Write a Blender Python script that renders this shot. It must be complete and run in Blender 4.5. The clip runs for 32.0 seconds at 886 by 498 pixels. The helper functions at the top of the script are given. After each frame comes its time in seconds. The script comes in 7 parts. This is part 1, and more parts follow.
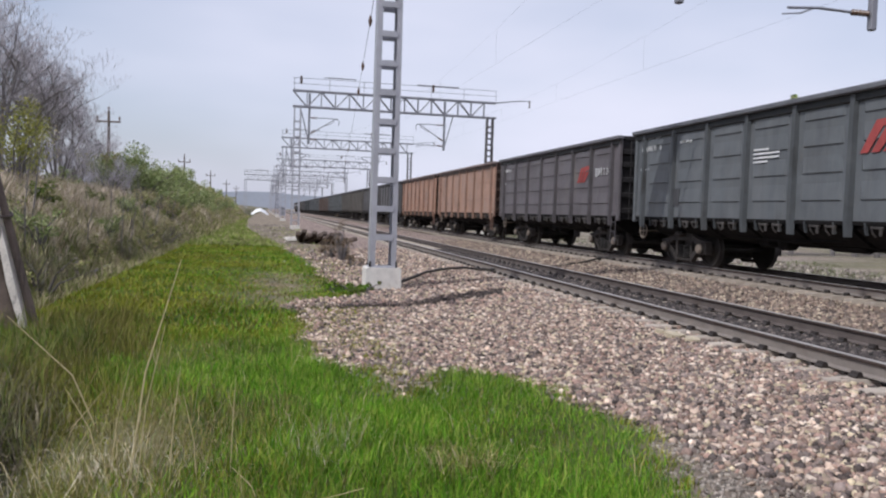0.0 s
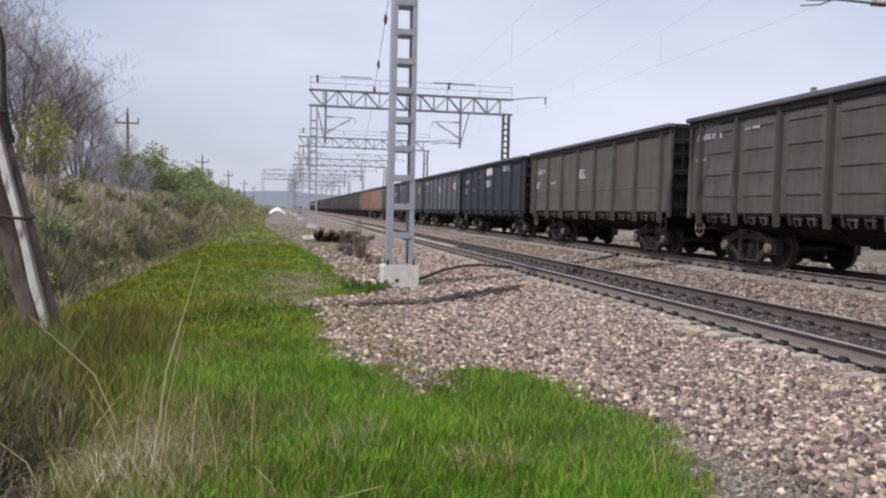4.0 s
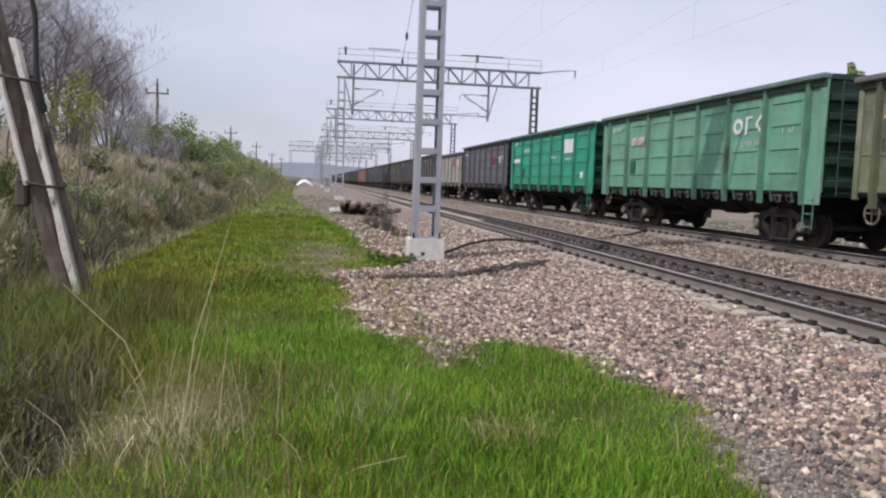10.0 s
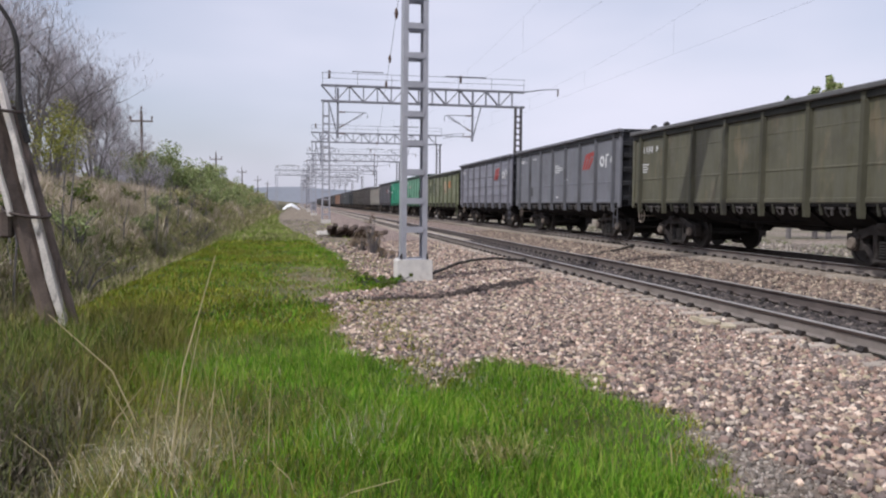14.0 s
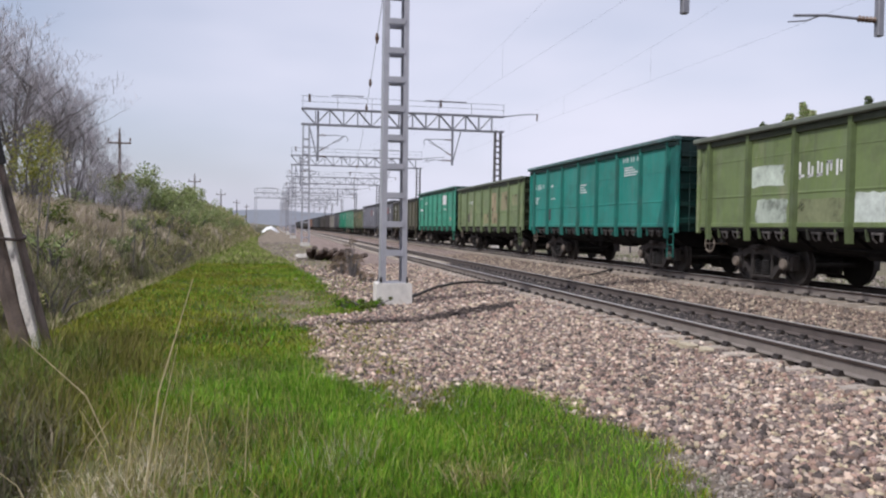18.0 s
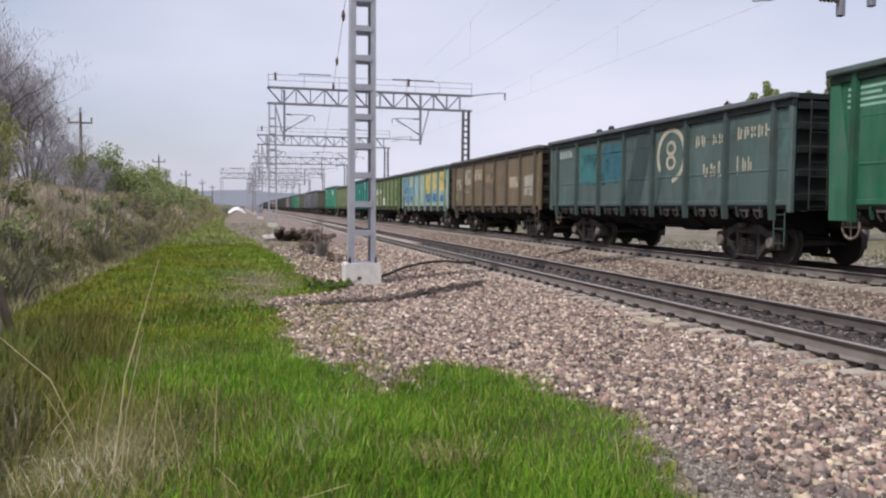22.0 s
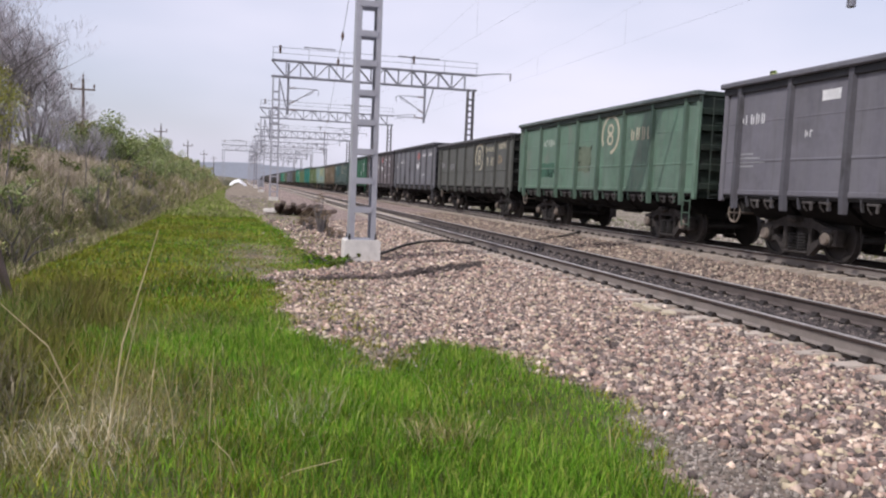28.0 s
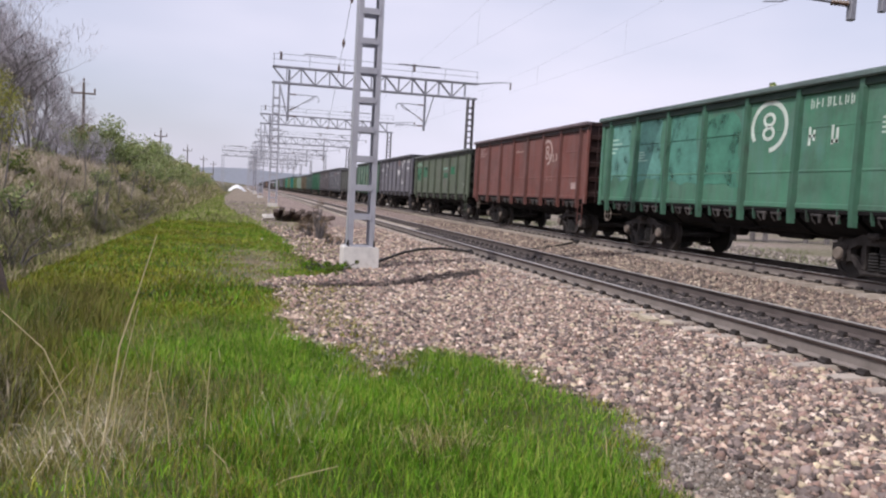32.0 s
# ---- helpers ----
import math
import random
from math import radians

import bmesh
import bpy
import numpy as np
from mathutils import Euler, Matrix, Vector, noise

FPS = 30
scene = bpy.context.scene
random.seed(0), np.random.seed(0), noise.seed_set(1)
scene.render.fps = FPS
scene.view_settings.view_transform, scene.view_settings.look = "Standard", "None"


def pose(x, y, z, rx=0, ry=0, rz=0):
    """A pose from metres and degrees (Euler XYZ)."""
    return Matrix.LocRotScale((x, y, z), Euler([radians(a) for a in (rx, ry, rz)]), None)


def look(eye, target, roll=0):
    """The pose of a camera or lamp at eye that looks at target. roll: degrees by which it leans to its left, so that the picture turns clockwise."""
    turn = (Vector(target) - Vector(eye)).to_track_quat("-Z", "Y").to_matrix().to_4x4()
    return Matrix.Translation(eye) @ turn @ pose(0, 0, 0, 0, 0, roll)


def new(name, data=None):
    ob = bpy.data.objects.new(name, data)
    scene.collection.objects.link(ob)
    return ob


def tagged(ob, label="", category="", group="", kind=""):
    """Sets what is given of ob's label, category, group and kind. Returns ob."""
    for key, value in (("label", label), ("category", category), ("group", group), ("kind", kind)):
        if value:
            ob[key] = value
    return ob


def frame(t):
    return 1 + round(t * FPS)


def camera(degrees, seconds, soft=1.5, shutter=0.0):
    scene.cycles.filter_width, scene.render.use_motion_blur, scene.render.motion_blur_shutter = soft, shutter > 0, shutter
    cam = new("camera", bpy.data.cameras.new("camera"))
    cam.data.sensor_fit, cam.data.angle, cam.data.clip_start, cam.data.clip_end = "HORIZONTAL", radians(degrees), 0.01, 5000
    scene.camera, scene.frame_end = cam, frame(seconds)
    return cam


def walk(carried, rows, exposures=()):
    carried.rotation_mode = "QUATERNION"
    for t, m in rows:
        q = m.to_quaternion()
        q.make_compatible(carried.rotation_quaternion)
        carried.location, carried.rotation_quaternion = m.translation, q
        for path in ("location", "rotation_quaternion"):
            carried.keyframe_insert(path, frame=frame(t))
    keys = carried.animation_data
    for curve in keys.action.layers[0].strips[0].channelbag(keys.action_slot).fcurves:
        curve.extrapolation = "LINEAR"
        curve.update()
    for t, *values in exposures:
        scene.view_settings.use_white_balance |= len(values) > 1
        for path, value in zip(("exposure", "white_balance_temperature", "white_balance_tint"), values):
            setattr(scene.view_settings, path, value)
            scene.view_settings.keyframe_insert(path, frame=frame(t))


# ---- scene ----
cam = camera(58.5, 32.0, soft=2.2)
EYE = (0.0, 0.0, 1.5)
# seconds, tilt, lean, heading of the hand-held camera
TURNS = [
    (0, 87.46, -1.91, -12.35), (0.5, 87.57, -1.99, -12.12), (1, 87.45, -1.28, -11.66), (1.5, 86.99, -0.70, -11.08),
    (2, 87.64, -0.91, -10.84), (2.5, 87.37, -1.03, -11.03), (3, 87.11, -1.09, -11.30), (3.5, 87.20, -1.38, -11.19),
    (5.5, 87.25, -1.15, -10.89), (6, 87.10, -1.59, -11.09), (6.5, 86.54, -1.52, -11.82), (7, 87.79, -1.35, -11.44),
    (7.5, 87.45, -1.57, -10.96), (8, 86.84, -1.57, -9.43), (8.5, 86.21, -2.26, -9.36), (9, 86.09, -2.65, -9.40),
    (9.5, 85.69, -3.01, -9.51), (10, 85.28, -2.05, -9.21), (10.5, 86.00, -1.43, -9.51), (11, 86.79, -1.09, -9.75),
    (11.5, 86.98, -0.40, -9.74), (12, 87.26, -0.35, -9.98), (12.5, 87.03, -0.49, -10.26), (13, 87.25, -0.28, -10.59),
    (13.5, 87.02, -0.61, -10.16), (15.5, 86.60, -0.96, -10.63), (16, 87.08, -1.73, -10.34), (16.5, 87.04, -1.66, -9.80),
    (17, 87.38, -1.58, -10.64), (17.5, 87.94, -1.28, -10.84), (18, 88.49, -0.83, -11.64), (18.5, 88.25, -0.93, -11.84),
    (19, 87.60, -1.42, -12.23), (19.5, 87.42, -1.35, -12.38), (20, 87.61, -1.37, -12.47), (20.5, 87.81, -0.94, -13.19),
    (21, 87.87, -1.10, -13.24), (21.5, 87.77, -1.36, -13.76), (22, 87.04, -0.51, -13.91), (22.5, 86.67, -0.13, -15.40),
    (23, 86.31, -1.26, -14.69), (23.5, 87.06, -1.00, -15.50), (24, 87.33, -1.15, -16.56), (24.5, 87.48, -1.77, -16.34),
    (26.5, 86.86, -1.57, -16.85), (27, 86.22, -1.64, -16.29), (27.5, 85.51, -2.54, -13.84), (28, 85.55, -2.42, -13.81),
    (28.5, 85.74, -2.63, -14.04), (29, 85.65, -2.37, -14.14), (29.5, 85.34, -2.29, -14.10), (30, 85.34, -1.92, -14.68),
    (30.5, 85.54, -2.05, -14.81), (31, 85.94, -2.06, -14.58), (31.5, 86.01, -2.61, -14.32), (32, 86.12, -3.07, -13.88)]
walk(cam, [(t, pose(*EYE, a, b, c)) for t, a, b, c in TURNS], exposures=[(0, 0.0, 6000, 8.5), (6, 0.0, 6080, 9.5), (20, 0.0, 6100, 10), (22, 0.0, 6150, 10), (24, 0.1, 6150, 10.5), (28, 0.12, 6200, 13), (32, 0.08, 6200, 14)])

# ---- light: hazy spring sun from behind on the bank side, thin high cloud ----
SUN_EL, SUN_FROM = 51.0, (-0.866, -0.5)
world = bpy.data.worlds.new("hazy_sky")
scene.world = world
world.use_nodes = True
wn, wl = world.node_tree.nodes, world.node_tree.links
wn.clear()
w_out = wn.new("ShaderNodeOutputWorld")
w_bg = wn.new("ShaderNodeBackground")
w_sky = wn.new("ShaderNodeTexSky")
w_sky.sky_type, w_sky.sun_disc = "NISHITA", False
w_sky.sun_elevation, w_sky.sun_rotation = radians(SUN_EL), radians(240.0)
w_sky.dust_density = 3.0
w_dim = wn.new("ShaderNodeVectorMath")
w_dim.operation = "SCALE"
w_dim.inputs["Scale"].default_value = 0.125
w_co = wn.new("ShaderNodeTexCoord")
w_map = wn.new("ShaderNodeMapping")
w_map.inputs["Scale"].default_value = (1.1, 1.1, 3.4)
w_map.inputs["Location"].default_value = (2.3, 1.1, 0.7)
w_noise = wn.new("ShaderNodeTexNoise")
w_noise.inputs["Scale"].default_value, w_noise.inputs["Detail"].default_value, w_noise.inputs["Roughness"].default_value = 1.4, 4.0, 0.42
w_ramp = wn.new("ShaderNodeMapRange")
w_ramp.inputs["From Min"].default_value, w_ramp.inputs["From Max"].default_value = 0.34, 0.64
w_ramp.inputs["To Min"].default_value, w_ramp.inputs["To Max"].default_value = 0.45, 0.95
w_mix = wn.new("ShaderNodeMix")
w_mix.data_type = "RGBA"
w_mix.inputs["B"].default_value = (0.84, 0.81, 0.91, 1)
wl.new(w_co.outputs["Generated"], w_map.inputs["Vector"])
wl.new(w_map.outputs["Vector"], w_noise.inputs["Vector"])
wl.new(w_noise.outputs["Fac"], w_ramp.inputs["Value"])
wl.new(w_sky.outputs["Color"], w_dim.inputs[0])
w_sep = wn.new("ShaderNodeSeparateXYZ")    # the haze thickens away from the bank
w_side = wn.new("ShaderNodeMapRange")
for key, v in (("From Min", -0.5), ("From Max", 0.7), ("To Min", -0.16), ("To Max", 0.10)):
    w_side.inputs[key].default_value = v
w_sum = wn.new("ShaderNodeMath")
w_sum.use_clamp = True
wl.new(w_co.outputs["Generated"], w_sep.inputs["Vector"])
wl.new(w_sep.outputs["X"], w_side.inputs["Value"])
wl.new(w_side.outputs["Result"], w_sum.inputs[0])
wl.new(w_ramp.outputs["Result"], w_sum.inputs[1])
wl.new(w_sum.outputs["Value"], w_mix.inputs["Factor"])
wl.new(w_dim.outputs["Vector"], w_mix.inputs["A"])
wl.new(w_mix.outputs["Result"], w_bg.inputs["Color"])
w_bg.inputs["Strength"].default_value = 1.0
wl.new(w_bg.outputs["Background"], w_out.inputs["Surface"])

sun_data = bpy.data.lights.new("sun", "SUN")
sun_data.energy, sun_data.angle, sun_data.color = 2.25, radians(0.55), (1.0, 0.95, 0.88)
sun = new("sun", sun_data)
h = math.cos(radians(SUN_EL))
sun.matrix_world = look((SUN_FROM[0] * h * 50, SUN_FROM[1] * h * 50, math.sin(radians(SUN_EL)) * 50), (0, 0, 0))


# ---- materials ----
def mat(name, color, rough=0.7, metal=0.0, tone=0.25, scale=6.0, fine=60.0, bump=0.15, stain=None, stain_amount=0.0,
        stain_scale=(1.5, 1.5, 1.5), spread=0.0, island=0.0, palette=None, spec=0.4, worn=0.0, dusty=None, flake=7.0, grime=0.0):
    """A procedural surface: base colour, broad and fine variation, an optional stain colour and relief. spread: variation per object;
    island: variation per loose piece; palette: colours that loose pieces take by chance; worn: how much of a paint layer has flaked away;
    dusty: colour of a thin uneven dust film in upright streaks; grime: strength of soot blotches and runs, other on every object."""
    m = bpy.data.materials.new(name)
    m.use_nodes = True
    n, l = m.node_tree.nodes, m.node_tree.links
    b = n["Principled BSDF"]
    b.inputs["Metallic"].default_value = metal
    b.inputs["Specular IOR Level"].default_value = spec
    co = n.new("ShaderNodeTexCoord")
    where = co.outputs["Object"]
    if grime:
        chance, shift = n.new("ShaderNodeObjectInfo"), n.new("ShaderNodeVectorMath")
        shift.operation = "MULTIPLY_ADD"
        shift.inputs[1].default_value = (0.0, 61.0, 17.0)
        l.new(chance.outputs["Random"], shift.inputs[0])
        l.new(co.outputs["Object"], shift.inputs[2])
        where = shift.outputs["Vector"]

    def noise_of(sc, detail=4.0, vec=None, rough_=0.6):
        t = n.new("ShaderNodeTexNoise")
        t.inputs["Scale"].default_value, t.inputs["Detail"].default_value, t.inputs["Roughness"].default_value = sc, detail, rough_
        l.new(vec if vec else where, t.inputs["Vector"])
        return t.outputs["Fac"]

    def ranged(v, a, b_, c, d):
        r = n.new("ShaderNodeMapRange")
        for k, x in zip(("From Min", "From Max", "To Min", "To Max"), (a, b_, c, d)):
            r.inputs[k].default_value = x
        l.new(v, r.inputs["Value"])
        return r.outputs["Result"]

    def mixed(f_, a, b_, kind="MIX"):
        x = n.new("ShaderNodeMix")
        x.data_type, x.blend_type = "RGBA", kind
        for key, v in (("Factor", f_), ("A", a), ("B", b_)):
            if isinstance(v, (tuple, list)):
                x.inputs[key].default_value = (*v[:3], 1)
            elif isinstance(v, (int, float)):
                x.inputs[key].default_value = v
            else:
                l.new(v, x.inputs[key])
        return x.outputs["Result"]

    broad, small = noise_of(scale), noise_of(fine, 3.0)
    if palette:
        g = n.new("ShaderNodeNewGeometry")
        ramp = n.new("ShaderNodeValToRGB")
        ramp.color_ramp.interpolation = "CONSTANT"
        while len(ramp.color_ramp.elements) < len(palette):
            ramp.color_ramp.elements.new(0.5)
        for i, c in enumerate(palette):
            ramp.color_ramp.elements[i].position, ramp.color_ramp.elements[i].color = i / len(palette), (*c, 1)
        l.new(g.outputs["Random Per Island"], ramp.inputs["Fac"])
        col = ramp.outputs["Color"]
    else:
        col = mixed(0.0, color, color)
    if island:
        g = n.new("ShaderNodeNewGeometry")
        wob = n.new("ShaderNodeMath")
        wob.operation = "FRACT"
        mul = n.new("ShaderNodeMath")
        mul.operation = "MULTIPLY"
        mul.inputs[1].default_value = 37.7
        l.new(g.outputs["Random Per Island"], mul.inputs[0])
        l.new(mul.outputs[0], wob.inputs[0])
        hsv = n.new("ShaderNodeHueSaturation")
        l.new(col, hsv.inputs["Color"])
        l.new(ranged(wob.outputs[0], 0, 1, 1 - island, 1 + island), hsv.inputs["Value"])
        col = hsv.outputs["Color"]
    if spread:
        info = n.new("ShaderNodeObjectInfo")
        hsv = n.new("ShaderNodeHueSaturation")
        l.new(col, hsv.inputs["Color"])
        l.new(ranged(info.outputs["Random"], 0, 1, 1 - spread, 1 + spread), hsv.inputs["Value"])
        col = hsv.outputs["Color"]
    col = mixed(1.0, col, ranged(broad, 0.25, 0.75, 1 - tone, 1 + tone), "MULTIPLY")
    col = mixed(1.0, col, ranged(small, 0.2, 0.8, 1 - tone * 0.6, 1 + tone * 0.6), "MULTIPLY")
    if stain:
        mp = n.new("ShaderNodeMapping")
        mp.inputs["Scale"].default_value = stain_scale
        l.new(where, mp.inputs["Vector"])
        s = noise_of(1.0, 6.0, mp.outputs["Vector"], 0.65)
        edge = 0.72 - 0.35 * stain_amount
        col = mixed(ranged(s, edge, edge + 0.12, 0, min(1.0, 0.45 + stain_amount)), col, stain)
    if dusty:
        mp = n.new("ShaderNodeMapping")
        mp.inputs["Scale"].default_value, mp.inputs["Location"].default_value = (1.0, 2.6, 0.45), (3.1, 7.7, 5.2)
        l.new(where, mp.inputs["Vector"])
        s = noise_of(1.0, 8.0, mp.outputs["Vector"], 0.7)
        col = mixed(ranged(s, 0.36, 0.68, 0.0, 0.7), col, dusty)
    if grime:
        for sc, lo, hi, tint in (((1.0, 0.6, 0.9), 0.50, 0.74, (0.05, 0.045, 0.04)), ((1.0, 5.5, 0.5), 0.53, 0.80, (0.055, 0.047, 0.04)), ((1.0, 1.3, 1.7), 0.56, 0.72, tuple(0.55 * c + 0.09 for c in color))):
            mp = n.new("ShaderNodeMapping")
            mp.inputs["Scale"].default_value, mp.inputs["Location"].default_value = sc, (0.0, 7.0 * lo, 31.0 * hi)
            l.new(where, mp.inputs["Vector"])
            col = mixed(ranged(noise_of(1.0, 7.0, mp.outputs["Vector"], 0.66), lo, hi, 0.0, grime), col, tint)
    l.new(col, b.inputs["Base Color"])
    l.new(ranged(small, 0.2, 0.8, max(0.05, rough - 0.12), min(1, rough + 0.12)), b.inputs["Roughness"])
    if worn:
        gone = noise_of(flake, 7.0, None, 0.6)
        l.new(ranged(gone, worn - 0.10, worn + 0.10, 0.15, 1.0), b.inputs["Alpha"])
    if bump:
        bn = n.new("ShaderNodeBump")
        bn.inputs["Strength"].default_value, bn.inputs["Distance"].default_value = bump, 0.02
        l.new(small, bn.inputs["Height"])
        l.new(bn.outputs["Normal"], b.inputs["Normal"])
    return m


RUST = (0.11, 0.055, 0.03)
M_STONE = mat("ballast_stone", (0.3, 0.26, 0.23), 0.9, tone=0.25, scale=9, fine=80, bump=0.2, island=0.4, palette=[(0.331, 0.225, 0.177), (0.425, 0.322, 0.251), (0.207, 0.158, 0.137), (0.654, 0.545, 0.449), (0.164, 0.131, 0.118), (0.352, 0.234, 0.19), (0.273, 0.213, 0.187), (0.082, 0.065, 0.059), (0.567, 0.436, 0.342), (0.305, 0.218, 0.182), (0.125, 0.098, 0.086), (0.5, 0.42, 0.29)])
M_STONE_FAR = mat("old_ballast_stone", (0.3, 0.25, 0.2), 0.9, tone=0.25, scale=9, fine=80, bump=0.2, island=0.35, palette=[
    (0.275, 0.200, 0.158), (0.335, 0.262, 0.205), (0.218, 0.160, 0.130), (0.150, 0.118, 0.102), (0.44, 0.36, 0.27), (0.105, 0.08, 0.07)])
M_GREYSTONE = mat("grey_fine_gravel", (0.2, 0.18, 0.17), 0.95, tone=0.25, scale=9, fine=80, bump=0.2, island=0.4, palette=[
    (0.21, 0.18, 0.155), (0.29, 0.25, 0.215), (0.15, 0.125, 0.105), (0.40, 0.35, 0.30), (0.24, 0.21, 0.18)])
M_CONC = mat("concrete", (0.43, 0.37, 0.31), 0.9, tone=0.2, scale=4, fine=70, bump=0.2, stain=(0.22, 0.17, 0.13), stain_amount=0.4, spread=0.15)
M_CONC_PALE = mat("pale_concrete", (0.68, 0.65, 0.61), 0.9, tone=0.15, scale=5, fine=60, bump=0.2, stain=(0.38, 0.32, 0.26), stain_amount=0.3)
M_STUB = mat("cracked_stub_concrete", (0.74, 0.68, 0.62), 0.95, tone=0.25, scale=5, fine=40, bump=0.4, stain=(0.10, 0.08, 0.07), stain_amount=0.38, stain_scale=(10, 10, 2.2))
M_RAIL = mat("rusty_rail_steel", (0.07, 0.05, 0.043), 0.6, 0.3, tone=0.3, scale=3, fine=50, bump=0.15)
M_RAILDUST = mat("dusty_rail_steel", (0.225, 0.195, 0.175), 0.85, 0.0, tone=0.2, scale=3, fine=40, bump=0.1, stain=(0.17, 0.13, 0.105), stain_amount=0.4, stain_scale=(3, 1.2, 3))
M_RAILMID = mat("brown_rail_steel", (0.115, 0.094, 0.086), 0.85, 0.0, tone=0.25, scale=3, fine=40, bump=0.1, stain=(0.10, 0.075, 0.06), stain_amount=0.4, stain_scale=(3, 1.2, 3))
M_COALSTONE = mat("coal_dusted_stone", (0.1, 0.1, 0.1), 0.8, tone=0.3, scale=9, fine=70, bump=0.3, island=0.4, palette=[(0.05, 0.042, 0.041), (0.075, 0.062, 0.058), (0.10, 0.084, 0.077), (0.035, 0.03, 0.029), (0.055, 0.045, 0.044), (0.17, 0.14, 0.125)])
# soil colour with the leaning pole's cast shadow put into it
M_CLOD = mat("shadow_dark_soil", (0.06, 0.045, 0.04), 0.95, tone=0.3, scale=9, fine=70, bump=0.3, island=0.4, palette=[(0.055, 0.042, 0.037), (0.08, 0.06, 0.052), (0.04, 0.032, 0.03), (0.12, 0.09, 0.075)])
M_RAILTOP = mat("polished_rail_head", (0.52, 0.49, 0.47), 0.5, 0.45, tone=0.15, scale=2, fine=90, bump=0.03)
M_CLIP = mat("oily_fastening", (0.05, 0.042, 0.038), 0.6, 0.4, tone=0.3, scale=8)
M_MAST = mat("grey_mast_paint", (0.40, 0.40, 0.44), 0.55, 0.2, tone=0.12, scale=2.5, fine=40, bump=0.05, stain=(0.25, 0.2, 0.17), stain_amount=0.15)
M_STEEL = mat("weathered_grey_steel", (0.25, 0.25, 0.28), 0.6, 0.3, tone=0.15, scale=3, fine=40, bump=0.05)
M_DARKSTEEL = mat("dark_brown_steel", (0.10, 0.09, 0.09), 0.7, 0.2, tone=0.2, scale=3, fine=40, bump=0.05)
M_IRON = mat("dark_cast_iron", (0.04, 0.037, 0.036), 0.7, 0.3, tone=0.35, scale=5, fine=50, bump=0.2, stain=(0.12, 0.085, 0.06), stain_amount=0.4)
M_BOGIE = mat("dusty_bogie_casting", (0.046, 0.039, 0.036), 0.85, 0.0, tone=0.5, scale=5, fine=40, bump=0.25, stain=(0.035, 0.03, 0.027), stain_amount=0.55, stain_scale=(4, 4, 4))
M_WHEEL = mat("wheel_steel", (0.042, 0.036, 0.033), 0.6, 0.25, tone=0.3, scale=5, fine=40, bump=0.1)
M_WIRE = mat("dark_wire", (0.22, 0.22, 0.24), 0.6, 0.4, tone=0.1, scale=2, bump=0)
M_CABLE = mat("black_cable", (0.035, 0.03, 0.028), 0.8, tone=0.3, scale=6, bump=0.2)
M_INSUL = mat("brown_insulator", (0.12, 0.07, 0.05), 0.35, tone=0.2)
M_WOOD = mat("weathered_timber", (0.13, 0.10, 0.085), 0.9, tone=0.4, scale=3, fine=45, bump=0.4, stain=(0.05, 0.04, 0.035), stain_amount=0.5, stain_scale=(9, 9, 0.8), spread=0.2)
M_BARK = mat("grey_bark", (0.165, 0.15, 0.148), 0.95, tone=0.3, scale=4, fine=40, bump=0.4, spread=0.15)
M_GRASS = mat("spring_grass", (0.13, 0.27, 0.03), 0.75, spec=0.12, tone=0.42, scale=0.9, fine=4, bump=0, island=0.35, palette=[(0.088, 0.22, 0.015), (0.132, 0.29, 0.018), (0.194, 0.345, 0.025), (0.106, 0.25, 0.014), (0.246, 0.35, 0.045), (0.07, 0.165, 0.012), (0.273, 0.32, 0.07)])
M_GRASS_OLIVE = mat("olive_grass", (0.2, 0.22, 0.04), 0.8, spec=0.12, tone=0.4, scale=0.9, fine=4, bump=0, island=0.35, palette=[
    (0.20, 0.23, 0.02), (0.26, 0.27, 0.03), (0.15, 0.19, 0.015), (0.32, 0.29, 0.06), (0.19, 0.17, 0.03)])
M_DRY = mat("dry_grass", (0.35, 0.27, 0.16), 0.85, spec=0.12, tone=0.25, scale=0.8, fine=5, bump=0, island=0.3, palette=[
    (0.36, 0.29, 0.14), (0.25, 0.20, 0.09), (0.50, 0.42, 0.25), (0.16, 0.125, 0.06), (0.18, 0.18, 0.035), (0.28, 0.23, 0.10), (0.15, 0.17, 0.025)])
M_HUMMOCK = mat("dark_bank_grass", (0.1, 0.14, 0.03), 0.8, spec=0.12, tone=0.35, scale=0.8, fine=4, bump=0, island=0.35, palette=[
    (0.10, 0.155, 0.025), (0.13, 0.18, 0.035), (0.085, 0.13, 0.02), (0.17, 0.19, 0.06), (0.19, 0.17, 0.09)])
M_FARGRASS = mat("thin_yellowish_grass", (0.26, 0.31, 0.09), 0.8, spec=0.12, tone=0.35, scale=0.5, fine=3, bump=0, island=0.3, palette=[
    (0.22, 0.30, 0.06), (0.28, 0.33, 0.09), (0.33, 0.33, 0.14), (0.20, 0.27, 0.05), (0.38, 0.34, 0.19)])
M_YELLOWWEED = mat("yellow_olive_weeds", (0.26, 0.25, 0.06), 0.8, spec=0.12, tone=0.3, scale=1.2, fine=5, bump=0, island=0.3, palette=[
    (0.20, 0.205, 0.04), (0.16, 0.17, 0.03), (0.26, 0.24, 0.06), (0.12, 0.12, 0.03), (0.20, 0.155, 0.07)])
M_BLEACHED = mat("bleached_straw", (0.6, 0.53, 0.40), 0.85, tone=0.2, scale=2, fine=10, bump=0, island=0.25)
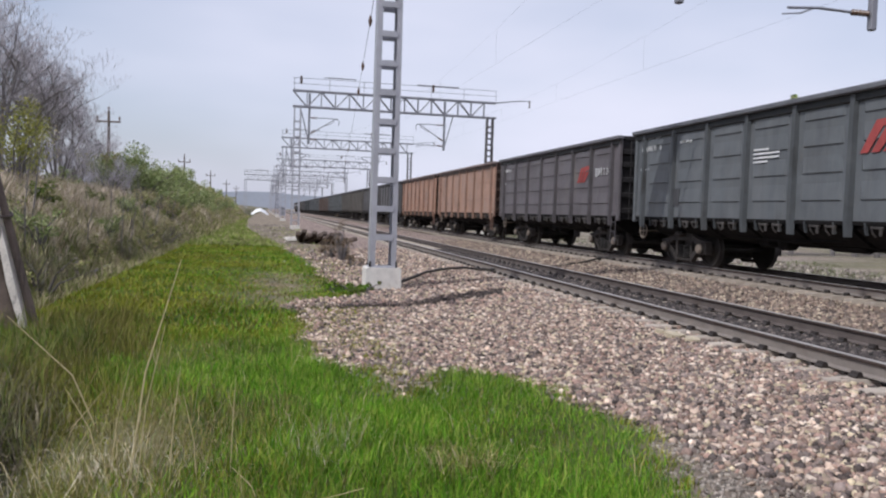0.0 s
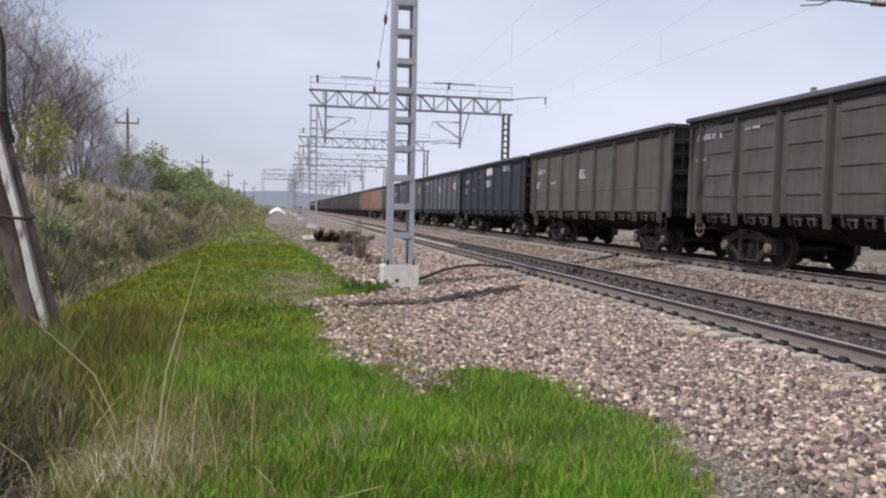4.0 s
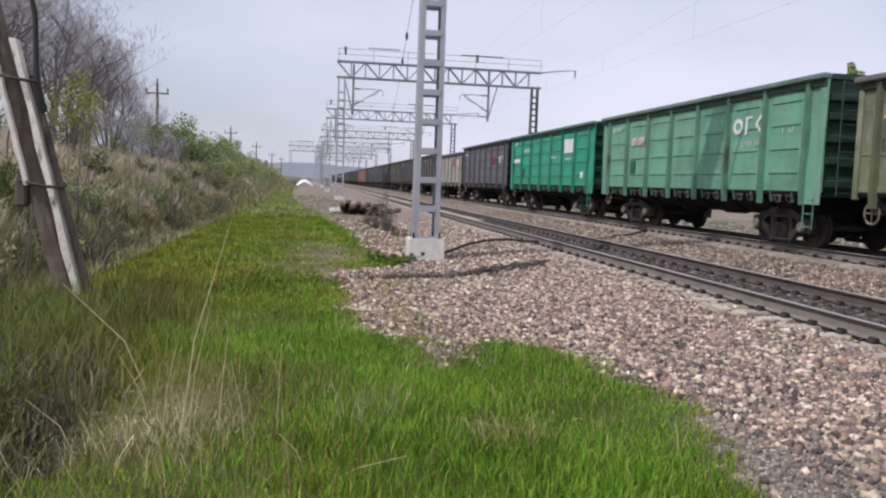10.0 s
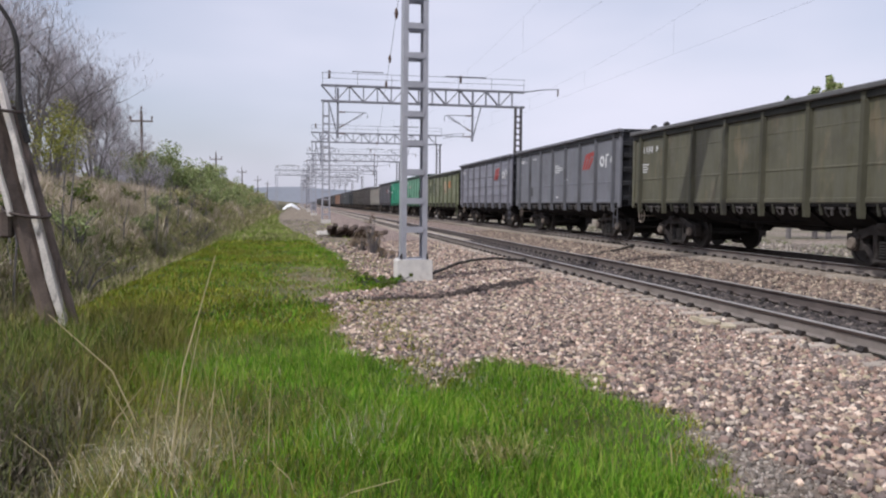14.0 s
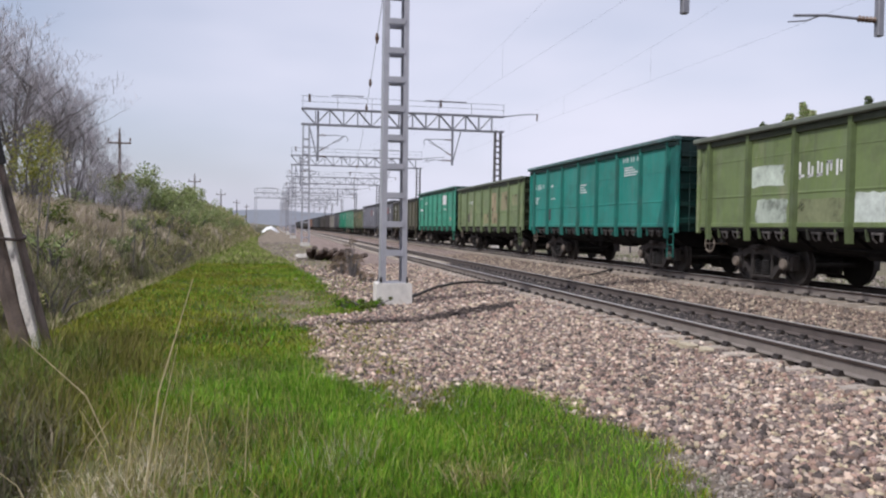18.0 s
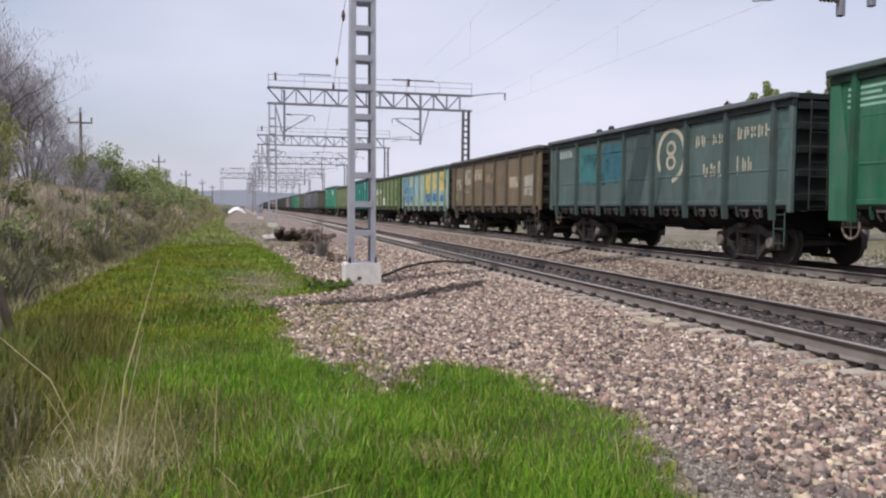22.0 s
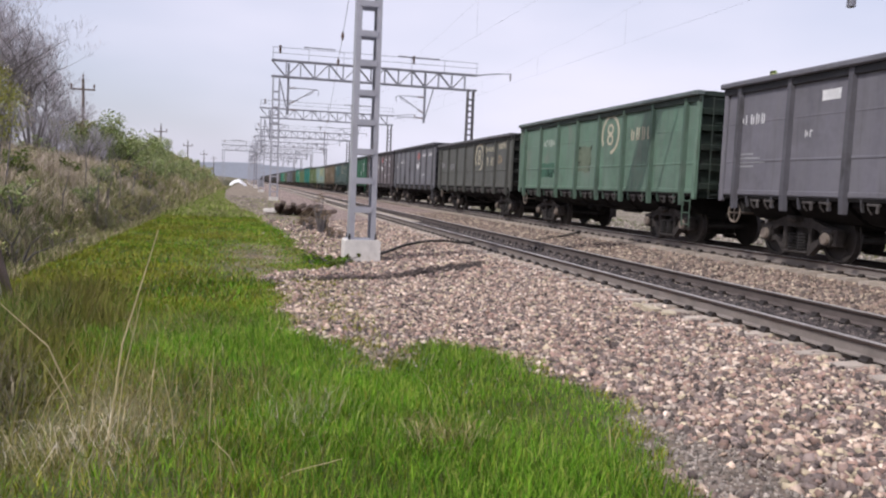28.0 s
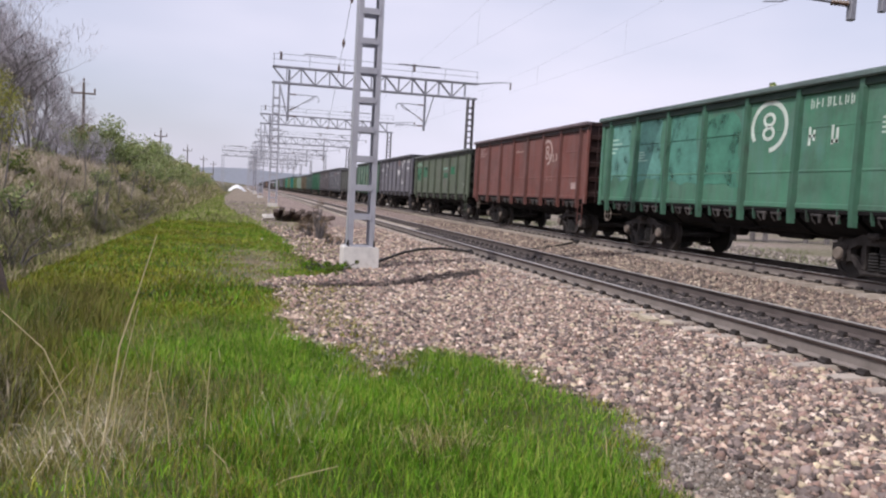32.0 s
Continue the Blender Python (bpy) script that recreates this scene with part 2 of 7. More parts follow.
M_REED = mat("pale_dry_reed", (0.42, 0.34, 0.25), 0.9, tone=0.25, scale=0.4, fine=3, bump=0, island=0.25, palette=[
    (0.60, 0.50, 0.39), (0.53, 0.44, 0.34), (0.68, 0.58, 0.46), (0.45, 0.38, 0.28), (0.42, 0.38, 0.23)])
M_SCRUB = mat("brushwood_and_weeds", (0.2, 0.18, 0.1), 0.85, spec=0.15, tone=0.35, scale=0.5, fine=4, bump=0, island=0.3, palette=[
    (0.34, 0.33, 0.14), (0.42, 0.36, 0.22), (0.29, 0.31, 0.11), (0.52, 0.44, 0.31), (0.26, 0.29, 0.09), (0.32, 0.26, 0.18)])
# brushwood with the shade at the bank's foot put into its colour
M_BRUSH = mat("shade_dark_brushwood", (0.1, 0.09, 0.05), 0.9, tone=0.35, scale=0.6, fine=5, bump=0, island=0.3, palette=[(0.16, 0.155, 0.08), (0.12, 0.10, 0.07), (0.18, 0.20, 0.08), (0.25, 0.21, 0.15)])
M_LEAF = mat("young_leaves", (0.12, 0.19, 0.04), 0.55, tone=0.2, scale=0.5, fine=3, bump=0, island=0.35, palette=[
    (0.26, 0.33, 0.11), (0.20, 0.27, 0.08), (0.33, 0.37, 0.15), (0.23, 0.28, 0.10), (0.36, 0.36, 0.19)])
M_TWIG = mat("fine_twigs", (0.43, 0.40, 0.425), 0.9, tone=0.2, scale=1, fine=8, bump=0, island=0.2)
M_WHITE = mat("white_plastic_sheet", (0.82, 0.82, 0.82), 0.6, tone=0.06, scale=1, bump=0.1)
# pale blue base colour stands in for the haze before the hills
M_HILL = mat("haze_tinted_hill", (0.40, 0.43, 0.51), 1.0, tone=0.08, scale=0.01, fine=0.05, bump=0)


def ground_material():
    """Soil, grass sod and gravel, blended by the sheet's own cover attribute."""
    m = bpy.data.materials.new("ground_cover")
    m.use_nodes = True
    n, l = m.node_tree.nodes, m.node_tree.links
    b = n["Principled BSDF"]
    b.inputs["Roughness"].default_value, b.inputs["Specular IOR Level"].default_value = 0.95, 0.2
    geo = n.new("ShaderNodeNewGeometry")

    def tex(kind, sc, out):
        t = n.new(kind)
        t.inputs["Scale"].default_value = sc
        l.new(geo.outputs["Position"], t.inputs["Vector"])
        return t.outputs[out]

    def ramp(v, stops):
        r = n.new("ShaderNodeValToRGB")
        while len(r.color_ramp.elements) < len(stops):
            r.color_ramp.elements.new(0.5)
        for e, (p, c) in zip(r.color_ramp.elements, stops):
            e.position, e.color = p, (*c, 1)
        l.new(v, r.inputs["Fac"])
        return r.outputs["Color"]

    def mix(f, a, b_):
        x = n.new("ShaderNodeMix")
        x.data_type = "RGBA"
        for k, v in (("Factor", f), ("A", a), ("B", b_)):
            l.new(v, x.inputs[k])
        return x.outputs["Result"]

    cells = n.new("ShaderNodeTexVoronoi")
    cells.inputs["Scale"].default_value = 17.0
    l.new(geo.outputs["Position"], cells.inputs["Vector"])
    sep = n.new("ShaderNodeSeparateColor")
    l.new(cells.outputs["Color"], sep.inputs["Color"])
    gravel = ramp(sep.outputs["Red"], [(0.0, (0.12, 0.10, 0.09)), (0.3, (0.225, 0.165, 0.145)), (0.6, (0.30, 0.23, 0.20)), (1.0, (0.41, 0.33, 0.285))])
    noise_ = n.new("ShaderNodeTexNoise")
    noise_.inputs["Scale"].default_value, noise_.inputs["Detail"].default_value = 1.7, 8
    l.new(geo.outputs["Position"], noise_.inputs["Vector"])
    sod = ramp(noise_.outputs["Fac"], [(0.3, (0.05, 0.06, 0.015)), (0.5, (0.08, 0.10, 0.022)), (0.7, (0.13, 0.135, 0.045))])
    soil = ramp(noise_.outputs["Fac"], [(0.3, (0.13, 0.108, 0.078)), (0.5, (0.23, 0.195, 0.14)), (0.7, (0.36, 0.305, 0.225))])
    at = n.new("ShaderNodeAttribute")
    at.attribute_name = "cover"
    sp = n.new("ShaderNodeSeparateColor")
    l.new(at.outputs["Color"], sp.inputs["Color"])
    pale = n.new("ShaderNodeRGB")
    pale.outputs[0].default_value = (0.42, 0.39, 0.35, 1)
    gravel = mix(at.outputs["Alpha"], gravel, mix(sep.outputs["Red"], gravel, pale.outputs[0]))
    # dark colour shared by track dirt, the pit's shade and the painted shadow streak
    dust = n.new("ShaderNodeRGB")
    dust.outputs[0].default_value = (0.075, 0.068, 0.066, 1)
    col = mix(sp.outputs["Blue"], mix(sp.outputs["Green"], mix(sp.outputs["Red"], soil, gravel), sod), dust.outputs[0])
    l.new(col, b.inputs["Base Color"])
    bn = n.new("ShaderNodeBump")
    bn.inputs["Strength"].default_value, bn.inputs["Distance"].default_value = 0.6, 0.03
    l.new(cells.outputs["Distance"], bn.inputs["Height"])
    l.new(bn.outputs["Normal"], b.inputs["Normal"])
    return m


M_GROUND = ground_material()


# ---- mesh helpers ----
class Geo:
    """Collects vertices and faces of one part."""

    def __init__(self):
        self.v, self.f = [], []

    def add(self, verts, faces):
        o = len(self.v)
        self.v += [tuple(p) for p in verts]
        self.f += [tuple(i + o for i in q) for q in faces]
        return self

    def box(self, c, s, ch=0.0, m=None):
        """A box of size s round c with edges chamfered by ch."""
        c, hx, hy, hz = Vector(c), s[0] / 2, s[1] / 2, s[2] / 2
        ch = min(ch, hx * 0.9, hy * 0.9, hz * 0.9)
        vs, fs = [], []
        if ch <= 0:
            vs = [Vector((a * hx, b * hy, d * hz)) for a in (-1, 1) for b in (-1, 1) for d in (-1, 1)]
            fs = [(0, 1, 3, 2), (4, 6, 7, 5), (0, 4, 5, 1), (2, 3, 7, 6), (0, 2, 6, 4), (1, 5, 7, 3)]
        else:
            idx = {}
            for a in (-1, 1):
                for b in (-1, 1):
                    for d in (-1, 1):
                        for k in range(3):
                            e = [hx - ch, hy - ch, hz - ch]
                            e[k] = (hx, hy, hz)[k]
                            idx[a, b, d, k] = len(vs)
                            vs.append(Vector((a * e[0], b * e[1], d * e[2])))
            sg = ((-1, -1), (1, -1), (1, 1), (-1, 1))
            for s_ in (-1, 1):
                fs.append([idx[s_, p, q, 0] for p, q in (sg if s_ > 0 else sg[::-1])])
                fs.append([idx[p, s_, q, 1] for p, q in (sg if s_ < 0 else sg[::-1])])
                fs.append([idx[p, q, s_, 2] for p, q in (sg if s_ > 0 else sg[::-1])])
            for p in (-1, 1):
                for q in (-1, 1):
                    fs.append((idx[-1, p, q, 1], idx[1, p, q, 1], idx[1, p, q, 2], idx[-1, p, q, 2])[::1 if p * q > 0 else -1])
                    fs.append((idx[p, -1, q, 0], idx[p, 1, q, 0], idx[p, 1, q, 2], idx[p, -1, q, 2])[::-1 if p * q > 0 else 1])
                    fs.append((idx[p, q, -1, 0], idx[p, q, 1, 0], idx[p, q, 1, 1], idx[p, q, -1, 1])[::1 if p * q > 0 else -1])
                    for d in (-1, 1):
                        fs.append((idx[p, q, d, 0], idx[p, q, d, 1], idx[p, q, d, 2])[::1 if p * q * d > 0 else -1])
        if m is not None:
            vs = [m @ p for p in vs]
        return self.add([p + c for p in vs], fs)

    def tube(self, pts, r, n=6, caps=True):
        """A tube along pts; r is one radius or one for each point."""
        pts = [Vector(p) for p in pts]
        rs = [r] * len(pts) if isinstance(r, (int, float)) else list(r)
        vs, fs = [], []
        for i, p in enumerate(pts):
            d = (pts[min(i + 1, len(pts) - 1)] - pts[max(i - 1, 0)]).normalized()
            u = d.cross(Vector((0, 0, 1)) if abs(d.z) < 0.9 else Vector((0, 1, 0))).normalized()
            w = u.cross(d)
            for k in range(n):
                a = 2 * math.pi * k / n
                vs.append(p + (u * math.cos(a) + w * math.sin(a)) * rs[i])
        for i in range(len(pts) - 1):
            for k in range(n):
                a, b = i * n + k, i * n + (k + 1) % n
                fs.append((a, b, b + n, a + n))
        if caps:
            fs += [tuple(range(n)), tuple(range(len(vs) - 1, len(vs) - n - 1, -1))]
        return self.add(vs, fs)

    def prism(self, outline, a, b, axis="y"):
        """An outline in the plane across axis, drawn out from a to b."""
        n = len(outline)
        put = {"y": lambda p, k: (p[0], k, p[1]), "x": lambda p, k: (k, p[0], p[1]), "z": lambda p, k: (p[0], p[1], k)}[axis]
        vs = [put(p, a) for p in outline] + [put(p, b) for p in outline]
        fs = [(i, (i + 1) % n, (i + 1) % n + n, i + n) for i in range(n)] + [tuple(range(n))[::-1], tuple(range(n, 2 * n))]
        return self.add(vs, fs)

    def lathe(self, profile, c, n=16):
        """A body turned about the x axis; profile: rows of (x, radius)."""
        vs, fs = [], []
        for x, r in profile:
            for k in range(n):
                a = 2 * math.pi * k / n
                vs.append((c[0] + x, c[1] + r * math.cos(a), c[2] + r * math.sin(a)))
        for i in range(len(profile) - 1):
            for k in range(n):
                a, b = i * n + k, i * n + (k + 1) % n
                fs.append((a, b, b + n, a + n))
        fs += [tuple(range(n)), tuple(range(len(vs) - 1, len(vs) - n - 1, -1))]
        return self.add(vs, fs)

    def mesh(self, name, material):
        me = bpy.data.meshes.new(name)
        me.from_pydata(self.v, [], self.f)
        bm = bmesh.new()
        bm.from_mesh(me)
        bmesh.ops.recalc_face_normals(bm, faces=bm.faces)
        bm.to_mesh(me)
        bm.free()
        me.materials.append(material)
        return me


def part(name, geo, material, parent, label="", at=None):
    """One mesh object under a thing or a part; geo may be a mesh that is shared."""
    me = geo.mesh(name, material) if isinstance(geo, Geo) else geo
    ob = new(name, me)
    ob.parent = parent
    if at is not None:
        ob.location = at
    if label:
        ob["label"] = label
    return ob


def thing(name, label, category, group="", kind="", at=(0, 0, 0), rot=(0, 0, 0)):
    ob = new(name)
    ob.matrix_basis = pose(*at, *rot)
    return tagged(ob, label, category, group, kind)


def cloud(name, verts, faces, material, smooth=False):
    """One mesh from arrays of vertices and faces with equal corner counts."""
    verts, faces = np.asarray(verts, np.float32), np.asarray(faces, np.int32)
    me = bpy.data.meshes.new(name)
    k = faces.shape[1]
    me.vertices.add(len(verts))
    me.vertices.foreach_set("co", verts.ravel())
    me.loops.add(faces.size)
    me.loops.foreach_set("vertex_index", faces.ravel())
    me.polygons.add(len(faces))
    me.polygons.foreach_set("loop_start", np.arange(0, faces.size, k, dtype=np.int32))
    me.update(calc_edges=True)
    me.materials.append(material)
    if smooth:
        me.polygons.foreach_set("use_smooth", np.ones(len(faces), bool))
    return me


rng = np.random.default_rng(7)


# ---- ground ----
NEAR_X, FAR_X = 6.9, 12.13        # centre lines of the two tracks
NEAR_RAIL, FAR_RAIL = 0.14, 0.335  # height of the rail heads


def ripple(x, y, s, seed=0.0):
    """Cheap smooth unevenness between -1 and 1."""
    return (np.sin(x * s + 1.3 * np.sin(y * s * 0.7 + seed)) + np.sin(y * s * 1.13 + 1.7 * np.sin(x * s * 0.61 + seed * 2.1)) + np.sin((x + y) * s * 0.53 + seed)) / 3


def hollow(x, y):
    """A pit at the foot of the weeds near the viewer; its shade is also painted into the ground colour."""
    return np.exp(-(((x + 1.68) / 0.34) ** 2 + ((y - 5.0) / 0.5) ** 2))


def ground_z(x, y):
    x, y = np.asarray(x, float), np.asarray(y, float)
    xs = [-400, -60, -25, -12, -8, -6.2, -5.3, -4.8, -4.35, -4.0, -3.6, -3.25, -2.6, 0, 2.5, 4.2, 5.3, 5.6, 8.3, 8.7, 10.2, 10.75, 13.5, 14.2, 16, 19, 30, 400]
    zs = [4.0, 3.6, 3.0, 2.3, 1.9, 1.45, 0.90, 0.45, -0.05, -0.36, -0.33, -0.13, -0.15, -0.15, -0.17, -0.12, -0.085, -0.12, -0.10, -0.07, 0.0, 0.055, 0.10, 0.03, -0.25, -0.35, -0.3, -0.2]
    z = np.interp(x, xs, zs)
    bank = np.clip((-3.4 - x) / 1.6, 0, 1)
    z = z + bank * (0.22 * ripple(x, y, 0.8, 2.0) + 0.12 * ripple(x, y, 2.3, 5.0)) + 0.02 * ripple(x, y, 1.9) * np.clip((5 - x) / 3, 0, 1) - 0.3 * hollow(x, y)
    return z


def grass_cover(x, y):
    """1 on the green strip, 0 on gravel: the strip along the bank, and a lobe that reaches into the gravel near the viewer."""
    x, y = np.asarray(x, float), np.asarray(y, float)
    wob = 0.12 * ripple(x, y, 3.1, 1.0) + 0.12 * ripple(x, y, 8.0, 3.0) + 0.08 * ripple(x, y, 19.0, 6.0)
    strip = np.interp(y, [-30, 6.3, 6.7, 8.0, 8.6, 10.2, 12.4, 13.9, 14.7, 15.7, 16.6, 19, 24, 33, 50, 66, 104, 400],
                      [3.0, 3.0, 1.05, 0.82, 0.56, 0.36, 0.46, 0.3, 1.0, 1.9, 1.7, 1.3, 1.2, 0.5, -0.9, -1.9, -2.9, -4.5])
    right = 0.0 + np.interp(y, [-30, 2, 4.16, 4.63, 5.14, 5.52, 6.03, 6.78, 7.72, 8.1], [2.1, 2.2, 2.34, 2.5, 2.55, 2.8, 2.85, 2.67, 2.4, 2.0])
    left = np.interp(y, [6.3, 6.61, 6.88, 7.7, 8.1], [-9, 1.13, 1.38, 1.66, 2.0])
    soft_ = 0.34
    g = np.clip((np.minimum(strip, np.where(y < 6.7, right, 99)) + wob - x) / soft_ + 0.5, 0, 1)
    lobe = np.clip((right + wob - x) / soft_ + 0.5, 0, 1) * np.clip((x - left + wob) / soft_ + 0.5, 0, 1) * np.clip((8.15 - y) / 0.15, 0, 1)
    bare = (0.75 + 0.5 * ripple(x, y, 4.0, 8.0)) * np.exp(-(((x - 0.25) / 0.75) ** 2 + ((y - 17.3) / 3.6) ** 2))
    bare2 = 0.3 * np.exp(-(((x - 0.5) / 0.3) ** 2 + ((y - 5.4) / 0.35) ** 2))
    bare3 = 0.8 * np.exp(-(((x + 2.0) / 0.5) ** 2 + ((y - 6.1) / 0.9) ** 2))
    straw = 0.5 * np.exp(-(((x + 0.75) / 0.62) ** 2 + ((y - 5.3) / 0.9) ** 2)) + 0.35 * np.exp(-(((x + 1.1) / 0.6) ** 2 + ((y - 7.2) / 1.2) ** 2))
    return np.clip(np.maximum(g, lobe) - bare - bare2 - bare3 - straw * (0.8 + 0.5 * ripple(x, y, 5.0, 1.0)), 0, 1)


def shadow_streak(x, y):
    """A dark streak slantwise through the ballast beside the mast: soil, with the pole's cast shadow painted in."""
    t = ((x - 0.9) * 4.1 + (y - 13.1) * 3.2) / (4.1 ** 2 + 3.2 ** 2)
    d = ((y - 13.1) * 4.1 - (x - 0.9) * 3.2) / 5.2 + 0.42 * np.sin(np.pi * np.clip(t, 0, 1)) + 0.05 * np.sin(9 * t)
    return np.exp(-(d / (0.045 + 0.13 * np.exp(-((t - 0.66) / 0.2) ** 2))) ** 2) * np.clip(t / 0.1, 0, 1) * np.clip((1 - t) / 0.1, 0, 1)


def axis(parts):
    out = []
    for a, b, s in parts:
        out += list(np.arange(a, b, s))
    return np.array(out + [parts[-1][1]])


gx = axis([(-3000, -400, 400), (-400, -60, 40), (-60, -20, 4), (-20, -8, 0.8), (-8, -5.6, 0.3), (-5.6, 3.2, 0.15), (3.2, 17, 0.28), (17, 40, 3), (40, 400, 40), (400, 3000, 400)])
gy = axis([(-600, -60, 60), (-60, -8, 6), (-8, 2, 0.8), (2, 13, 0.16), (13, 40, 0.45), (40, 120, 2.5), (120, 400, 20), (400, 4800, 300)])
GX, GY = np.meshgrid(gx, gy)
GZ = ground_z(GX, GY)
nx, ny = len(gx), len(gy)
ii = (np.arange(ny - 1)[:, None] * nx + np.arange(nx - 1)[None, :]).ravel()
me = cloud("ground", np.stack([GX.ravel(), GY.ravel(), GZ.ravel()], 1), np.stack([ii, ii + 1, ii + nx + 1, ii + nx], 1), M_GROUND, True)
cov = grass_cover(GX, GY).ravel()
X, Y = GX.ravel(), GY.ravel()
sod = np.where(X < -3.35, np.clip(0.35 + 0.5 * ripple(X, Y, 0.9, 4.0), 0, 0.8), cov)
green = (X > 17) & (Y < 1.12 * X) | (X > 85)
sod = np.where((X > 14.6) & ~green, np.clip(0.32 + 0.4 * ripple(X, Y, 0.7, 5.0), 0, 0.8), sod)
sod = np.where(green, np.clip(0.45 + 0.45 * ripple(X, Y, 0.35, 2.0), 0.1, 0.9), sod)
grav = np.where(X < -3.35, 0.0, np.where(green, 0.0, 1.0 - 0.25 * (cov > 0.2)))
oily = np.exp(-((X - NEAR_X) / 0.85) ** 4) + 0.35 * np.exp(-((X - FAR_X) / 1.3) ** 4)
pale = np.where((X > 14.2) & ~green, 0.35 + 0.3 * ripple(X, Y, 0.8, 1.0), 0.0)
soilish = np.exp(-(((X + 2.0) / 0.6) ** 2 + ((Y - 6.1) / 1.2) ** 2))
soilish = soilish + np.exp(-(((X + 0.8) / 0.9) ** 2 + ((Y - 5.8) / 1.6) ** 2)) + 0.95 * np.exp(-(((X - 0.35) / 1.0) ** 2 + ((Y - 17.6) / 4.0) ** 2))
soilish = soilish + 0.7 * np.clip((Y - 19) / 5, 0, 1) * np.clip((3.0 - X) / 1.0, 0, 1) * (X > -3.4)
greyed = 0.9 * np.exp(-(((X - 2.75 + 0.1 * (Y - 5)) / 0.6) ** 2)) * np.clip((6.3 - Y) / 0.5, 0, 1) + 0.7 * np.exp(-(((X - 1.3) / 0.45) ** 2 + ((Y - 7.7) / 1.4) ** 2))
grav = grav * (1 - np.clip(soilish, 0, 1)) * (1 - 0.6 * np.clip(greyed, 0, 1))
# besides grey dirt: dark colour for the pit's shade and the pole's shadow
oily = oily + 0.22 * greyed + 0.9 * hollow(X, Y) + 0.85 * shadow_streak(X, Y)
col = np.stack([grav, sod, oily, pale], 1).astype(np.float32)
at = me.color_attributes.new("cover", "FLOAT_COLOR", "POINT")
at.data.foreach_set("color", col.ravel())
tagged(new("ground", me), "uneven ground of grass, soil and railway gravel", "ground", kind="structure")

# low hills far away, with the haze put into their pale blue colour
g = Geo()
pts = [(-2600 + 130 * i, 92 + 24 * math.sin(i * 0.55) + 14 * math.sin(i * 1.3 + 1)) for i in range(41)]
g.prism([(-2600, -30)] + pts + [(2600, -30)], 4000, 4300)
tagged(new("backdrop", g.mesh("backdrop", M_HILL)), "hills on the horizon, coloured pale blue for haze", "hills", kind="structure")


# ---- tracks ----
def rail_geo(y0, y1):
    """The foot and web of a rail."""
    return Geo().prism([(-0.075, 0), (0.075, 0), (0.075, 0.012), (0.012, 0.03), (0.010, 0.134), (-0.010, 0.134), (-0.012, 0.03), (-0.075, 0.012)], y0, y1)


def rail_head_geo(y0, y1):
    return Geo().prism([(-0.012, 0.128), (0.012, 0.128), (0.036, 0.140), (0.0365, 0.162), (0.030, 0.172), (-0.030, 0.172), (-0.0365, 0.162), (-0.036, 0.140)], y0, y1)


def sleeper_geo():
    g = Geo()
    rows = [(-1.35, 0.15), (-0.95, 0.16), (-0.55, 0.15), (-0.3, 0.105), (0.3, 0.105), (0.55, 0.15), (0.95, 0.16), (1.35, 0.15)]
    vs, fs = [], []
    for x, hh in rows:
        vs += [(x, -0.145, -0.12), (x, 0.145, -0.12), (x, 0.10, hh - 0.16), (x, -0.10, hh - 0.16)]
    for i in range(len(rows) - 1):
        a = i * 4
        fs += [(a + k, a + (k + 1) % 4, a + 4 + (k + 1) % 4, a + 4 + k) for k in range(4)]
    fs += [(0, 1, 2, 3), tuple(len(vs) - 4 + k for k in (3, 2, 1, 0))]
    return g.add(vs, fs)


def clip_geo():
    """The plate under the rail with a bolt block on each side, as one casting."""
    out = [(-0.17, 0.0), (0.17, 0.0), (0.17, 0.02), (0.15, 0.035), (0.14, 0.065), (0.10, 0.065), (0.085, 0.04), (0.08, 0.014), (-0.08, 0.014), (-0.085, 0.04), (-0.10, 0.065), (-0.14, 0.065), (-0.15, 0.035), (-0.17, 0.02)]
    return Geo().prism(out, -0.055, 0.055)


def track(name, cx, head, label, n_parts):
    t = thing(name, label, "railway track", at=(cx, 0, head))
    top = -0.19
    for s in (-1, 1):
        r = part("rail", rail_geo(-60, 700), M_RAILDUST if s < 0 else M_RAILMID, t, "", (s * 0.796, 0, -0.175))
        part("rail_head", rail_head_geo(-60, 700), M_RAIL, r, "dark oily rail head")
        part("running_surface", Geo().box((0, 320, 0.1735), (0.064, 760, 0.007)), M_RAILTOP, r, "worn shiny rail head")
    sm, cm = sleeper_geo().mesh("sleeper", M_CONC), clip_geo().mesh("fastening", M_CLIP)
    y0 = 3.2
    for i in range(n_parts):
        y = y0 + 0.545 * i
        sl = part("sleeper", sm, None, t, "", (0.02 * math.sin(i * 7.1), y, top))
        for s in (-1, 1):
            part("fastening", cm, None, sl, "", (s * 0.796, 0, 0.0))
    # the sleepers further off, joined
    base = sleeper_geo()
    bv, n = np.array(base.v), len(base.v)
    ys = np.concatenate([np.arange(y0 - 0.545, -12, -0.545), np.arange(y0 + 0.545 * n_parts, 330, 0.545)])
    q4 = [f for f in base.f]
    vs = (bv[None] + np.stack([0 * ys, ys, 0 * ys + top], 1)[:, None]).reshape(-1, 3)
    fs = (np.array(q4)[None] + (np.arange(len(ys)) * n)[:, None, None]).reshape(-1, 4)
    ob = new("far_sleeper_run", cloud("far_sleeper_run", vs, fs, M_CONC))
    ob.parent = t
    tagged(ob, kind="stuff")
    return t


track("near_track", NEAR_X, NEAR_RAIL, "empty railway track with dark rails on concrete sleepers", 110)
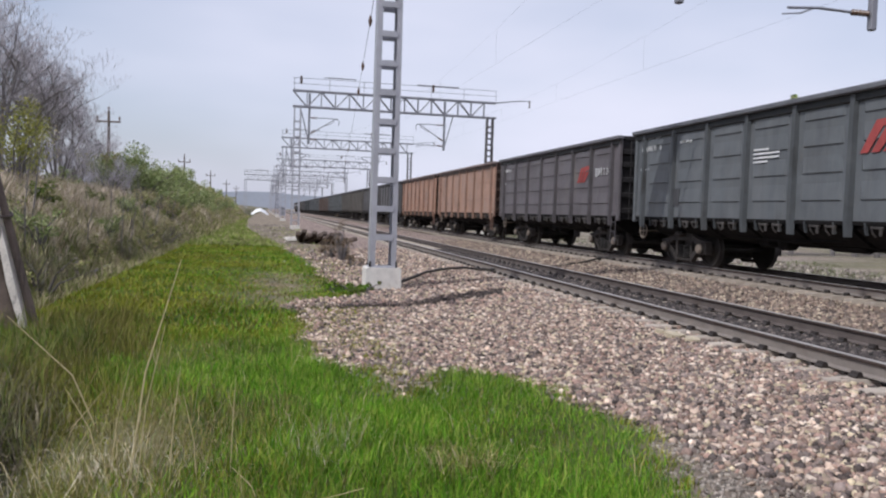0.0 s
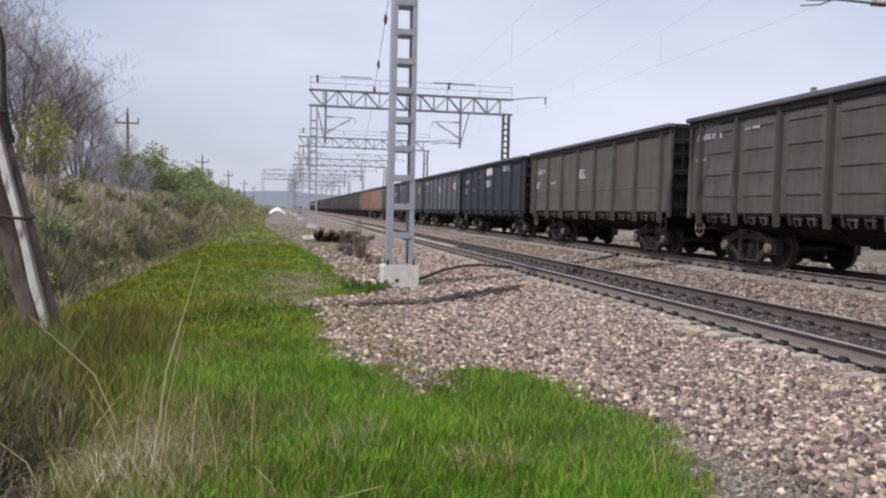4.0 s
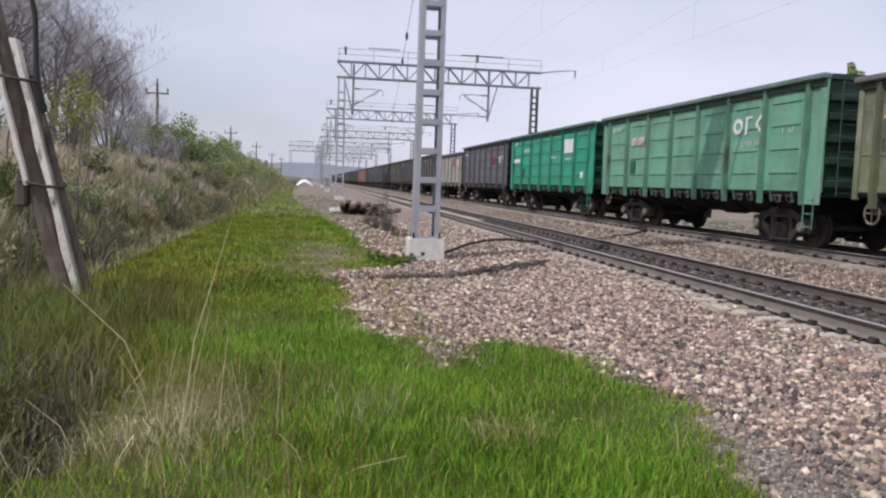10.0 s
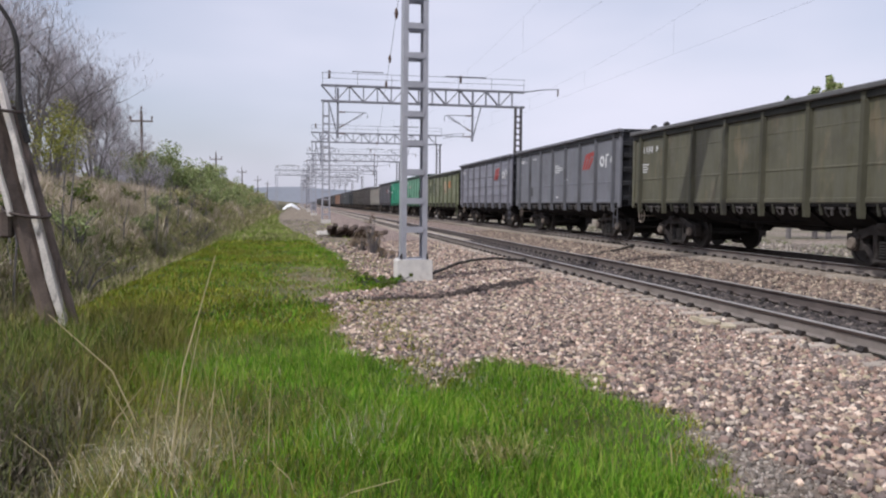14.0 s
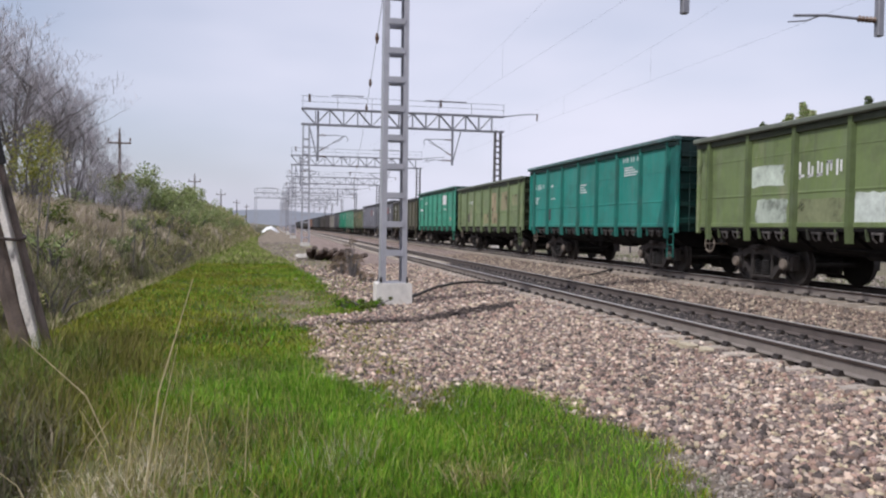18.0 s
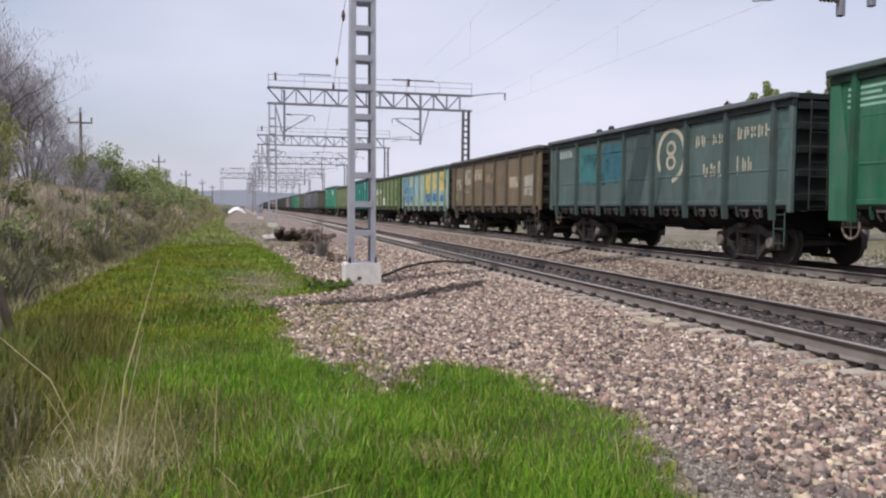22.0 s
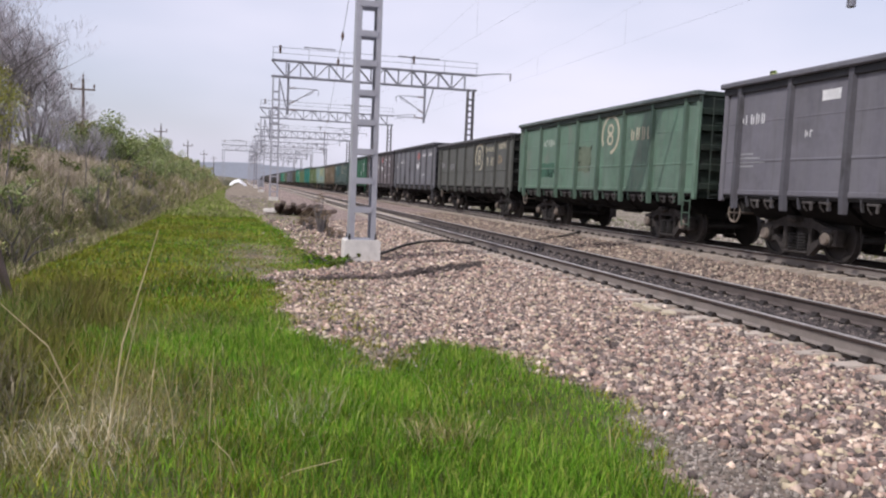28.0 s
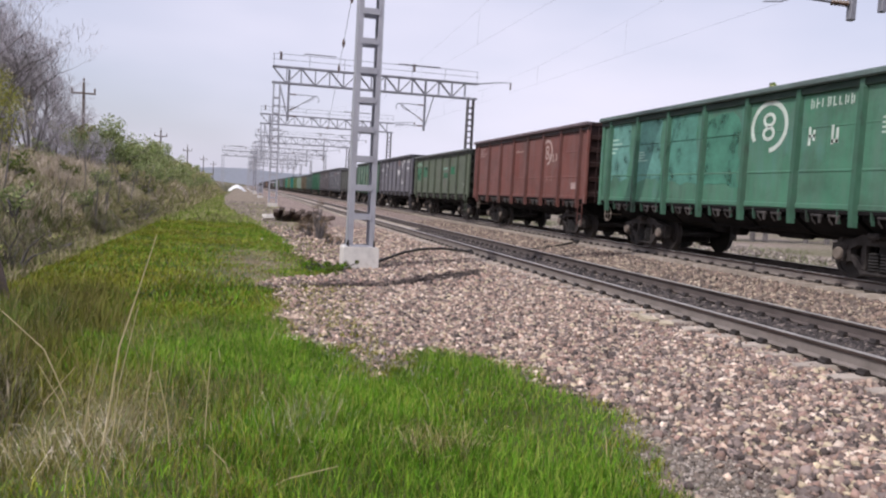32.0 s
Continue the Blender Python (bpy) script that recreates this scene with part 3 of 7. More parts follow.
track("far_track", FAR_X, FAR_RAIL, "railway track on concrete sleepers under the freight train", 90)


# ---- overhead line: portals over both tracks ----
BATTEN0 = 0.642


def lattice_post(parent, x, w0, w1, depth, height, base=0.42, step=0.64, detailed=False, steel=None):
    """A mast of two channel legs joined by plates, on a concrete footing."""
    foot = Geo()
    foot.prism([(-0.39, -0.35), (0.39, -0.35), (0.375, base - 0.03), (0.35, base), (-0.35, base), (-0.375, base - 0.03)], -0.34, 0.34)
    part("footing", foot, M_CONC_PALE, parent, "pale concrete footing", (x, 0, 0))
    lw, steel = (0.11 if detailed else 0.12), steel or M_MAST
    for s in (-1, 1):
        g = Geo()
        b0, b1, d2, t2 = s * (w0 / 2), s * (w1 / 2), depth / 2, 0.016
        sec = [(0, -d2), (-s * lw, -d2), (-s * lw, -d2 + t2), (-s * t2, -d2 + t2), (-s * t2, d2 - t2), (-s * lw, d2 - t2), (-s * lw, d2), (0, d2)]
        vs = [(x + bb + px, py, zz) for zz, bb in ((base + 0.02, b0), (height, b1)) for px, py in sec]
        g.add(vs, [(i, (i + 1) % 8, (i + 1) % 8 + 8, i + 8) for i in range(8)] + [tuple(range(8)), tuple(range(15, 7, -1))])
        part("leg", g, steel, parent)
    n = int((height - base - 0.5) / step)
    for i in range(n):
        z = base + (BATTEN0 if detailed else 0.42) + i * step
        k = (z - base) / (height - base)
        w = w0 + (w1 - w0) * k - 2 * lw + 0.06
        for sy in (-1, 1):
            g = Geo().box((x, sy * (depth / 2 + 0.012), z), (w, 0.012, 0.125 if detailed else 0.09), 0.003)
            part("batten", g, steel, parent)
    if detailed:
        part("base_plate", Geo().box((x, 0, base + 0.012), (0.62, 0.5, 0.024), 0.004), M_MAST, parent)
        for sx in (-1, 1):
            for sy in (-1, 1):
                g = Geo().prism([(x + sx * 0.24, base + 0.025), (x + sx * 0.31, base + 0.025), (x + sx * 0.31, base + 0.06), (x + sx * 0.25, base + 0.24), (x + sx * 0.24, base + 0.24)], sy * 0.2 - 0.008, sy * 0.2 + 0.008)
                part("gusset", g, M_IRON, parent, "dark gusset plate")
                part("anchor_bolt", Geo().tube([(x + sx * 0.28, sy * 0.24, base), (x + sx * 0.28, sy * 0.24, base + 0.13)], 0.02, 8), M_IRON, parent)


def truss(parent, x0, x1, z0, z1, depth, step, thick=1.0):
    for y in (-depth / 2, depth / 2):
        for z in (z0, z1):
            part("chord", Geo().box(((x0 + x1) / 2, y, z), (x1 - x0, 0.12 * thick, 0.15 * thick), 0.012), M_STEEL, parent)
    n = int((x1 - x0) / step)
    for i in range(n):
        a, b = x0 + i * step, x0 + (i + 1) * step
        for y in (-depth / 2, depth / 2):
            z_a, z_b = (z0, z1) if i % 2 else (z1, z0)
            part("brace", Geo().tube([(a, y, z_a), (b, y, z_b)], 0.042 * thick, 4), M_STEEL, parent)
            part("upright", Geo().tube([(b, y, z0), (b, y, z1)], 0.035 * thick, 4), M_STEEL, parent)


def insulator_geo(a, b, n=5, r=0.085):
    """A string of ribbed discs from a to b."""
    g, a, b = Geo(), Vector(a), Vector(b)
    for k in range(n):
        p, q = a.lerp(b, k / n), a.lerp(b, (k + 0.9) / n)
        g.tube([p, p.lerp(q, 0.5), q], [r * 0.45, r, r * 0.45], 8)
    return g


def cantilever(parent, x, z_beam, z_low, way):
    """A hanging post with the bracket that holds the wires; way: -1 or 1, the side the arm points to."""
    part("hanger_post", Geo().box((x, 0, (z_beam + 1.1 + z_low) / 2), (0.17, 0.17, z_beam + 1.1 - z_low), 0.02), M_STEEL, parent)
    z1, z2, z3 = z_beam - 0.85, z_beam - 2.15, z_low + 0.4
    for z, name in ((z1, "top_tube"), (z3, "registration_tube")):
        part("insulator", insulator_geo((x + way * 0.1, 0, z), (x + way * 0.62, 0, z)), M_INSUL, parent, "brown ribbed insulator")
        part(name, Geo().tube([(x + way * 0.6, 0, z), (x + way * 1.5, 0, z + 0.02), (x + way * 2.35, 0, z - 0.04)], 0.035, 6), M_STEEL, parent)
    part("insulator", insulator_geo((x + way * 0.1, 0, z2), (x + way * 0.55, 0, z2 + 0.26)), M_INSUL, parent, "brown ribbed insulator")
    part("strut_tube", Geo().tube([(x + way * 0.5, 0, z2 + 0.24), (x + way * 2.2, 0, z1 + 0.02)], 0.04, 6), M_STEEL, parent)
    part("hook", Geo().tube([(x + way * 2.3, 0, z1), (x + way * 2.45, 0, z1 - 0.2), (x + way * 2.4, 0, z1 - 0.5)], 0.03, 5), M_STEEL, parent)
    part("steady_tube", Geo().tube([(x + way * 1.1, 0, z2 + 0.62), (x + way * 1.7, 0, z1 - 0.45), (x + way * 2.1, 0, z1 - 0.2)], 0.022, 5), M_STEEL, parent)
    part("registration_arm", Geo().tube([(x + way * 1.6, 0, z3 + 0.02), (x + way * 2.0, 0, z3 - 0.14), (x + way * 2.5, 0, z3 - 0.2)], 0.018, 5), M_STEEL, parent)
    part("stay", Geo().tube([(x - way * 0.75, 0, z_beam), (x - way * 0.05, 0, z2 - 0.55)], 0.05, 5), M_STEEL, parent)


def gantry(y, xl, xr, z_beam, detailed, hangers, label, foot):
    g0 = thing("overhead_line_portal", label, "catenary portal", "portals over the tracks", at=(0, y, foot))
    dz, z_beam = (0.85 if detailed else 1.28), z_beam - foot
    if detailed:
        lattice_post(g0, xl, 0.565, 0.49, 0.42, z_beam + dz, base=0.50, step=0.616, detailed=True)
    else:
        lattice_post(g0, xl, 0.72, 0.6, 0.45, z_beam + 0.1, base=0.35, step=0.62)
    lattice_post(g0, xr, 0.72, 0.6, 0.45, z_beam + 0.1, base=0.35, step=0.5, steel=M_DARKSTEEL)
    truss(g0, xl - 0.4, xr + 0.5, z_beam, z_beam + dz, 0.34, 0.6 if detailed else 1.15, 1.6 if detailed else 1.0)
    rail_z = z_beam + dz + 1.0
    part("handrail", Geo().tube([(xl - 0.4, -0.25, rail_z), (xr + 0.5, -0.25, rail_z)], 0.022, 5), M_STEEL, g0)
    for i in range(7):
        xx = xl - 0.3 + (xr - xl + 0.7) * i / 6
        part("handrail_post", Geo().tube([(xx, -0.25, z_beam + dz), (xx, -0.25, rail_z)], 0.02, 4), M_STEEL, g0)
    part("handrail", Geo().tube([(xl - 0.4, -0.25, rail_z - 0.45), (xr + 0.5, -0.25, rail_z - 0.45)], 0.02, 5), M_STEEL, g0)
    part("feeder_bar", Geo().box((xl + 3.4, 0.1, rail_z + 0.2), (2.6, 0.06, 0.07), 0.01), M_DARKSTEEL, g0)
    part("feeder_bar", Geo().box((xr - 4.6, 0.1, rail_z + 0.12), (3.6, 0.06, 0.07), 0.01), M_DARKSTEEL, g0)
    for xx in (xl + 0.25, xl + (xr - xl) * 0.69):
        part("insulator", insulator_geo((xx, 0, rail_z - 0.45), (xx, 0, rail_z + 0.22), 5, 0.14), M_INSUL, g0, "stacked brown insulator")
    if not detailed:
        arm = part("feeder_arm", Geo().tube([(xr + 0.3, 0, z_beam + dz), (xr + 2.2, 0, z_beam + dz + 0.28), (xr + 3.6, 0, z_beam + dz + 0.38)], [0.06, 0.05, 0.035], 6), M_STEEL, g0, "slanting bracket arm past the mast")
        part("insulator", insulator_geo((xr + 3.5, 0, z_beam + dz + 0.36), (xr + 3.5, 0, z_beam + dz - 0.25), 4, 0.09), M_INSUL, arm)
    for x, low, way in hangers:
        cantilever(g0, x, z_beam, low - foot, way)
    return g0


LABEL_P = "grey steel lattice portal that carries the overhead line over two tracks"
gantry(17.0, 2.40, 19.0, 9.85, True, [(9.15, 6.55, -1), (14.35, 6.35, -1), (15.25, 6.65, 1)], "grey steel batten-plate mast and portal on a pale concrete footing", -0.19)
PORTALS = [(66, 2.04, 18.3), (110, 1.76, 19.0), (157, 1.5, 19.0), (204, 1.1, 19.0), (250, 0.7, 19.0), (298, 0.4, 19.0), (346, 0.1, 19.0)]
for y, xl, xr in PORTALS:
    gantry(y, xl, xr, 9.85, False, [(xl + 0.95, 6.85, 1), (14.3, 6.85, -1)], LABEL_P, -0.2)
# a portal of another line further on
gantry(200, -5.9, 1.7, 8.3, False, [], "distant grey steel portal beside the line", -0.2)


# ---- freight wagons ----
HALF, BAY, N_RIB = 6.45, 1.67, 8
Z_LOW, Z_TOP, W = 1.27, 3.76, 1.56
SPEED_A, SPEED_B, SPEED_C, PITCH = 35.89, 13.3925, -0.02398, 13.92


def rib_y(k):
    return (k - (N_RIB - 1) / 2) * BAY


def relief(ys, rows, put):
    """A pressed sheet in one piece: rows of (z, height), raised only over the inner columns of ys; put(y, z, out) gives the place."""
    g, n = Geo(), len(ys)
    vs = [put(y, z, out if 0 < i < n - 1 and 1 < i < n - 2 else 0.0) for z, out in rows for i, y in enumerate(ys)]
    fs = [(r * n + i, r * n + i + 1, (r + 1) * n + i + 1, (r + 1) * n + i) for r in range(len(rows) - 1) for i in range(n - 1)]
    m = len(vs)
    z0, z1 = rows[0][0], rows[-1][0]
    vs += [put(ys[0], z0, -0.02), put(ys[-1], z0, -0.02), put(ys[-1], z1, -0.02), put(ys[0], z1, -0.02)]
    top = (len(rows) - 1) * n
    fs += [(m, m + 3, m + 2, m + 1), (0, m, m + 1, n - 1), (top, top + n - 1, m + 2, m + 3), (0, top, m + 3, m), (n - 1, m + 1, m + 2, top + n - 1)]
    return g.add(vs, fs)


def panel_geo(y0, y1, kind):
    """One side panel in the plane x = -W: plain with a weld seam and a foot flange, or with pressed ridges."""
    ln = y1 - y0
    rows = [(Z_LOW, 0.0)]
    if kind == "pressed":
        for z in (1.72, 2.26, 2.80, min(3.32, Z_TOP - 0.3)):
            rows += [(z - 0.045, 0.0), (z - 0.035, 0.026), (z - 0.015, 0.026), (z + 0.30, 0.0)]
        cols = [y0, y0 + ln * 0.14, y0 + ln * 0.18, y1 - ln * 0.18, y1 - ln * 0.14, y1]
    else:
        rows += [(1.30, 0.02), (1.38, 0.02), (1.39, 0.0), (1.99, 0.0), (2.0, 0.012), (2.03, 0.012), (2.04, 0.0), (2.84, 0.0), (2.845, 0.006), (2.865, 0.006), (2.87, 0.0)]
        cols = [y0, y0 + 0.004, y0 + 0.008, y1 - 0.008, y1 - 0.004, y1]
    rows.append((Z_TOP, 0.0))
    return relief(cols, rows, lambda y, z, out: (-W - out, y, z))


def rib_geo():
    g = Geo()
    out = [(-0.085, 0.0), (-0.055, -0.11), (0.055, -0.11), (0.085, 0.0)]
    vs = []
    for z, d in ((0.98, 0.75), (1.3, 1.0), (Z_TOP - 0.09, 0.8)):
        vs += [(-W + 0.004 + p[1] * d, p[0], z) for p in out]
    fs = []
    for i in (0, 4):
        fs += [(i + k, i + (k + 1) % 4, i + 4 + (k + 1) % 4, i + 4 + k) for k in range(4)]
    return g.add(vs, fs + [(0, 1, 2, 3), (11, 10, 9, 8)])


def chord_geo():
    return Geo().box((-W - 0.055, 0, Z_TOP - 0.055), (0.23, 2 * HALF + 0.06, 0.12), 0.025)


def end_geo():
    """An end wall with pressed cross beams, facing the rear."""
    rows = [(Z_LOW - 0.1, 0.0)]
    for z in (1.45, 1.93, 2.4, 2.87, 3.27):
        rows += [(z - 0.09, 0.0), (z - 0.06, 0.10), (z + 0.06, 0.10), (z + 0.09, 0.0)]
    rows += [(Z_TOP - 0.12, 0.0), (Z_TOP - 0.11, 0.08), (Z_TOP, 0.08)]
    return relief([-W + 0.03, -W + 0.05, -W + 0.08, W - 0.08, W - 0.05, W - 0.03], rows, lambda x, z, out: (x, -out, z))


def flare_geo(s):
    """The gusset at a corner, wider at the foot; s: -1 rear, 1 front."""
    y0 = s * (HALF - 0.02)
    g = Geo()
    out = [(y0, 1.0), (y0 - s * 0.62, 1.0), (y0 - s * 0.60, 1.4), (y0 - s * 0.16, Z_TOP - 0.12), (y0 + s * 0.06, Z_TOP - 0.12)]
    return g.prism(out, -W - 0.03, -W + 0.004, "x")


def ladder_geo(x, y, z0, z1, w=0.42, way="y"):
    g = Geo()
    for s in (-1, 1):
        p = (x, y + s * w / 2) if way == "y" else (x + s * w / 2, y)
        g.tube([(*p, z0), (*p, z1)], 0.018, 5)
    n = int((z1 - z0) / 0.3)
    for i in range(n + 1):
        z = z0 + 0.06 + i * (z1 - z0 - 0.12) / max(n, 1)
        a, b = ((x, y - w / 2), (x, y + w / 2)) if way == "y" else ((x - w / 2, y), (x + w / 2, y))
        g.tube([(*a, z), (*b, z)], 0.014, 5)
    return g


def hatch_geo():
    """A floor hatch hanging under the body, with its two lugs."""
    g = Geo()
    g.prism([(-W + 0.10, 1.24), (-W + 0.10, 1.12), (-1.0, 0.80), (-0.25, 0.68), (-0.25, 1.10)], -0.76, 0.76)
    return g


def lug_geo():
    """A painted hinge lug under the side, tapering to its foot."""
    return Geo().prism([(-0.022, 1.26), (0.022, 1.26), (0.002, 1.13), (-0.03, 1.03), (-0.055, 1.03), (-0.03, 1.13)], -W - 0.03, -W + 0.03, "x")


def latch_geo():
    """A hatch latch: a short bar with a hooked end below the side."""
    g = Geo().box((-W + 0.02, 0, 1.17), (0.07, 0.30, 0.05), 0.012)
    g.box((-W - 0.01, -0.12, 1.10), (0.05, 0.06, 0.16), 0.012)
    return g.tube([(-W, 0.12, 1.2), (-W + 0.03, 0.13, 1.08), (-W + 0.1, 0.12, 1.0)], 0.02, 5)


def side_frame_geo():
    """The cast side frame of a bogie, in the plane x = 0, about its middle."""
    g = Geo()
    top = [(-1.16, 0.50), (-1.16, 0.66), (-0.80, 0.72), (-0.42, 0.86), (0.42, 0.86), (0.80, 0.72), (1.16, 0.66), (1.16, 0.50), (0.82, 0.52), (0.52, 0.66), (-0.52, 0.66), (-0.82, 0.52)]
    low = [(-0.82, 0.52), (-0.50, 0.40), (-0.34, 0.20), (0.34, 0.20), (0.50, 0.40), (0.82, 0.52), (0.60, 0.30), (0.40, 0.10), (-0.40, 0.10), (-0.60, 0.30)]
    g.prism(top, -0.09, 0.09, "x")
    g.prism(low, -0.07, 0.07, "x")
    for s in (-0.38, 0.38):
        g.box((0, s, 0.45), (0.16, 0.10, 0.5), 0.02)
        g.box((-0.09, s * 0.55, 0.77), (0.05, 0.12, 0.1), 0.02)
    for s in (-1, 1):
        g.prism([(s * 0.98, 0.34), (s * 1.16, 0.34), (s * 1.18, 0.6), (s * 1.05, 0.6)], -0.08, 0.08, "x")
        g.prism([(s * 0.68, 0.34), (s * 0.80, 0.34), (s * 0.84, 0.58), (s * 0.72, 0.6)], -0.08, 0.08, "x")
    return g.box((-0.08, 0, 0.15), (0.06, 0.7, 0.06), 0.02)


def wheelset_geo():
    g = Geo()
    for s in (-1, 1):
        prof = [(s * 0.72, 0.36), (s * 0.72, 0.50), (s * 0.755, 0.50), (s * 0.765, 0.478), (s * 0.85, 0.47), (s * 0.85, 0.40), (s * 0.82, 0.39), (s * 0.80, 0.16), (s * 0.86, 0.13), (s * 0.86, 0.08)]
        g.lathe(prof, (0, 0, 0), 24)
        for k in range(4):
            a = k * math.pi / 2
            g.box((s * 0.835, 0.27 * math.cos(a), 0.27 * math.sin(a)), (0.02, 0.10, 0.10), 0.02)
    return g.tube([(-1.1, 0, 0), (1.1, 0, 0)], 0.075, 10)


def coupler_geo(s):
    g = Geo().box((0, s * (HALF + 0.15), 1.02), (0.22, 0.75, 0.24), 0.04)
    g.box((0.05, s * (HALF + 0.42), 1.02), (0.42, 0.2, 0.34), 0.06)
    return g.box((0, s * (HALF + 0.04), 1.02), (0.6, 0.12, 0.42), 0.03)


M_DARK = mat("sooty_underframe", (0.014, 0.013, 0.013), 0.95, 0.0, tone=0.35, scale=4, fine=30, bump=0.15, stain=(0.03, 0.026, 0.022), stain_amount=0.3, spec=0.1)
M_COAL = mat("coal_load", (0.03, 0.03, 0.032), 0.7, tone=0.4, scale=3, fine=25, bump=0.5)
M_LATCH = mat("worn_latch_steel", (0.085, 0.076, 0.072), 0.75, 0.1, tone=0.4, scale=7, fine=40, bump=0.1, stain=(0.03, 0.027, 0.025), stain_amount=0.45, stain_scale=(3, 3, 3), spread=0.35)
S_HATCH, S_FRAME, S_WSET = hatch_geo().mesh("hatch", M_DARK), side_frame_geo().mesh("side_frame", M_BOGIE), wheelset_geo().mesh("wheelset", M_WHEEL)
S_SILL = Geo().box((0, 0, 1.0), (0.5, 2 * HALF, 0.34), 0.03).mesh("centre_sill", M_DARK)
S_EDGE = Geo().box((-W + 0.06, 0, 1.245), (0.14, 2 * HALF - 0.1, 0.09), 0.015).mesh("sole_bar", M_DARK)
S_BOLSTER = Geo().box((0, 0, 0.62), (1.9, 0.42, 0.30), 0.05).box((0, 0, 0.84), (2.6, 0.3, 0.12), 0.04).box((0, 0, 0.42), (1.75, 0.62, 0.42), 0.05).mesh("bolster", M_BOGIE)
S_SPRING = Geo().tube([(0, 0, 0.20 + 0.028 * k) for k in range(13)], [0.13 if k % 2 else 0.09 for k in range(13)], 10).mesh("coil_spring", M_IRON)
S_BOX = Geo().lathe([(-0.13, 0.1), (-0.12, 0.155), (0.13, 0.155), (0.13, 0.1)], (0, 0, 0), 12).box((0, 0, 0.13), (0.24, 0.34, 0.1), 0.03).mesh("axle_box", M_BOGIE)
S_LATCH = latch_geo().mesh("hatch_latch", M_LATCH)
S_COUPLER = {s: coupler_geo(s).mesh("coupler", M_IRON) for s in (-1, 1)}
S_TANK = Geo().lathe([(-0.55, 0.05), (-0.52, 0.17), (-0.45, 0.2), (0.45, 0.2), (0.52, 0.17), (0.55, 0.05)], (0, 0, 0), 14).mesh("air_reservoir", M_DARK)
S_BRAKE = Geo().box((-0.75, 0.9, 0.85), (0.5, 0.55, 0.4), 0.08).lathe([(-0.2, 0.05), (-0.15, 0.2), (0.15, 0.2), (0.2, 0.1)], (-0.75, 0.35, 0.8), 12).tube([(-1.1, -2.6, 0.93), (-1.15, 0, 0.8), (-1.1, 2.6, 0.93)], 0.025, 5).mesh("brake_gear", M_DARK)
M_PALERUST = mat("pale_rusty_steel", (0.2, 0.165, 0.135), 0.8, 0.0, tone=0.3, scale=8, fine=40, bump=0.1, stain=(0.12, 0.07, 0.045), stain_amount=0.3)
S_WHEELRING = Geo()
ring = [(0, 0.21 * math.cos(k * math.pi / 8), 0.21 * math.sin(k * math.pi / 8)) for k in range(17)]
S_WHEELRING.tube(ring, 0.024, 6, False)
for k in range(4):
    S_WHEELRING.tube([(0, 0, 0), ring[k * 4]], 0.016, 4)
S_WHEELRING.tube([(0, 0, 0), (0.5, 0, 0)], 0.022, 5)
S_WHEELRING = S_WHEELRING.mesh("hand_wheel", M_PALERUST)
S_SHOE = Geo().prism([(-0.06, -0.2), (0.03, -0.2), (0.07, 0.0), (0.03, 0.2), (-0.06, 0.2), (-0.03, 0.0)], -0.05, 0.05, "x").box((0, -0.05, 0.34), (0.03, 0.04, 0.36), 0.008).mesh("brake_shoe", M_IRON)
S_COVER = Geo().lathe([(-0.045, 0.03), (-0.04, 0.10), (0.0, 0.125), (0.02, 0.125)], (0, 0, 0), 12).mesh("axle_cover", M_PALERUST)


def coal_geo(seed, peak):
    """A heaped load: ridge along the middle, uneven, falling to the side walls."""
    q = random.Random(seed)
    n_a, n_b = 9, 40
    bumps = [(q.uniform(-6, 6), q.uniform(0.8, 1.8), q.uniform(0.4, 1.0)) for _ in range(6)]
    vs = []
    for b in range(n_b + 1):
        y = -6.25 + 12.5 * b / n_b
        ridge = peak * max(0.25, min(1.0, 0.45 + sum(h_ * math.exp(-((y - c) / w_) ** 2) for c, w_, h_ in bumps) * 0.5)) * min(1, (6.3 - abs(y)) / 1.2)
        for a in range(n_a + 1):
            u = -1 + 2 * a / n_a
            vs.append((1.46 * u, y, 3.3 + ridge * (1 - abs(u) ** 1.6) + q.uniform(-0.035, 0.035)))
    w_ = n_a + 1
    return Geo().add(vs, [(b * w_ + a, b * w_ + a + 1, (b + 1) * w_ + a + 1, (b + 1) * w_ + a) for b in range(n_b) for a in range(n_a)])


S_COAL = [coal_geo(3 + k, 0.40 + 0.07 * k).mesh("coal_load", M_COAL) for k in range(3)]

PAINTS = {}


def paint(color, dirt, dirt_amount, film=True):
    key = (color, dirt, dirt_amount, film)
    if key not in PAINTS:
        PAINTS[key] = mat("wagon_paint", color, 0.6, 0.0, tone=0.22, scale=1.1, fine=9, bump=0.06, stain=dirt, stain_amount=dirt_amount, stain_scale=(1.1, 1.7, 0.7), spec=0.35, grime=0.25 + 0.45 * dirt_amount, dusty=tuple(0.6 * c + 0.09 for c in color) if film and dirt_amount > 0.15 else None)
    return PAINTS[key]


BODY = {}


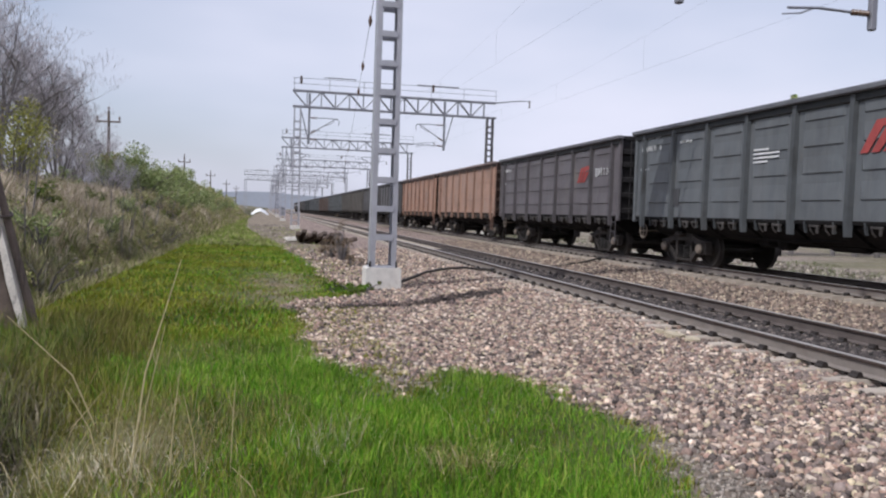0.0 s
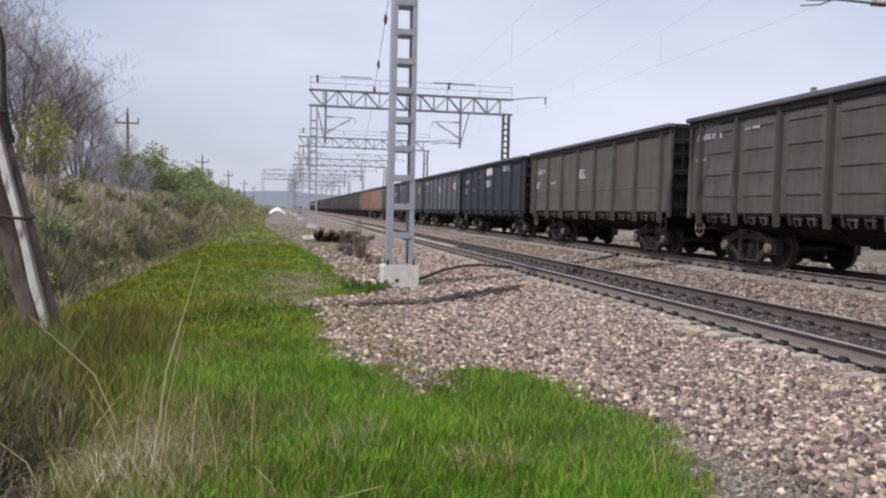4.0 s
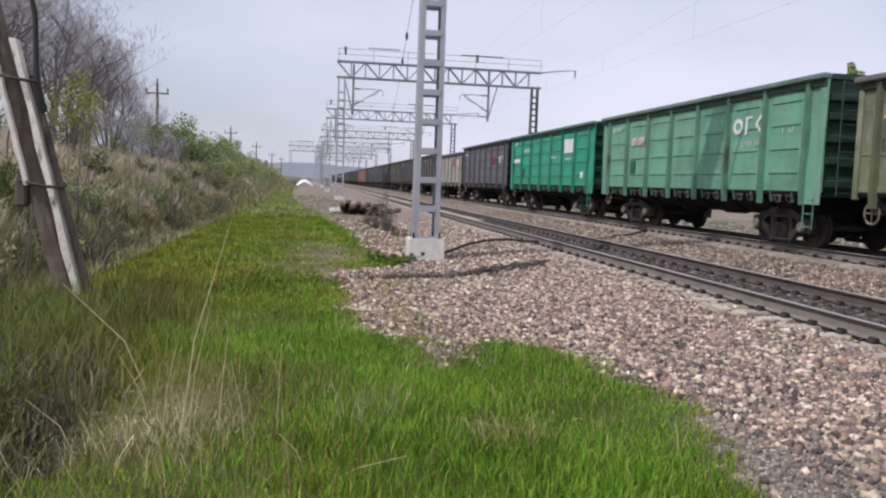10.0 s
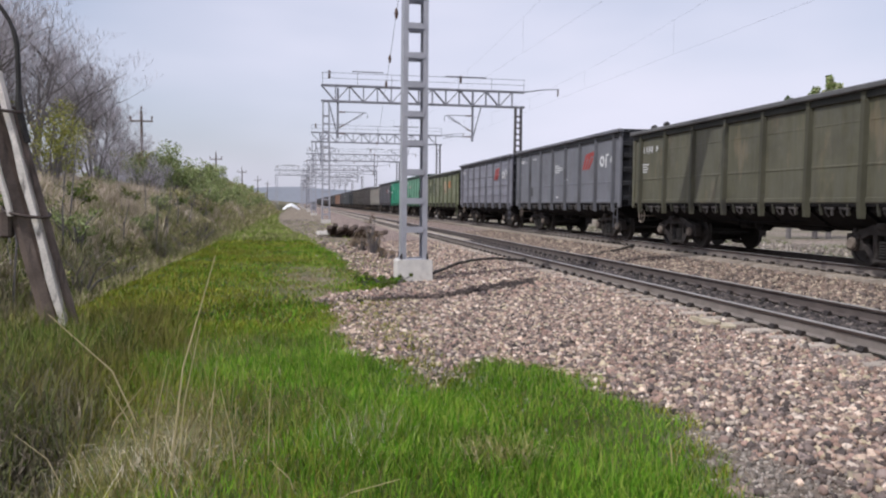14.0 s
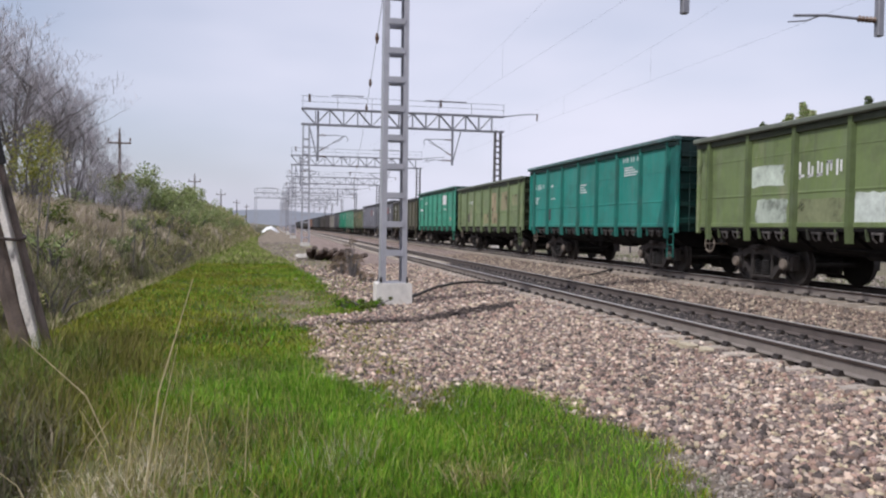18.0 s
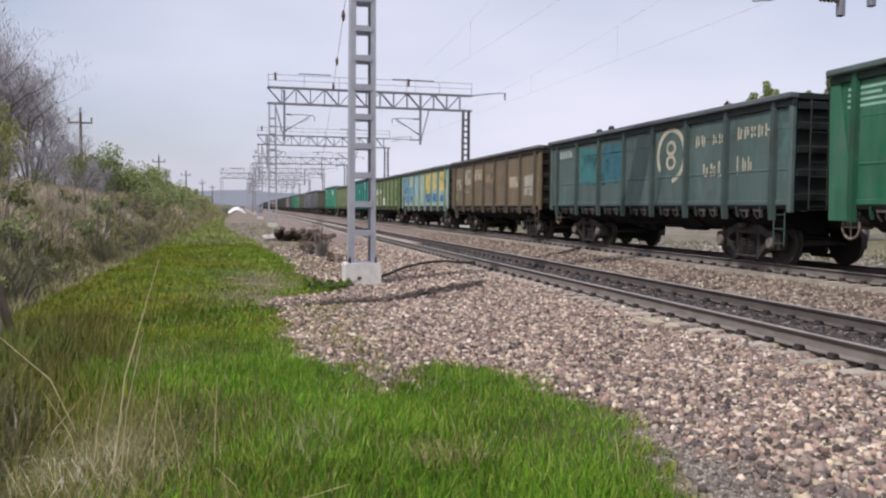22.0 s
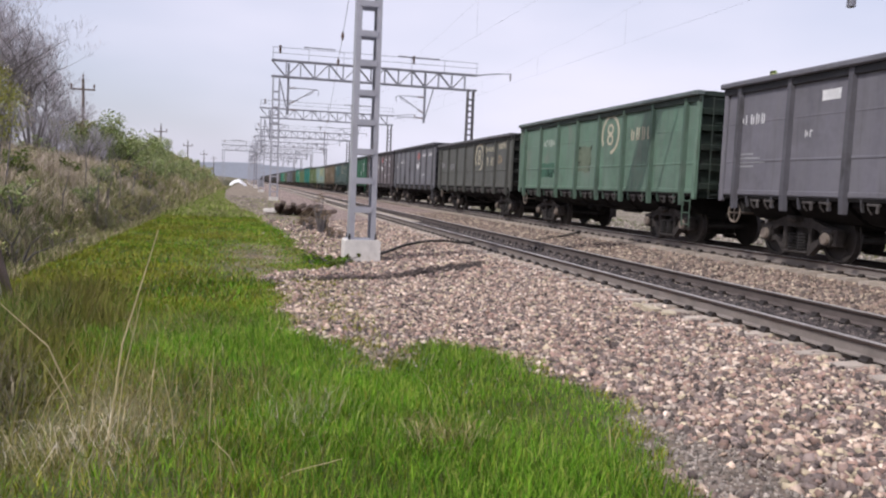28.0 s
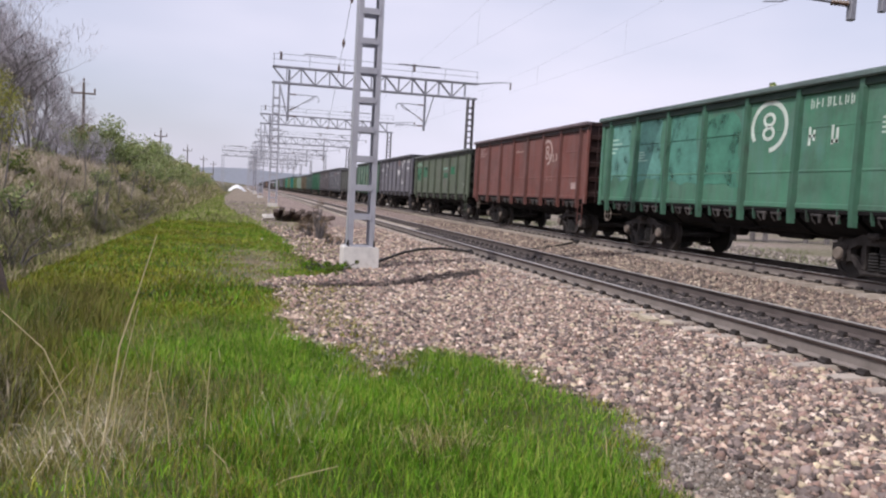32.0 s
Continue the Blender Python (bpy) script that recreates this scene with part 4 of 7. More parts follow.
def body_meshes(kind, color, dirt, amount, top):
    global Z_TOP
    key = (kind, color, dirt, amount, top)
    Z_TOP = top
    if key not in BODY:
        m = paint(color, dirt, amount)
        # near-black: grimy ends, and a flange with the chord's shade painted in
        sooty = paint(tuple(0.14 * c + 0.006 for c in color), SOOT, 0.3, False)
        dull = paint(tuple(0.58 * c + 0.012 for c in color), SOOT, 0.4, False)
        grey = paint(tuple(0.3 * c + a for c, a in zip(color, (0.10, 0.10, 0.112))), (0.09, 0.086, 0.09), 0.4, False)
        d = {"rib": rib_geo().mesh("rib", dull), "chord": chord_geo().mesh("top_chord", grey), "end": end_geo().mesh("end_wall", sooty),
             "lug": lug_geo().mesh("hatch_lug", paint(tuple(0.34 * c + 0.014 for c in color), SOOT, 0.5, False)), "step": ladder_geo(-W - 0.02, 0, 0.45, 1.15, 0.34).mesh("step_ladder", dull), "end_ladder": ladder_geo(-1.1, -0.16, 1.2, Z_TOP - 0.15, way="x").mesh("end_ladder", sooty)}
        d["panel"] = panel_geo(-BAY / 2, BAY / 2, kind).mesh("side_panel", m)
        # strip whose dark colour deepens the shade below the top chord
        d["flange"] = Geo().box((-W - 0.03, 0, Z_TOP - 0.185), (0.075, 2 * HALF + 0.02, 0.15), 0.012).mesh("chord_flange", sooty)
        d["end_panel"] = panel_geo(0, HALF - 3.5 * BAY, "edge").mesh("side_panel", m)
        for s in (-1, 1):
            d["flare", s] = flare_geo(s).mesh("corner_gusset", m)
        d["corner"] = Geo().box((-W - 0.005, 0, (Z_LOW + Z_TOP) / 2 - 0.08), (0.12, 0.13, Z_TOP - Z_LOW + 0.12), 0.025).mesh("corner_post", m)
        BODY[key] = d
    return BODY[key]


MARKS = {}


def mark_mat(c, patch=False):
    c = tuple(c)
    if patch:
        key = (c, "patch")
        if key not in MARKS:
            MARKS[key] = mat("old_paint_layer", c, 0.75, tone=0.3, scale=2, fine=12, bump=0.03, worn=0.36, flake=2.0)
        return MARKS[key]
    if c not in MARKS:
        MARKS[c] = mat("stencil_paint", c, 0.7, tone=0.22, scale=3, fine=25, bump=0.03, worn=0.27)
    return MARKS[c]


WHITE, RED, YELLOW, BLUE, CREAM, GREYM, DKGREY = (0.72, 0.72, 0.72), (0.34, 0.065, 0.06), (0.60, 0.47, 0.13), (0.10, 0.28, 0.55), (0.50, 0.46, 0.34), (0.30, 0.30, 0.31), (0.07, 0.07, 0.075)


def place(u, v):
    """u: 0 at the front end to 1 at the rear; v: 0 at the foot of the side to 1 at the top of a high side."""
    return HALF - u * 2 * HALF, Z_LOW + v * 2.49


def flat_ring(g, x, cy, cz, ry, rz, t, a0, a1, n=24):
    """A flat painted ring or arc in the plane x."""
    vs = []
    for i in range(n + 1):
        a = a0 + (a1 - a0) * i / n
        for k, o in ((1, -0.004), (1, 0.002), (-1, 0.002), (-1, -0.004)):
            vs.append((x + o, cy + (ry + k * t) * math.cos(a), cz + (rz + k * t) * math.sin(a)))
    g.add(vs, [(4 * i + k, 4 * i + (k + 1) % 4, 4 * i + 4 + (k + 1) % 4, 4 * i + 4 + k) for i in range(n) for k in range(4)])


def add_mark(wagon, kind, u, v, w, hgt, c=WHITE):
    """Painted marks on the side, as thin plates: rows of stencil bars, patches, logo shapes."""
    y, z = place(u, v)
    x, g, r = -W - (0.029 if wagon["pressed"] else 0.004), Geo(), random.Random(int(u * 1000 + v * 77 + w * 13))
    label = ""
    if kind == "bars":      # one row of character-sized bars
        n = max(3, int(w / (hgt * 0.68)))
        for i in range(n):
            if r.random() < 0.92:
                hh, yy = hgt * r.uniform(0.7, 1.0), y - (i + 0.5) * w / n
                g.box((x, yy + w / n * 0.2, z), (0.005, w / n * 0.2, hh))
                if r.random() < 0.75:
                    g.box((x, yy - w / n * 0.2, z + hgt * r.uniform(-0.1, 0.1)), (0.005, w / n * 0.2, hh * r.uniform(0.5, 0.9)))
                if r.random() < 0.7:
                    g.box((x, yy, z + hgt * r.choice((-0.32, 0.0, 0.32))), (0.005, w / n * 0.55, hgt * 0.16))
        name, label = "stencil_row", "row of small painted bars"
    elif kind == "rows":    # several rows of fine bars
        for k in range(4):
            ww = w * r.uniform(0.5, 1.0)
            g.box((x, y - ww / 2, z - k * hgt / 4), (0.005, ww, hgt * 0.11))
        name, label = "stencil_block", "rows of fine painted bars"
    elif kind == "patch":
        n, sk = (6 if w > 0.6 else 2), r.uniform(-0.05, 0.05) * w
        rough_ = 0.05 if w > 0.6 else 0.03
        j = lambda k: r.uniform(-rough_, rough_) * k
        pts = [(y - w * i / n + j(w) * 0.5 - sk, z - hgt / 2 + j(hgt)) for i in range(n)] + [(y - w + j(w) + sk * (2 * i / n - 1), z - hgt / 2 + hgt * i / n + j(hgt) * 0.5) for i in range(n)]
        pts += [(y - w + w * i / n + j(w) * 0.5 + sk, z + hgt / 2 + j(hgt)) for i in range(n)] + [(y + j(w) + sk * (1 - 2 * i / n), z + hgt / 2 - hgt * i / n + j(hgt) * 0.5) for i in range(n)]
        if w > 0.6:    # paint stays between two ribs
            k = max(0, min(N_RIB - 2, int(((y - w / 2) - rib_y(0)) / BAY)))
            lo, hi = rib_y(k) + 0.10, rib_y(k + 1) - 0.10
            pts = [(max(lo, min(hi, a)), b) for a, b in pts]
        g.prism(pts, x - 0.002, x + 0.003, "x")
        name, label = "paint_patch", "patch of other paint"
    elif kind == "slant":   # the red slanted logo
        for k in range(3):
            o = k * w * 0.22
            g.prism([(y - o, z - hgt / 2), (y - o - w * 0.16, z - hgt / 2), (y - o - w * 0.5, z + hgt / 2 - k * 0.08), (y - o - w * 0.3, z + hgt / 2 - k * 0.08)], x - 0.003, x + 0.002, "x")
        g.prism([(y - w * 0.35, z + hgt * 0.5), (y - w, z + hgt * 0.62), (y - w * 0.95, z + hgt * 0.3), (y - w * 0.3, z + hgt * 0.28)], x - 0.005, x - 0.001, "x")
        name, label = "logo_shape", "red slanted logo shape"
    elif kind == "blocks":  # three bold shapes: an oval, an angle and a chevron
        t_ = w * 0.085
        flat_ring(g, x, y - w * 0.15, z, w * 0.13, hgt * 0.32, t_ * 0.45, 0, 2 * math.pi)
        g.prism([(y - w * 0.40, z - hgt / 2), (y - w * 0.47, z - hgt / 2), (y - w * 0.47, z + hgt * 0.36), (y - w * 0.62, z + hgt * 0.36), (y - w * 0.62, z + hgt / 2), (y - w * 0.40, z + hgt / 2)], x - 0.004, x + 0.002, "x")
        g.prism([(y - w * 0.95, z + hgt / 2), (y - w * 0.80, z), (y - w, z - hgt / 2), (y - w * 0.92, z - hgt / 2), (y - w * 0.72, z), (y - w * 0.87, z + hgt / 2)], x - 0.004, x + 0.002, "x")
        name, label = "logo_shape", "three bold white logo shapes"
    elif kind == "ring":
        flat_ring(g, x, y - w / 2, z, w / 2, hgt / 2, w * 0.045, -0.6, 4.6)
        for s in (0.14, -0.14):
            flat_ring(g, x, y - w / 2, z + hgt * s, w * 0.15, hgt * 0.12, w * 0.035, 0, 2 * math.pi, 12)
        name, label = "logo_shape", "ring-shaped logo"
    elif kind == "check":
        g.prism([(y, z), (y - w * 0.2, z + hgt * 0.08), (y - w * 0.42, z - hgt * 0.12), (y - w, z + hgt * 0.3), (y - w * 0.98, z), (y - w * 0.45, z - hgt * 0.5)], x - 0.003, x + 0.002, "x")
        name, label = "logo_shape", "pale tick-shaped logo"
    elif kind == "cap":
        g.prism([(y - w * 0.1, z), (y - w * 0.55, z + hgt * 0.5), (y - w, z + hgt * 0.15), (y - w * 0.9, z - hgt * 0.2), (y - w * 0.42, z - hgt * 0.35)], x - 0.003, x + 0.002, "x")
        name, label = "logo_shape", "red logo shape above a pale tick"
    ob = part(name, g, mark_mat(c, kind == "patch" and c not in (WHITE, DKGREY)), wagon, label)
    if kind in ("bars", "rows"):
        tagged(ob, kind="stuff")


def wheel_spot(wagon, y):
    ob = part("wheelset", S_WSET, None, wagon)
    ob.matrix_parent_inverse = Matrix.Translation((0, y, 0.475))
    WHEELSETS.append(ob)


WHEELSETS, WAGONS = [], {}
LOW_SIDES = (7, 11, 14, 16, 18, 19, 20, 21, 25, 28)


def build_wagon(i, kind, color, dirt, amount, words, flare=False, coal=False, marks=(), far=False):
    wagon = thing("gondola_wagon", words, "freight wagon", "wagons of the freight train")
    wagon["pressed"] = kind == "pressed"
    d = body_meshes(kind, color, dirt, amount, 3.52 if i in LOW_SIDES else 3.76)
    for k in range(N_RIB - 1):
        part("side_panel", d["panel"], None, wagon, "", (0, (rib_y(k) + rib_y(k + 1)) / 2, 0))
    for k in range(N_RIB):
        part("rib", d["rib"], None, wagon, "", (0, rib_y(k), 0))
    turn_ = pose(0, 0, 0, 0, 0, 180)
    for s in (-1, 1):
        p = part("side_panel", d["end_panel"], None, wagon, "", (0, s * 3.5 * BAY - (HALF - 3.5 * BAY if s < 0 else 0), 0))
        if flare:
            part("corner_gusset", d["flare", s], None, wagon)
        else:
            part("corner_post", d["corner"], None, wagon, "", (0, s * (HALF - 0.08), 0))
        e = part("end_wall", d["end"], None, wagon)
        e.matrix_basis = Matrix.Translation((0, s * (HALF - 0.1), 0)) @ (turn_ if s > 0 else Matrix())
        part("coupler", S_COUPLER[s], None, wagon)
        bogie = part("bolster", S_BOLSTER, None, wagon, "", (0, s * 4.33, 0))
        for q in (-1, 1):
            if q < 0 or not far:
                part("side_frame", S_FRAME, None, bogie, "dusty cast side frame", (q * 1.02, 0, 0))
        part("coil_spring", S_SPRING, None, bogie, "", (-1.04, 0.14, 0))
        part("coil_spring", S_SPRING, None, bogie, "", (-1.04, -0.14, 0))
        for q in (-1, 1):
            box_ = part("axle_box", S_BOX, None, bogie, "", (-1.04, q * 0.925, 0.475))
            if not far:
                part("axle_cover", S_COVER, None, box_, "", (-0.14, 0, 0))
                shoe = part("brake_shoe", S_SHOE, None, bogie, "", (-0.80, q * 0.925 - q * 0.56, 0.47))
                shoe.rotation_euler = (0, 0, math.pi if q < 0 else 0)
            wheel_spot(wagon, s * 4.33 + q * 0.925)
    part("top_chord", d["chord"], None, wagon)
    part("chord_flange", d["flange"], None, wagon, "dark flange under the top chord, grime and shade in its colour")
    other = part("top_chord", d["chord"], None, wagon)
    other.matrix_basis = turn_
    side = part("far_side_wall", Geo().box((W - 0.01, 0, (Z_LOW + Z_TOP) / 2), (0.02, 2 * HALF, Z_TOP - Z_LOW)), paint(color, dirt, amount), wagon)
    part("floor", Geo().box((0, 0, 1.28), (2 * W - 0.05, 2 * HALF - 0.2, 0.03)), M_DARK, wagon)
    part("centre_sill", S_SILL, None, wagon)
    part("sole_bar", S_EDGE, None, wagon)
    part("step_ladder", d["step"], None, wagon, "", (0, -HALF + 0.38, 0))
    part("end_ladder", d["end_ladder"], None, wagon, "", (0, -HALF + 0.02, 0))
    for k in range(N_RIB - 1):
        part("hatch", S_HATCH, None, wagon, "dark floor hatch", (0, (rib_y(k) + rib_y(k + 1)) / 2, 0))
        for s in (-0.42, 0.42):
            if not far:
                part("hatch_lug", d["lug"], None, wagon, "", (0, (rib_y(k) + rib_y(k + 1)) / 2 + s, 0))
                part("hatch_latch", S_LATCH, None, wagon, "", (0, (rib_y(k) + rib_y(k + 1)) / 2 + s * 0.55 - 0.08, 0))
    if not far:
        tank = part("air_reservoir", S_TANK, None, wagon)
        tank.matrix_basis = pose(-0.7, -1.6, 0.85, 0, 0, 90)
        part("brake_gear", S_BRAKE, None, wagon)
        part("hand_wheel", S_WHEELRING, None, wagon, "", (-W + 0.1, HALF - 0.45, 0.88))
    if coal:
        part("coal_load", S_COAL[i % 3], None, wagon, "dark heaped coal", (0, 0, 0.02))
    for mk in marks:
        add_mark(wagon, *mk)
    WAGONS[i] = wagon
    return wagon


GREY, DARKGREY, BROWNGREY = (0.115, 0.125, 0.135), (0.06, 0.064, 0.072), (0.105, 0.092, 0.08)
DUST, SOOT, OCHRE = (0.19, 0.165, 0.14), (0.035, 0.033, 0.03), (0.24, 0.17, 0.10)
STD = (("bars", 0.03, 0.78, 1.2, 0.17), ("bars", 0.06, 0.9, 0.7, 0.1), ("bars", 0.03, 0.55, 0.5, 0.12), ("bars", 0.2, 0.8, 0.6, 0.10), ("rows", 0.455, 0.62, 0.95, 0.36), ("patch", 0.166, 0.22, 0.5, 0.47, DKGREY))
NUM = (("bars", 0.03, 0.66, 1.35, 0.24), ("rows", 0.05, 0.48, 0.5, 0.3), ("bars", 0.2, 0.45, 0.5, 0.1), ("rows", 0.44, 0.6, 0.7, 0.35))
FGK = (("slant", 0.71, 0.62, 1.25, 0.58, RED), ("blocks", 0.85, 0.60, 1.3, 0.46, WHITE))
WAGON_LIST = [
    (-2, "plain", (0.40, 0.225, 0.155), (0.36, 0.24, 0.19), 0.6, "rust-orange open freight wagon", False, False, ()),
    (-1, "plain", (0.42, 0.25, 0.18), (0.36, 0.24, 0.19), 0.7, "rust-orange open freight wagon with faded sides", False, False, ()),
    (0, "pressed", (0.12, 0.105, 0.115), DUST, 0.35, "purple-grey open wagon with ridged panels and a red logo", False, False, STD[:3] + (("slant", 0.73, 0.56, 1.1, 0.5, RED), ("bars", 0.85, 0.58, 1.1, 0.3))),
    (1, "pressed", GREY, DUST, 0.25, "slate-grey open wagon with ridged panels", False, False, STD + FGK),
    (2, "plain", GREY, DUST, 0.2, "slate-grey open wagon with a red and white logo", False, False, STD + FGK),
    (3, "plain", (0.037, 0.042, 0.053), DUST, 0.12, "navy-blue open wagon with white stencilling", False, False, NUM + (("patch", 0.44, 0.83, 1.45, 0.42, WHITE), ("rows", 0.45, 0.62, 1.0, 0.4), ("bars", 0.3, 0.74, 0.6, 0.14), ("blocks", 0.7, 0.84, 1.2, 0.36, WHITE), ("patch", 0.93, 0.2, 0.35, 0.25, WHITE))),
    (4, "plain", BROWNGREY, SOOT, 0.3, "brown-grey sooty open wagon with small stencils", False, False, NUM),
    (5, "pressed", (0.085, 0.075, 0.068), SOOT, 0.3, "dark brown open wagon with ridged panels", False, False, STD[:4]),
    (6, "plain", (0.09, 0.078, 0.076), SOOT, 0.35, "dark brown sooty open wagon", False, False, (("bars", 0.03, 0.86, 0.6, 0.12), ("bars", 0.55, 0.8, 0.6, 0.2), ("bars", 0.55, 0.9, 0.8, 0.12))),
    (7, "plain", (0.40, 0.375, 0.335), (0.22, 0.18, 0.145), 0.45, "beige-grey dusty open wagon with a red logo", False, False, (("bars", 0.05, 0.66, 1.4, 0.32), ("patch", 0.22, 0.22, 0.5, 0.45, DKGREY)) + FGK),
    (8, "pressed", (0.115, 0.11, 0.128), DUST, 0.2, "dark purple-grey open wagon with ridged panels", False, False, STD[:3] + STD[5:] + (("slant", 0.71, 0.55, 1.0, 0.45, (0.25, 0.04, 0.04)), ("blocks", 0.85, 0.56, 1.25, 0.42, WHITE))),
    (9, "pressed", (0.02, 0.33, 0.19), (0.03, 0.20, 0.12), 0.2, "bright green open wagon with ridged panels", True, False, (("bars", 0.03, 0.84, 0.9, 0.2), ("patch", 0.044, 0.49, 1.3, 0.18, WHITE), ("bars", 0.194, 0.68, 1.3, 0.22), ("patch", 0.174, 0.24, 0.6, 0.45, (0.02, 0.09, 0.06)), ("patch", 0.716, 0.67, 1.3, 0.58, WHITE), ("bars", 0.73, 0.45, 0.7, 0.12), ("bars", 0.57, 0.5, 0.7, 0.14), ("patch", 0.885, 0.18, 0.32, 0.24, WHITE))),
    (10, "pressed", (0.155, 0.38, 0.25), (0.22, 0.34, 0.25), 0.45, "faded light green open wagon with ridged panels", True, False, (("bars", 0.04, 0.8, 1.2, 0.2), ("patch", 0.205, 0.61, 1.0, 0.26, (0.6, 0.5, 0.45)), ("patch", 0.2, 0.27, 0.45, 0.45, (0.03, 0.1, 0.07)), ("blocks", 0.715, 0.64, 1.38, 0.45, WHITE), ("bars", 0.726, 0.46, 1.2, 0.17, (0.5, 0.62, 0.54)), ("bars", 0.88, 0.55, 0.5, 0.16, (0.5, 0.62, 0.54)))),
    (11, "plain", (0.17, 0.19, 0.10), (0.30, 0.29, 0.21), 0.6, "mottled olive and grey open wagon with peeling paint", False, True, (("bars", 0.03, 0.62, 1.3, 0.3, CREAM), ("patch", 0.03, 0.42, 1.5, 0.75, (0.10, 0.11, 0.07)), ("patch", 0.17, 0.5, 1.45, 1.3, (0.11, 0.12, 0.09)), ("patch", 0.3, 0.5, 1.45, 1.3, (0.22, 0.22, 0.16)), ("patch", 0.435, 0.38, 0.8, 0.8, (0.12, 0.14, 0.08)), ("patch", 0.578, 0.46, 0.9, 0.9, (0.40, 0.32, 0.22)), ("patch", 0.715, 0.54, 1.2, 0.5, (0.42, 0.20, 0.09)), ("patch", 0.93, 0.15, 0.35, 0.25, WHITE))),
    (12, "pressed", (0.20, 0.20, 0.235), DUST, 0.2, "lavender-grey open wagon with ridged panels and a red logo", False, False, STD[:3] + FGK),
    (13, "plain", (0.145, 0.148, 0.168), DUST, 0.2, "grey open wagon with a red and white logo", False, False, STD + FGK + (("bars", 0.55, 0.38, 0.4, 0.07), ("bars", 0.47, 0.1, 0.4, 0.12))),
    (14, "plain", (0.105, 0.10, 0.06), (0.20, 0.16, 0.10), 0.4, "dark olive open wagon with worn paint", False, True, NUM[:2]),
    (15, "pressed", (0.045, 0.33, 0.21), (0.04, 0.22, 0.14), 0.2, "bright green open wagon with ridged panels", True, False, (("bars", 0.03, 0.84, 0.9, 0.2), ("patch", 0.044, 0.49, 1.2, 0.16, WHITE), ("bars", 0.194, 0.68, 1.0, 0.2), ("patch", 0.712, 0.70, 1.45, 0.6, WHITE), ("bars", 0.73, 0.45, 0.9, 0.1), ("patch", 0.885, 0.2, 0.32, 0.22, (0.6, 0.5, 0.4)))),
    (16, "plain", (0.20, 0.27, 0.115), (0.34, 0.33, 0.20), 0.5, "olive-green open wagon with patched and rusting paint", False, True, (("bars", 0.175, 0.54, 1.37, 0.25), ("patch", 0.172, 0.2, 0.5, 0.47, (0.1, 0.09, 0.08)), ("patch", 0.58, 0.48, 0.85, 1.0, (0.36, 0.29, 0.19)), ("patch", 0.455, 0.17, 1.4, 0.5, (0.28, 0.27, 0.15)), ("patch", 0.585, 0.17, 1.5, 0.55, (0.31, 0.26, 0.16)), ("patch", 0.72, 0.5, 1.3, 0.9, (0.29, 0.26, 0.16)), ("patch", 0.86, 0.5, 1.0, 0.5, (0.24, 0.25, 0.14)))),
    (17, "plain", (0.012, 0.25, 0.20), (0.03, 0.16, 0.14), 0.25, "teal open wagon with white stencilling", False, False, NUM + (("bars", 0.2, 0.65, 0.3, 0.16), ("patch", 0.166, 0.2, 0.45, 0.45, DKGREY), ("bars", 0.72, 0.84, 1.3, 0.2), ("rows", 0.73, 0.74, 1.1, 0.3))),
    (18, "plain", (0.15, 0.205, 0.07), (0.25, 0.27, 0.15), 0.5, "olive-green open wagon with white patches", False, True, (("patch", 0.174, 0.46, 1.29, 0.45, (0.5, 0.56, 0.48)), ("bars", 0.31, 0.48, 1.4, 0.36), ("patch", 0.2, 0.13, 1.1, 0.6, (0.42, 0.47, 0.40)), ("patch", 0.31, 0.13, 1.4, 0.55, (0.20, 0.22, 0.12)), ("patch", 0.44, 0.15, 1.0, 0.6, (0.55, 0.6, 0.55)), ("patch", 0.58, 0.2, 1.2, 0.5, (0.22, 0.24, 0.13)), ("patch", 0.85, 0.35, 1.4, 0.9, (0.07, 0.20, 0.06)))),
    (19, "plain", (0.35, 0.47, 0.38), (0.5, 0.55, 0.48), 0.5, "pale mint open wagon with blue and yellow patches", False, True, (("patch", 0.016, 0.46, 1.5, 1.75, (0.11, 0.27, 0.40)), ("bars", 0.03, 0.78, 1.2, 0.25, (0.55, 0.65, 0.7)), ("patch", 0.149, 0.3, 1.5, 1.0, (0.12, 0.29, 0.42)), ("patch", 0.3, 0.5, 1.3, 1.2, (0.30, 0.44, 0.50)), ("patch", 0.574, 0.58, 1.3, 1.4, YELLOW), ("patch", 0.722, 0.6, 0.74, 1.1, YELLOW), ("patch", 0.85, 0.56, 1.2, 1.1, YELLOW), ("patch", 0.575, 0.2, 1.45, 0.5, (0.07, 0.18, 0.36)), ("patch", 0.71, 0.2, 1.45, 0.45, (0.07, 0.2, 0.40)), ("patch", 0.85, 0.18, 0.9, 0.35, (0.07, 0.2, 0.40)))),
    (20, "plain", (0.15, 0.11, 0.06), (0.23, 0.16, 0.09), 0.6, "brown open wagon with pale scraped patches", False, True, (("patch", 0.04, 0.43, 1.14, 0.52, (0.34, 0.30, 0.22)), ("patch", 0.03, 0.2, 0.6, 0.4, (0.17, 0.26, 0.10)), ("patch", 0.167, 0.56, 1.2, 0.7, (0.38, 0.33, 0.25)), ("patch", 0.314, 0.59, 1.2, 0.5, (0.36, 0.30, 0.22)), ("patch", 0.45, 0.5, 1.2, 0.4, (0.24, 0.18, 0.12)), ("patch", 0.715, 0.38, 1.25, 0.5, (0.40, 0.34, 0.26)), ("patch", 0.855, 0.32, 1.0, 0.8, (0.36, 0.33, 0.27)), ("bars", 0.18, 0.3, 0.9, 0.2, CREAM))),
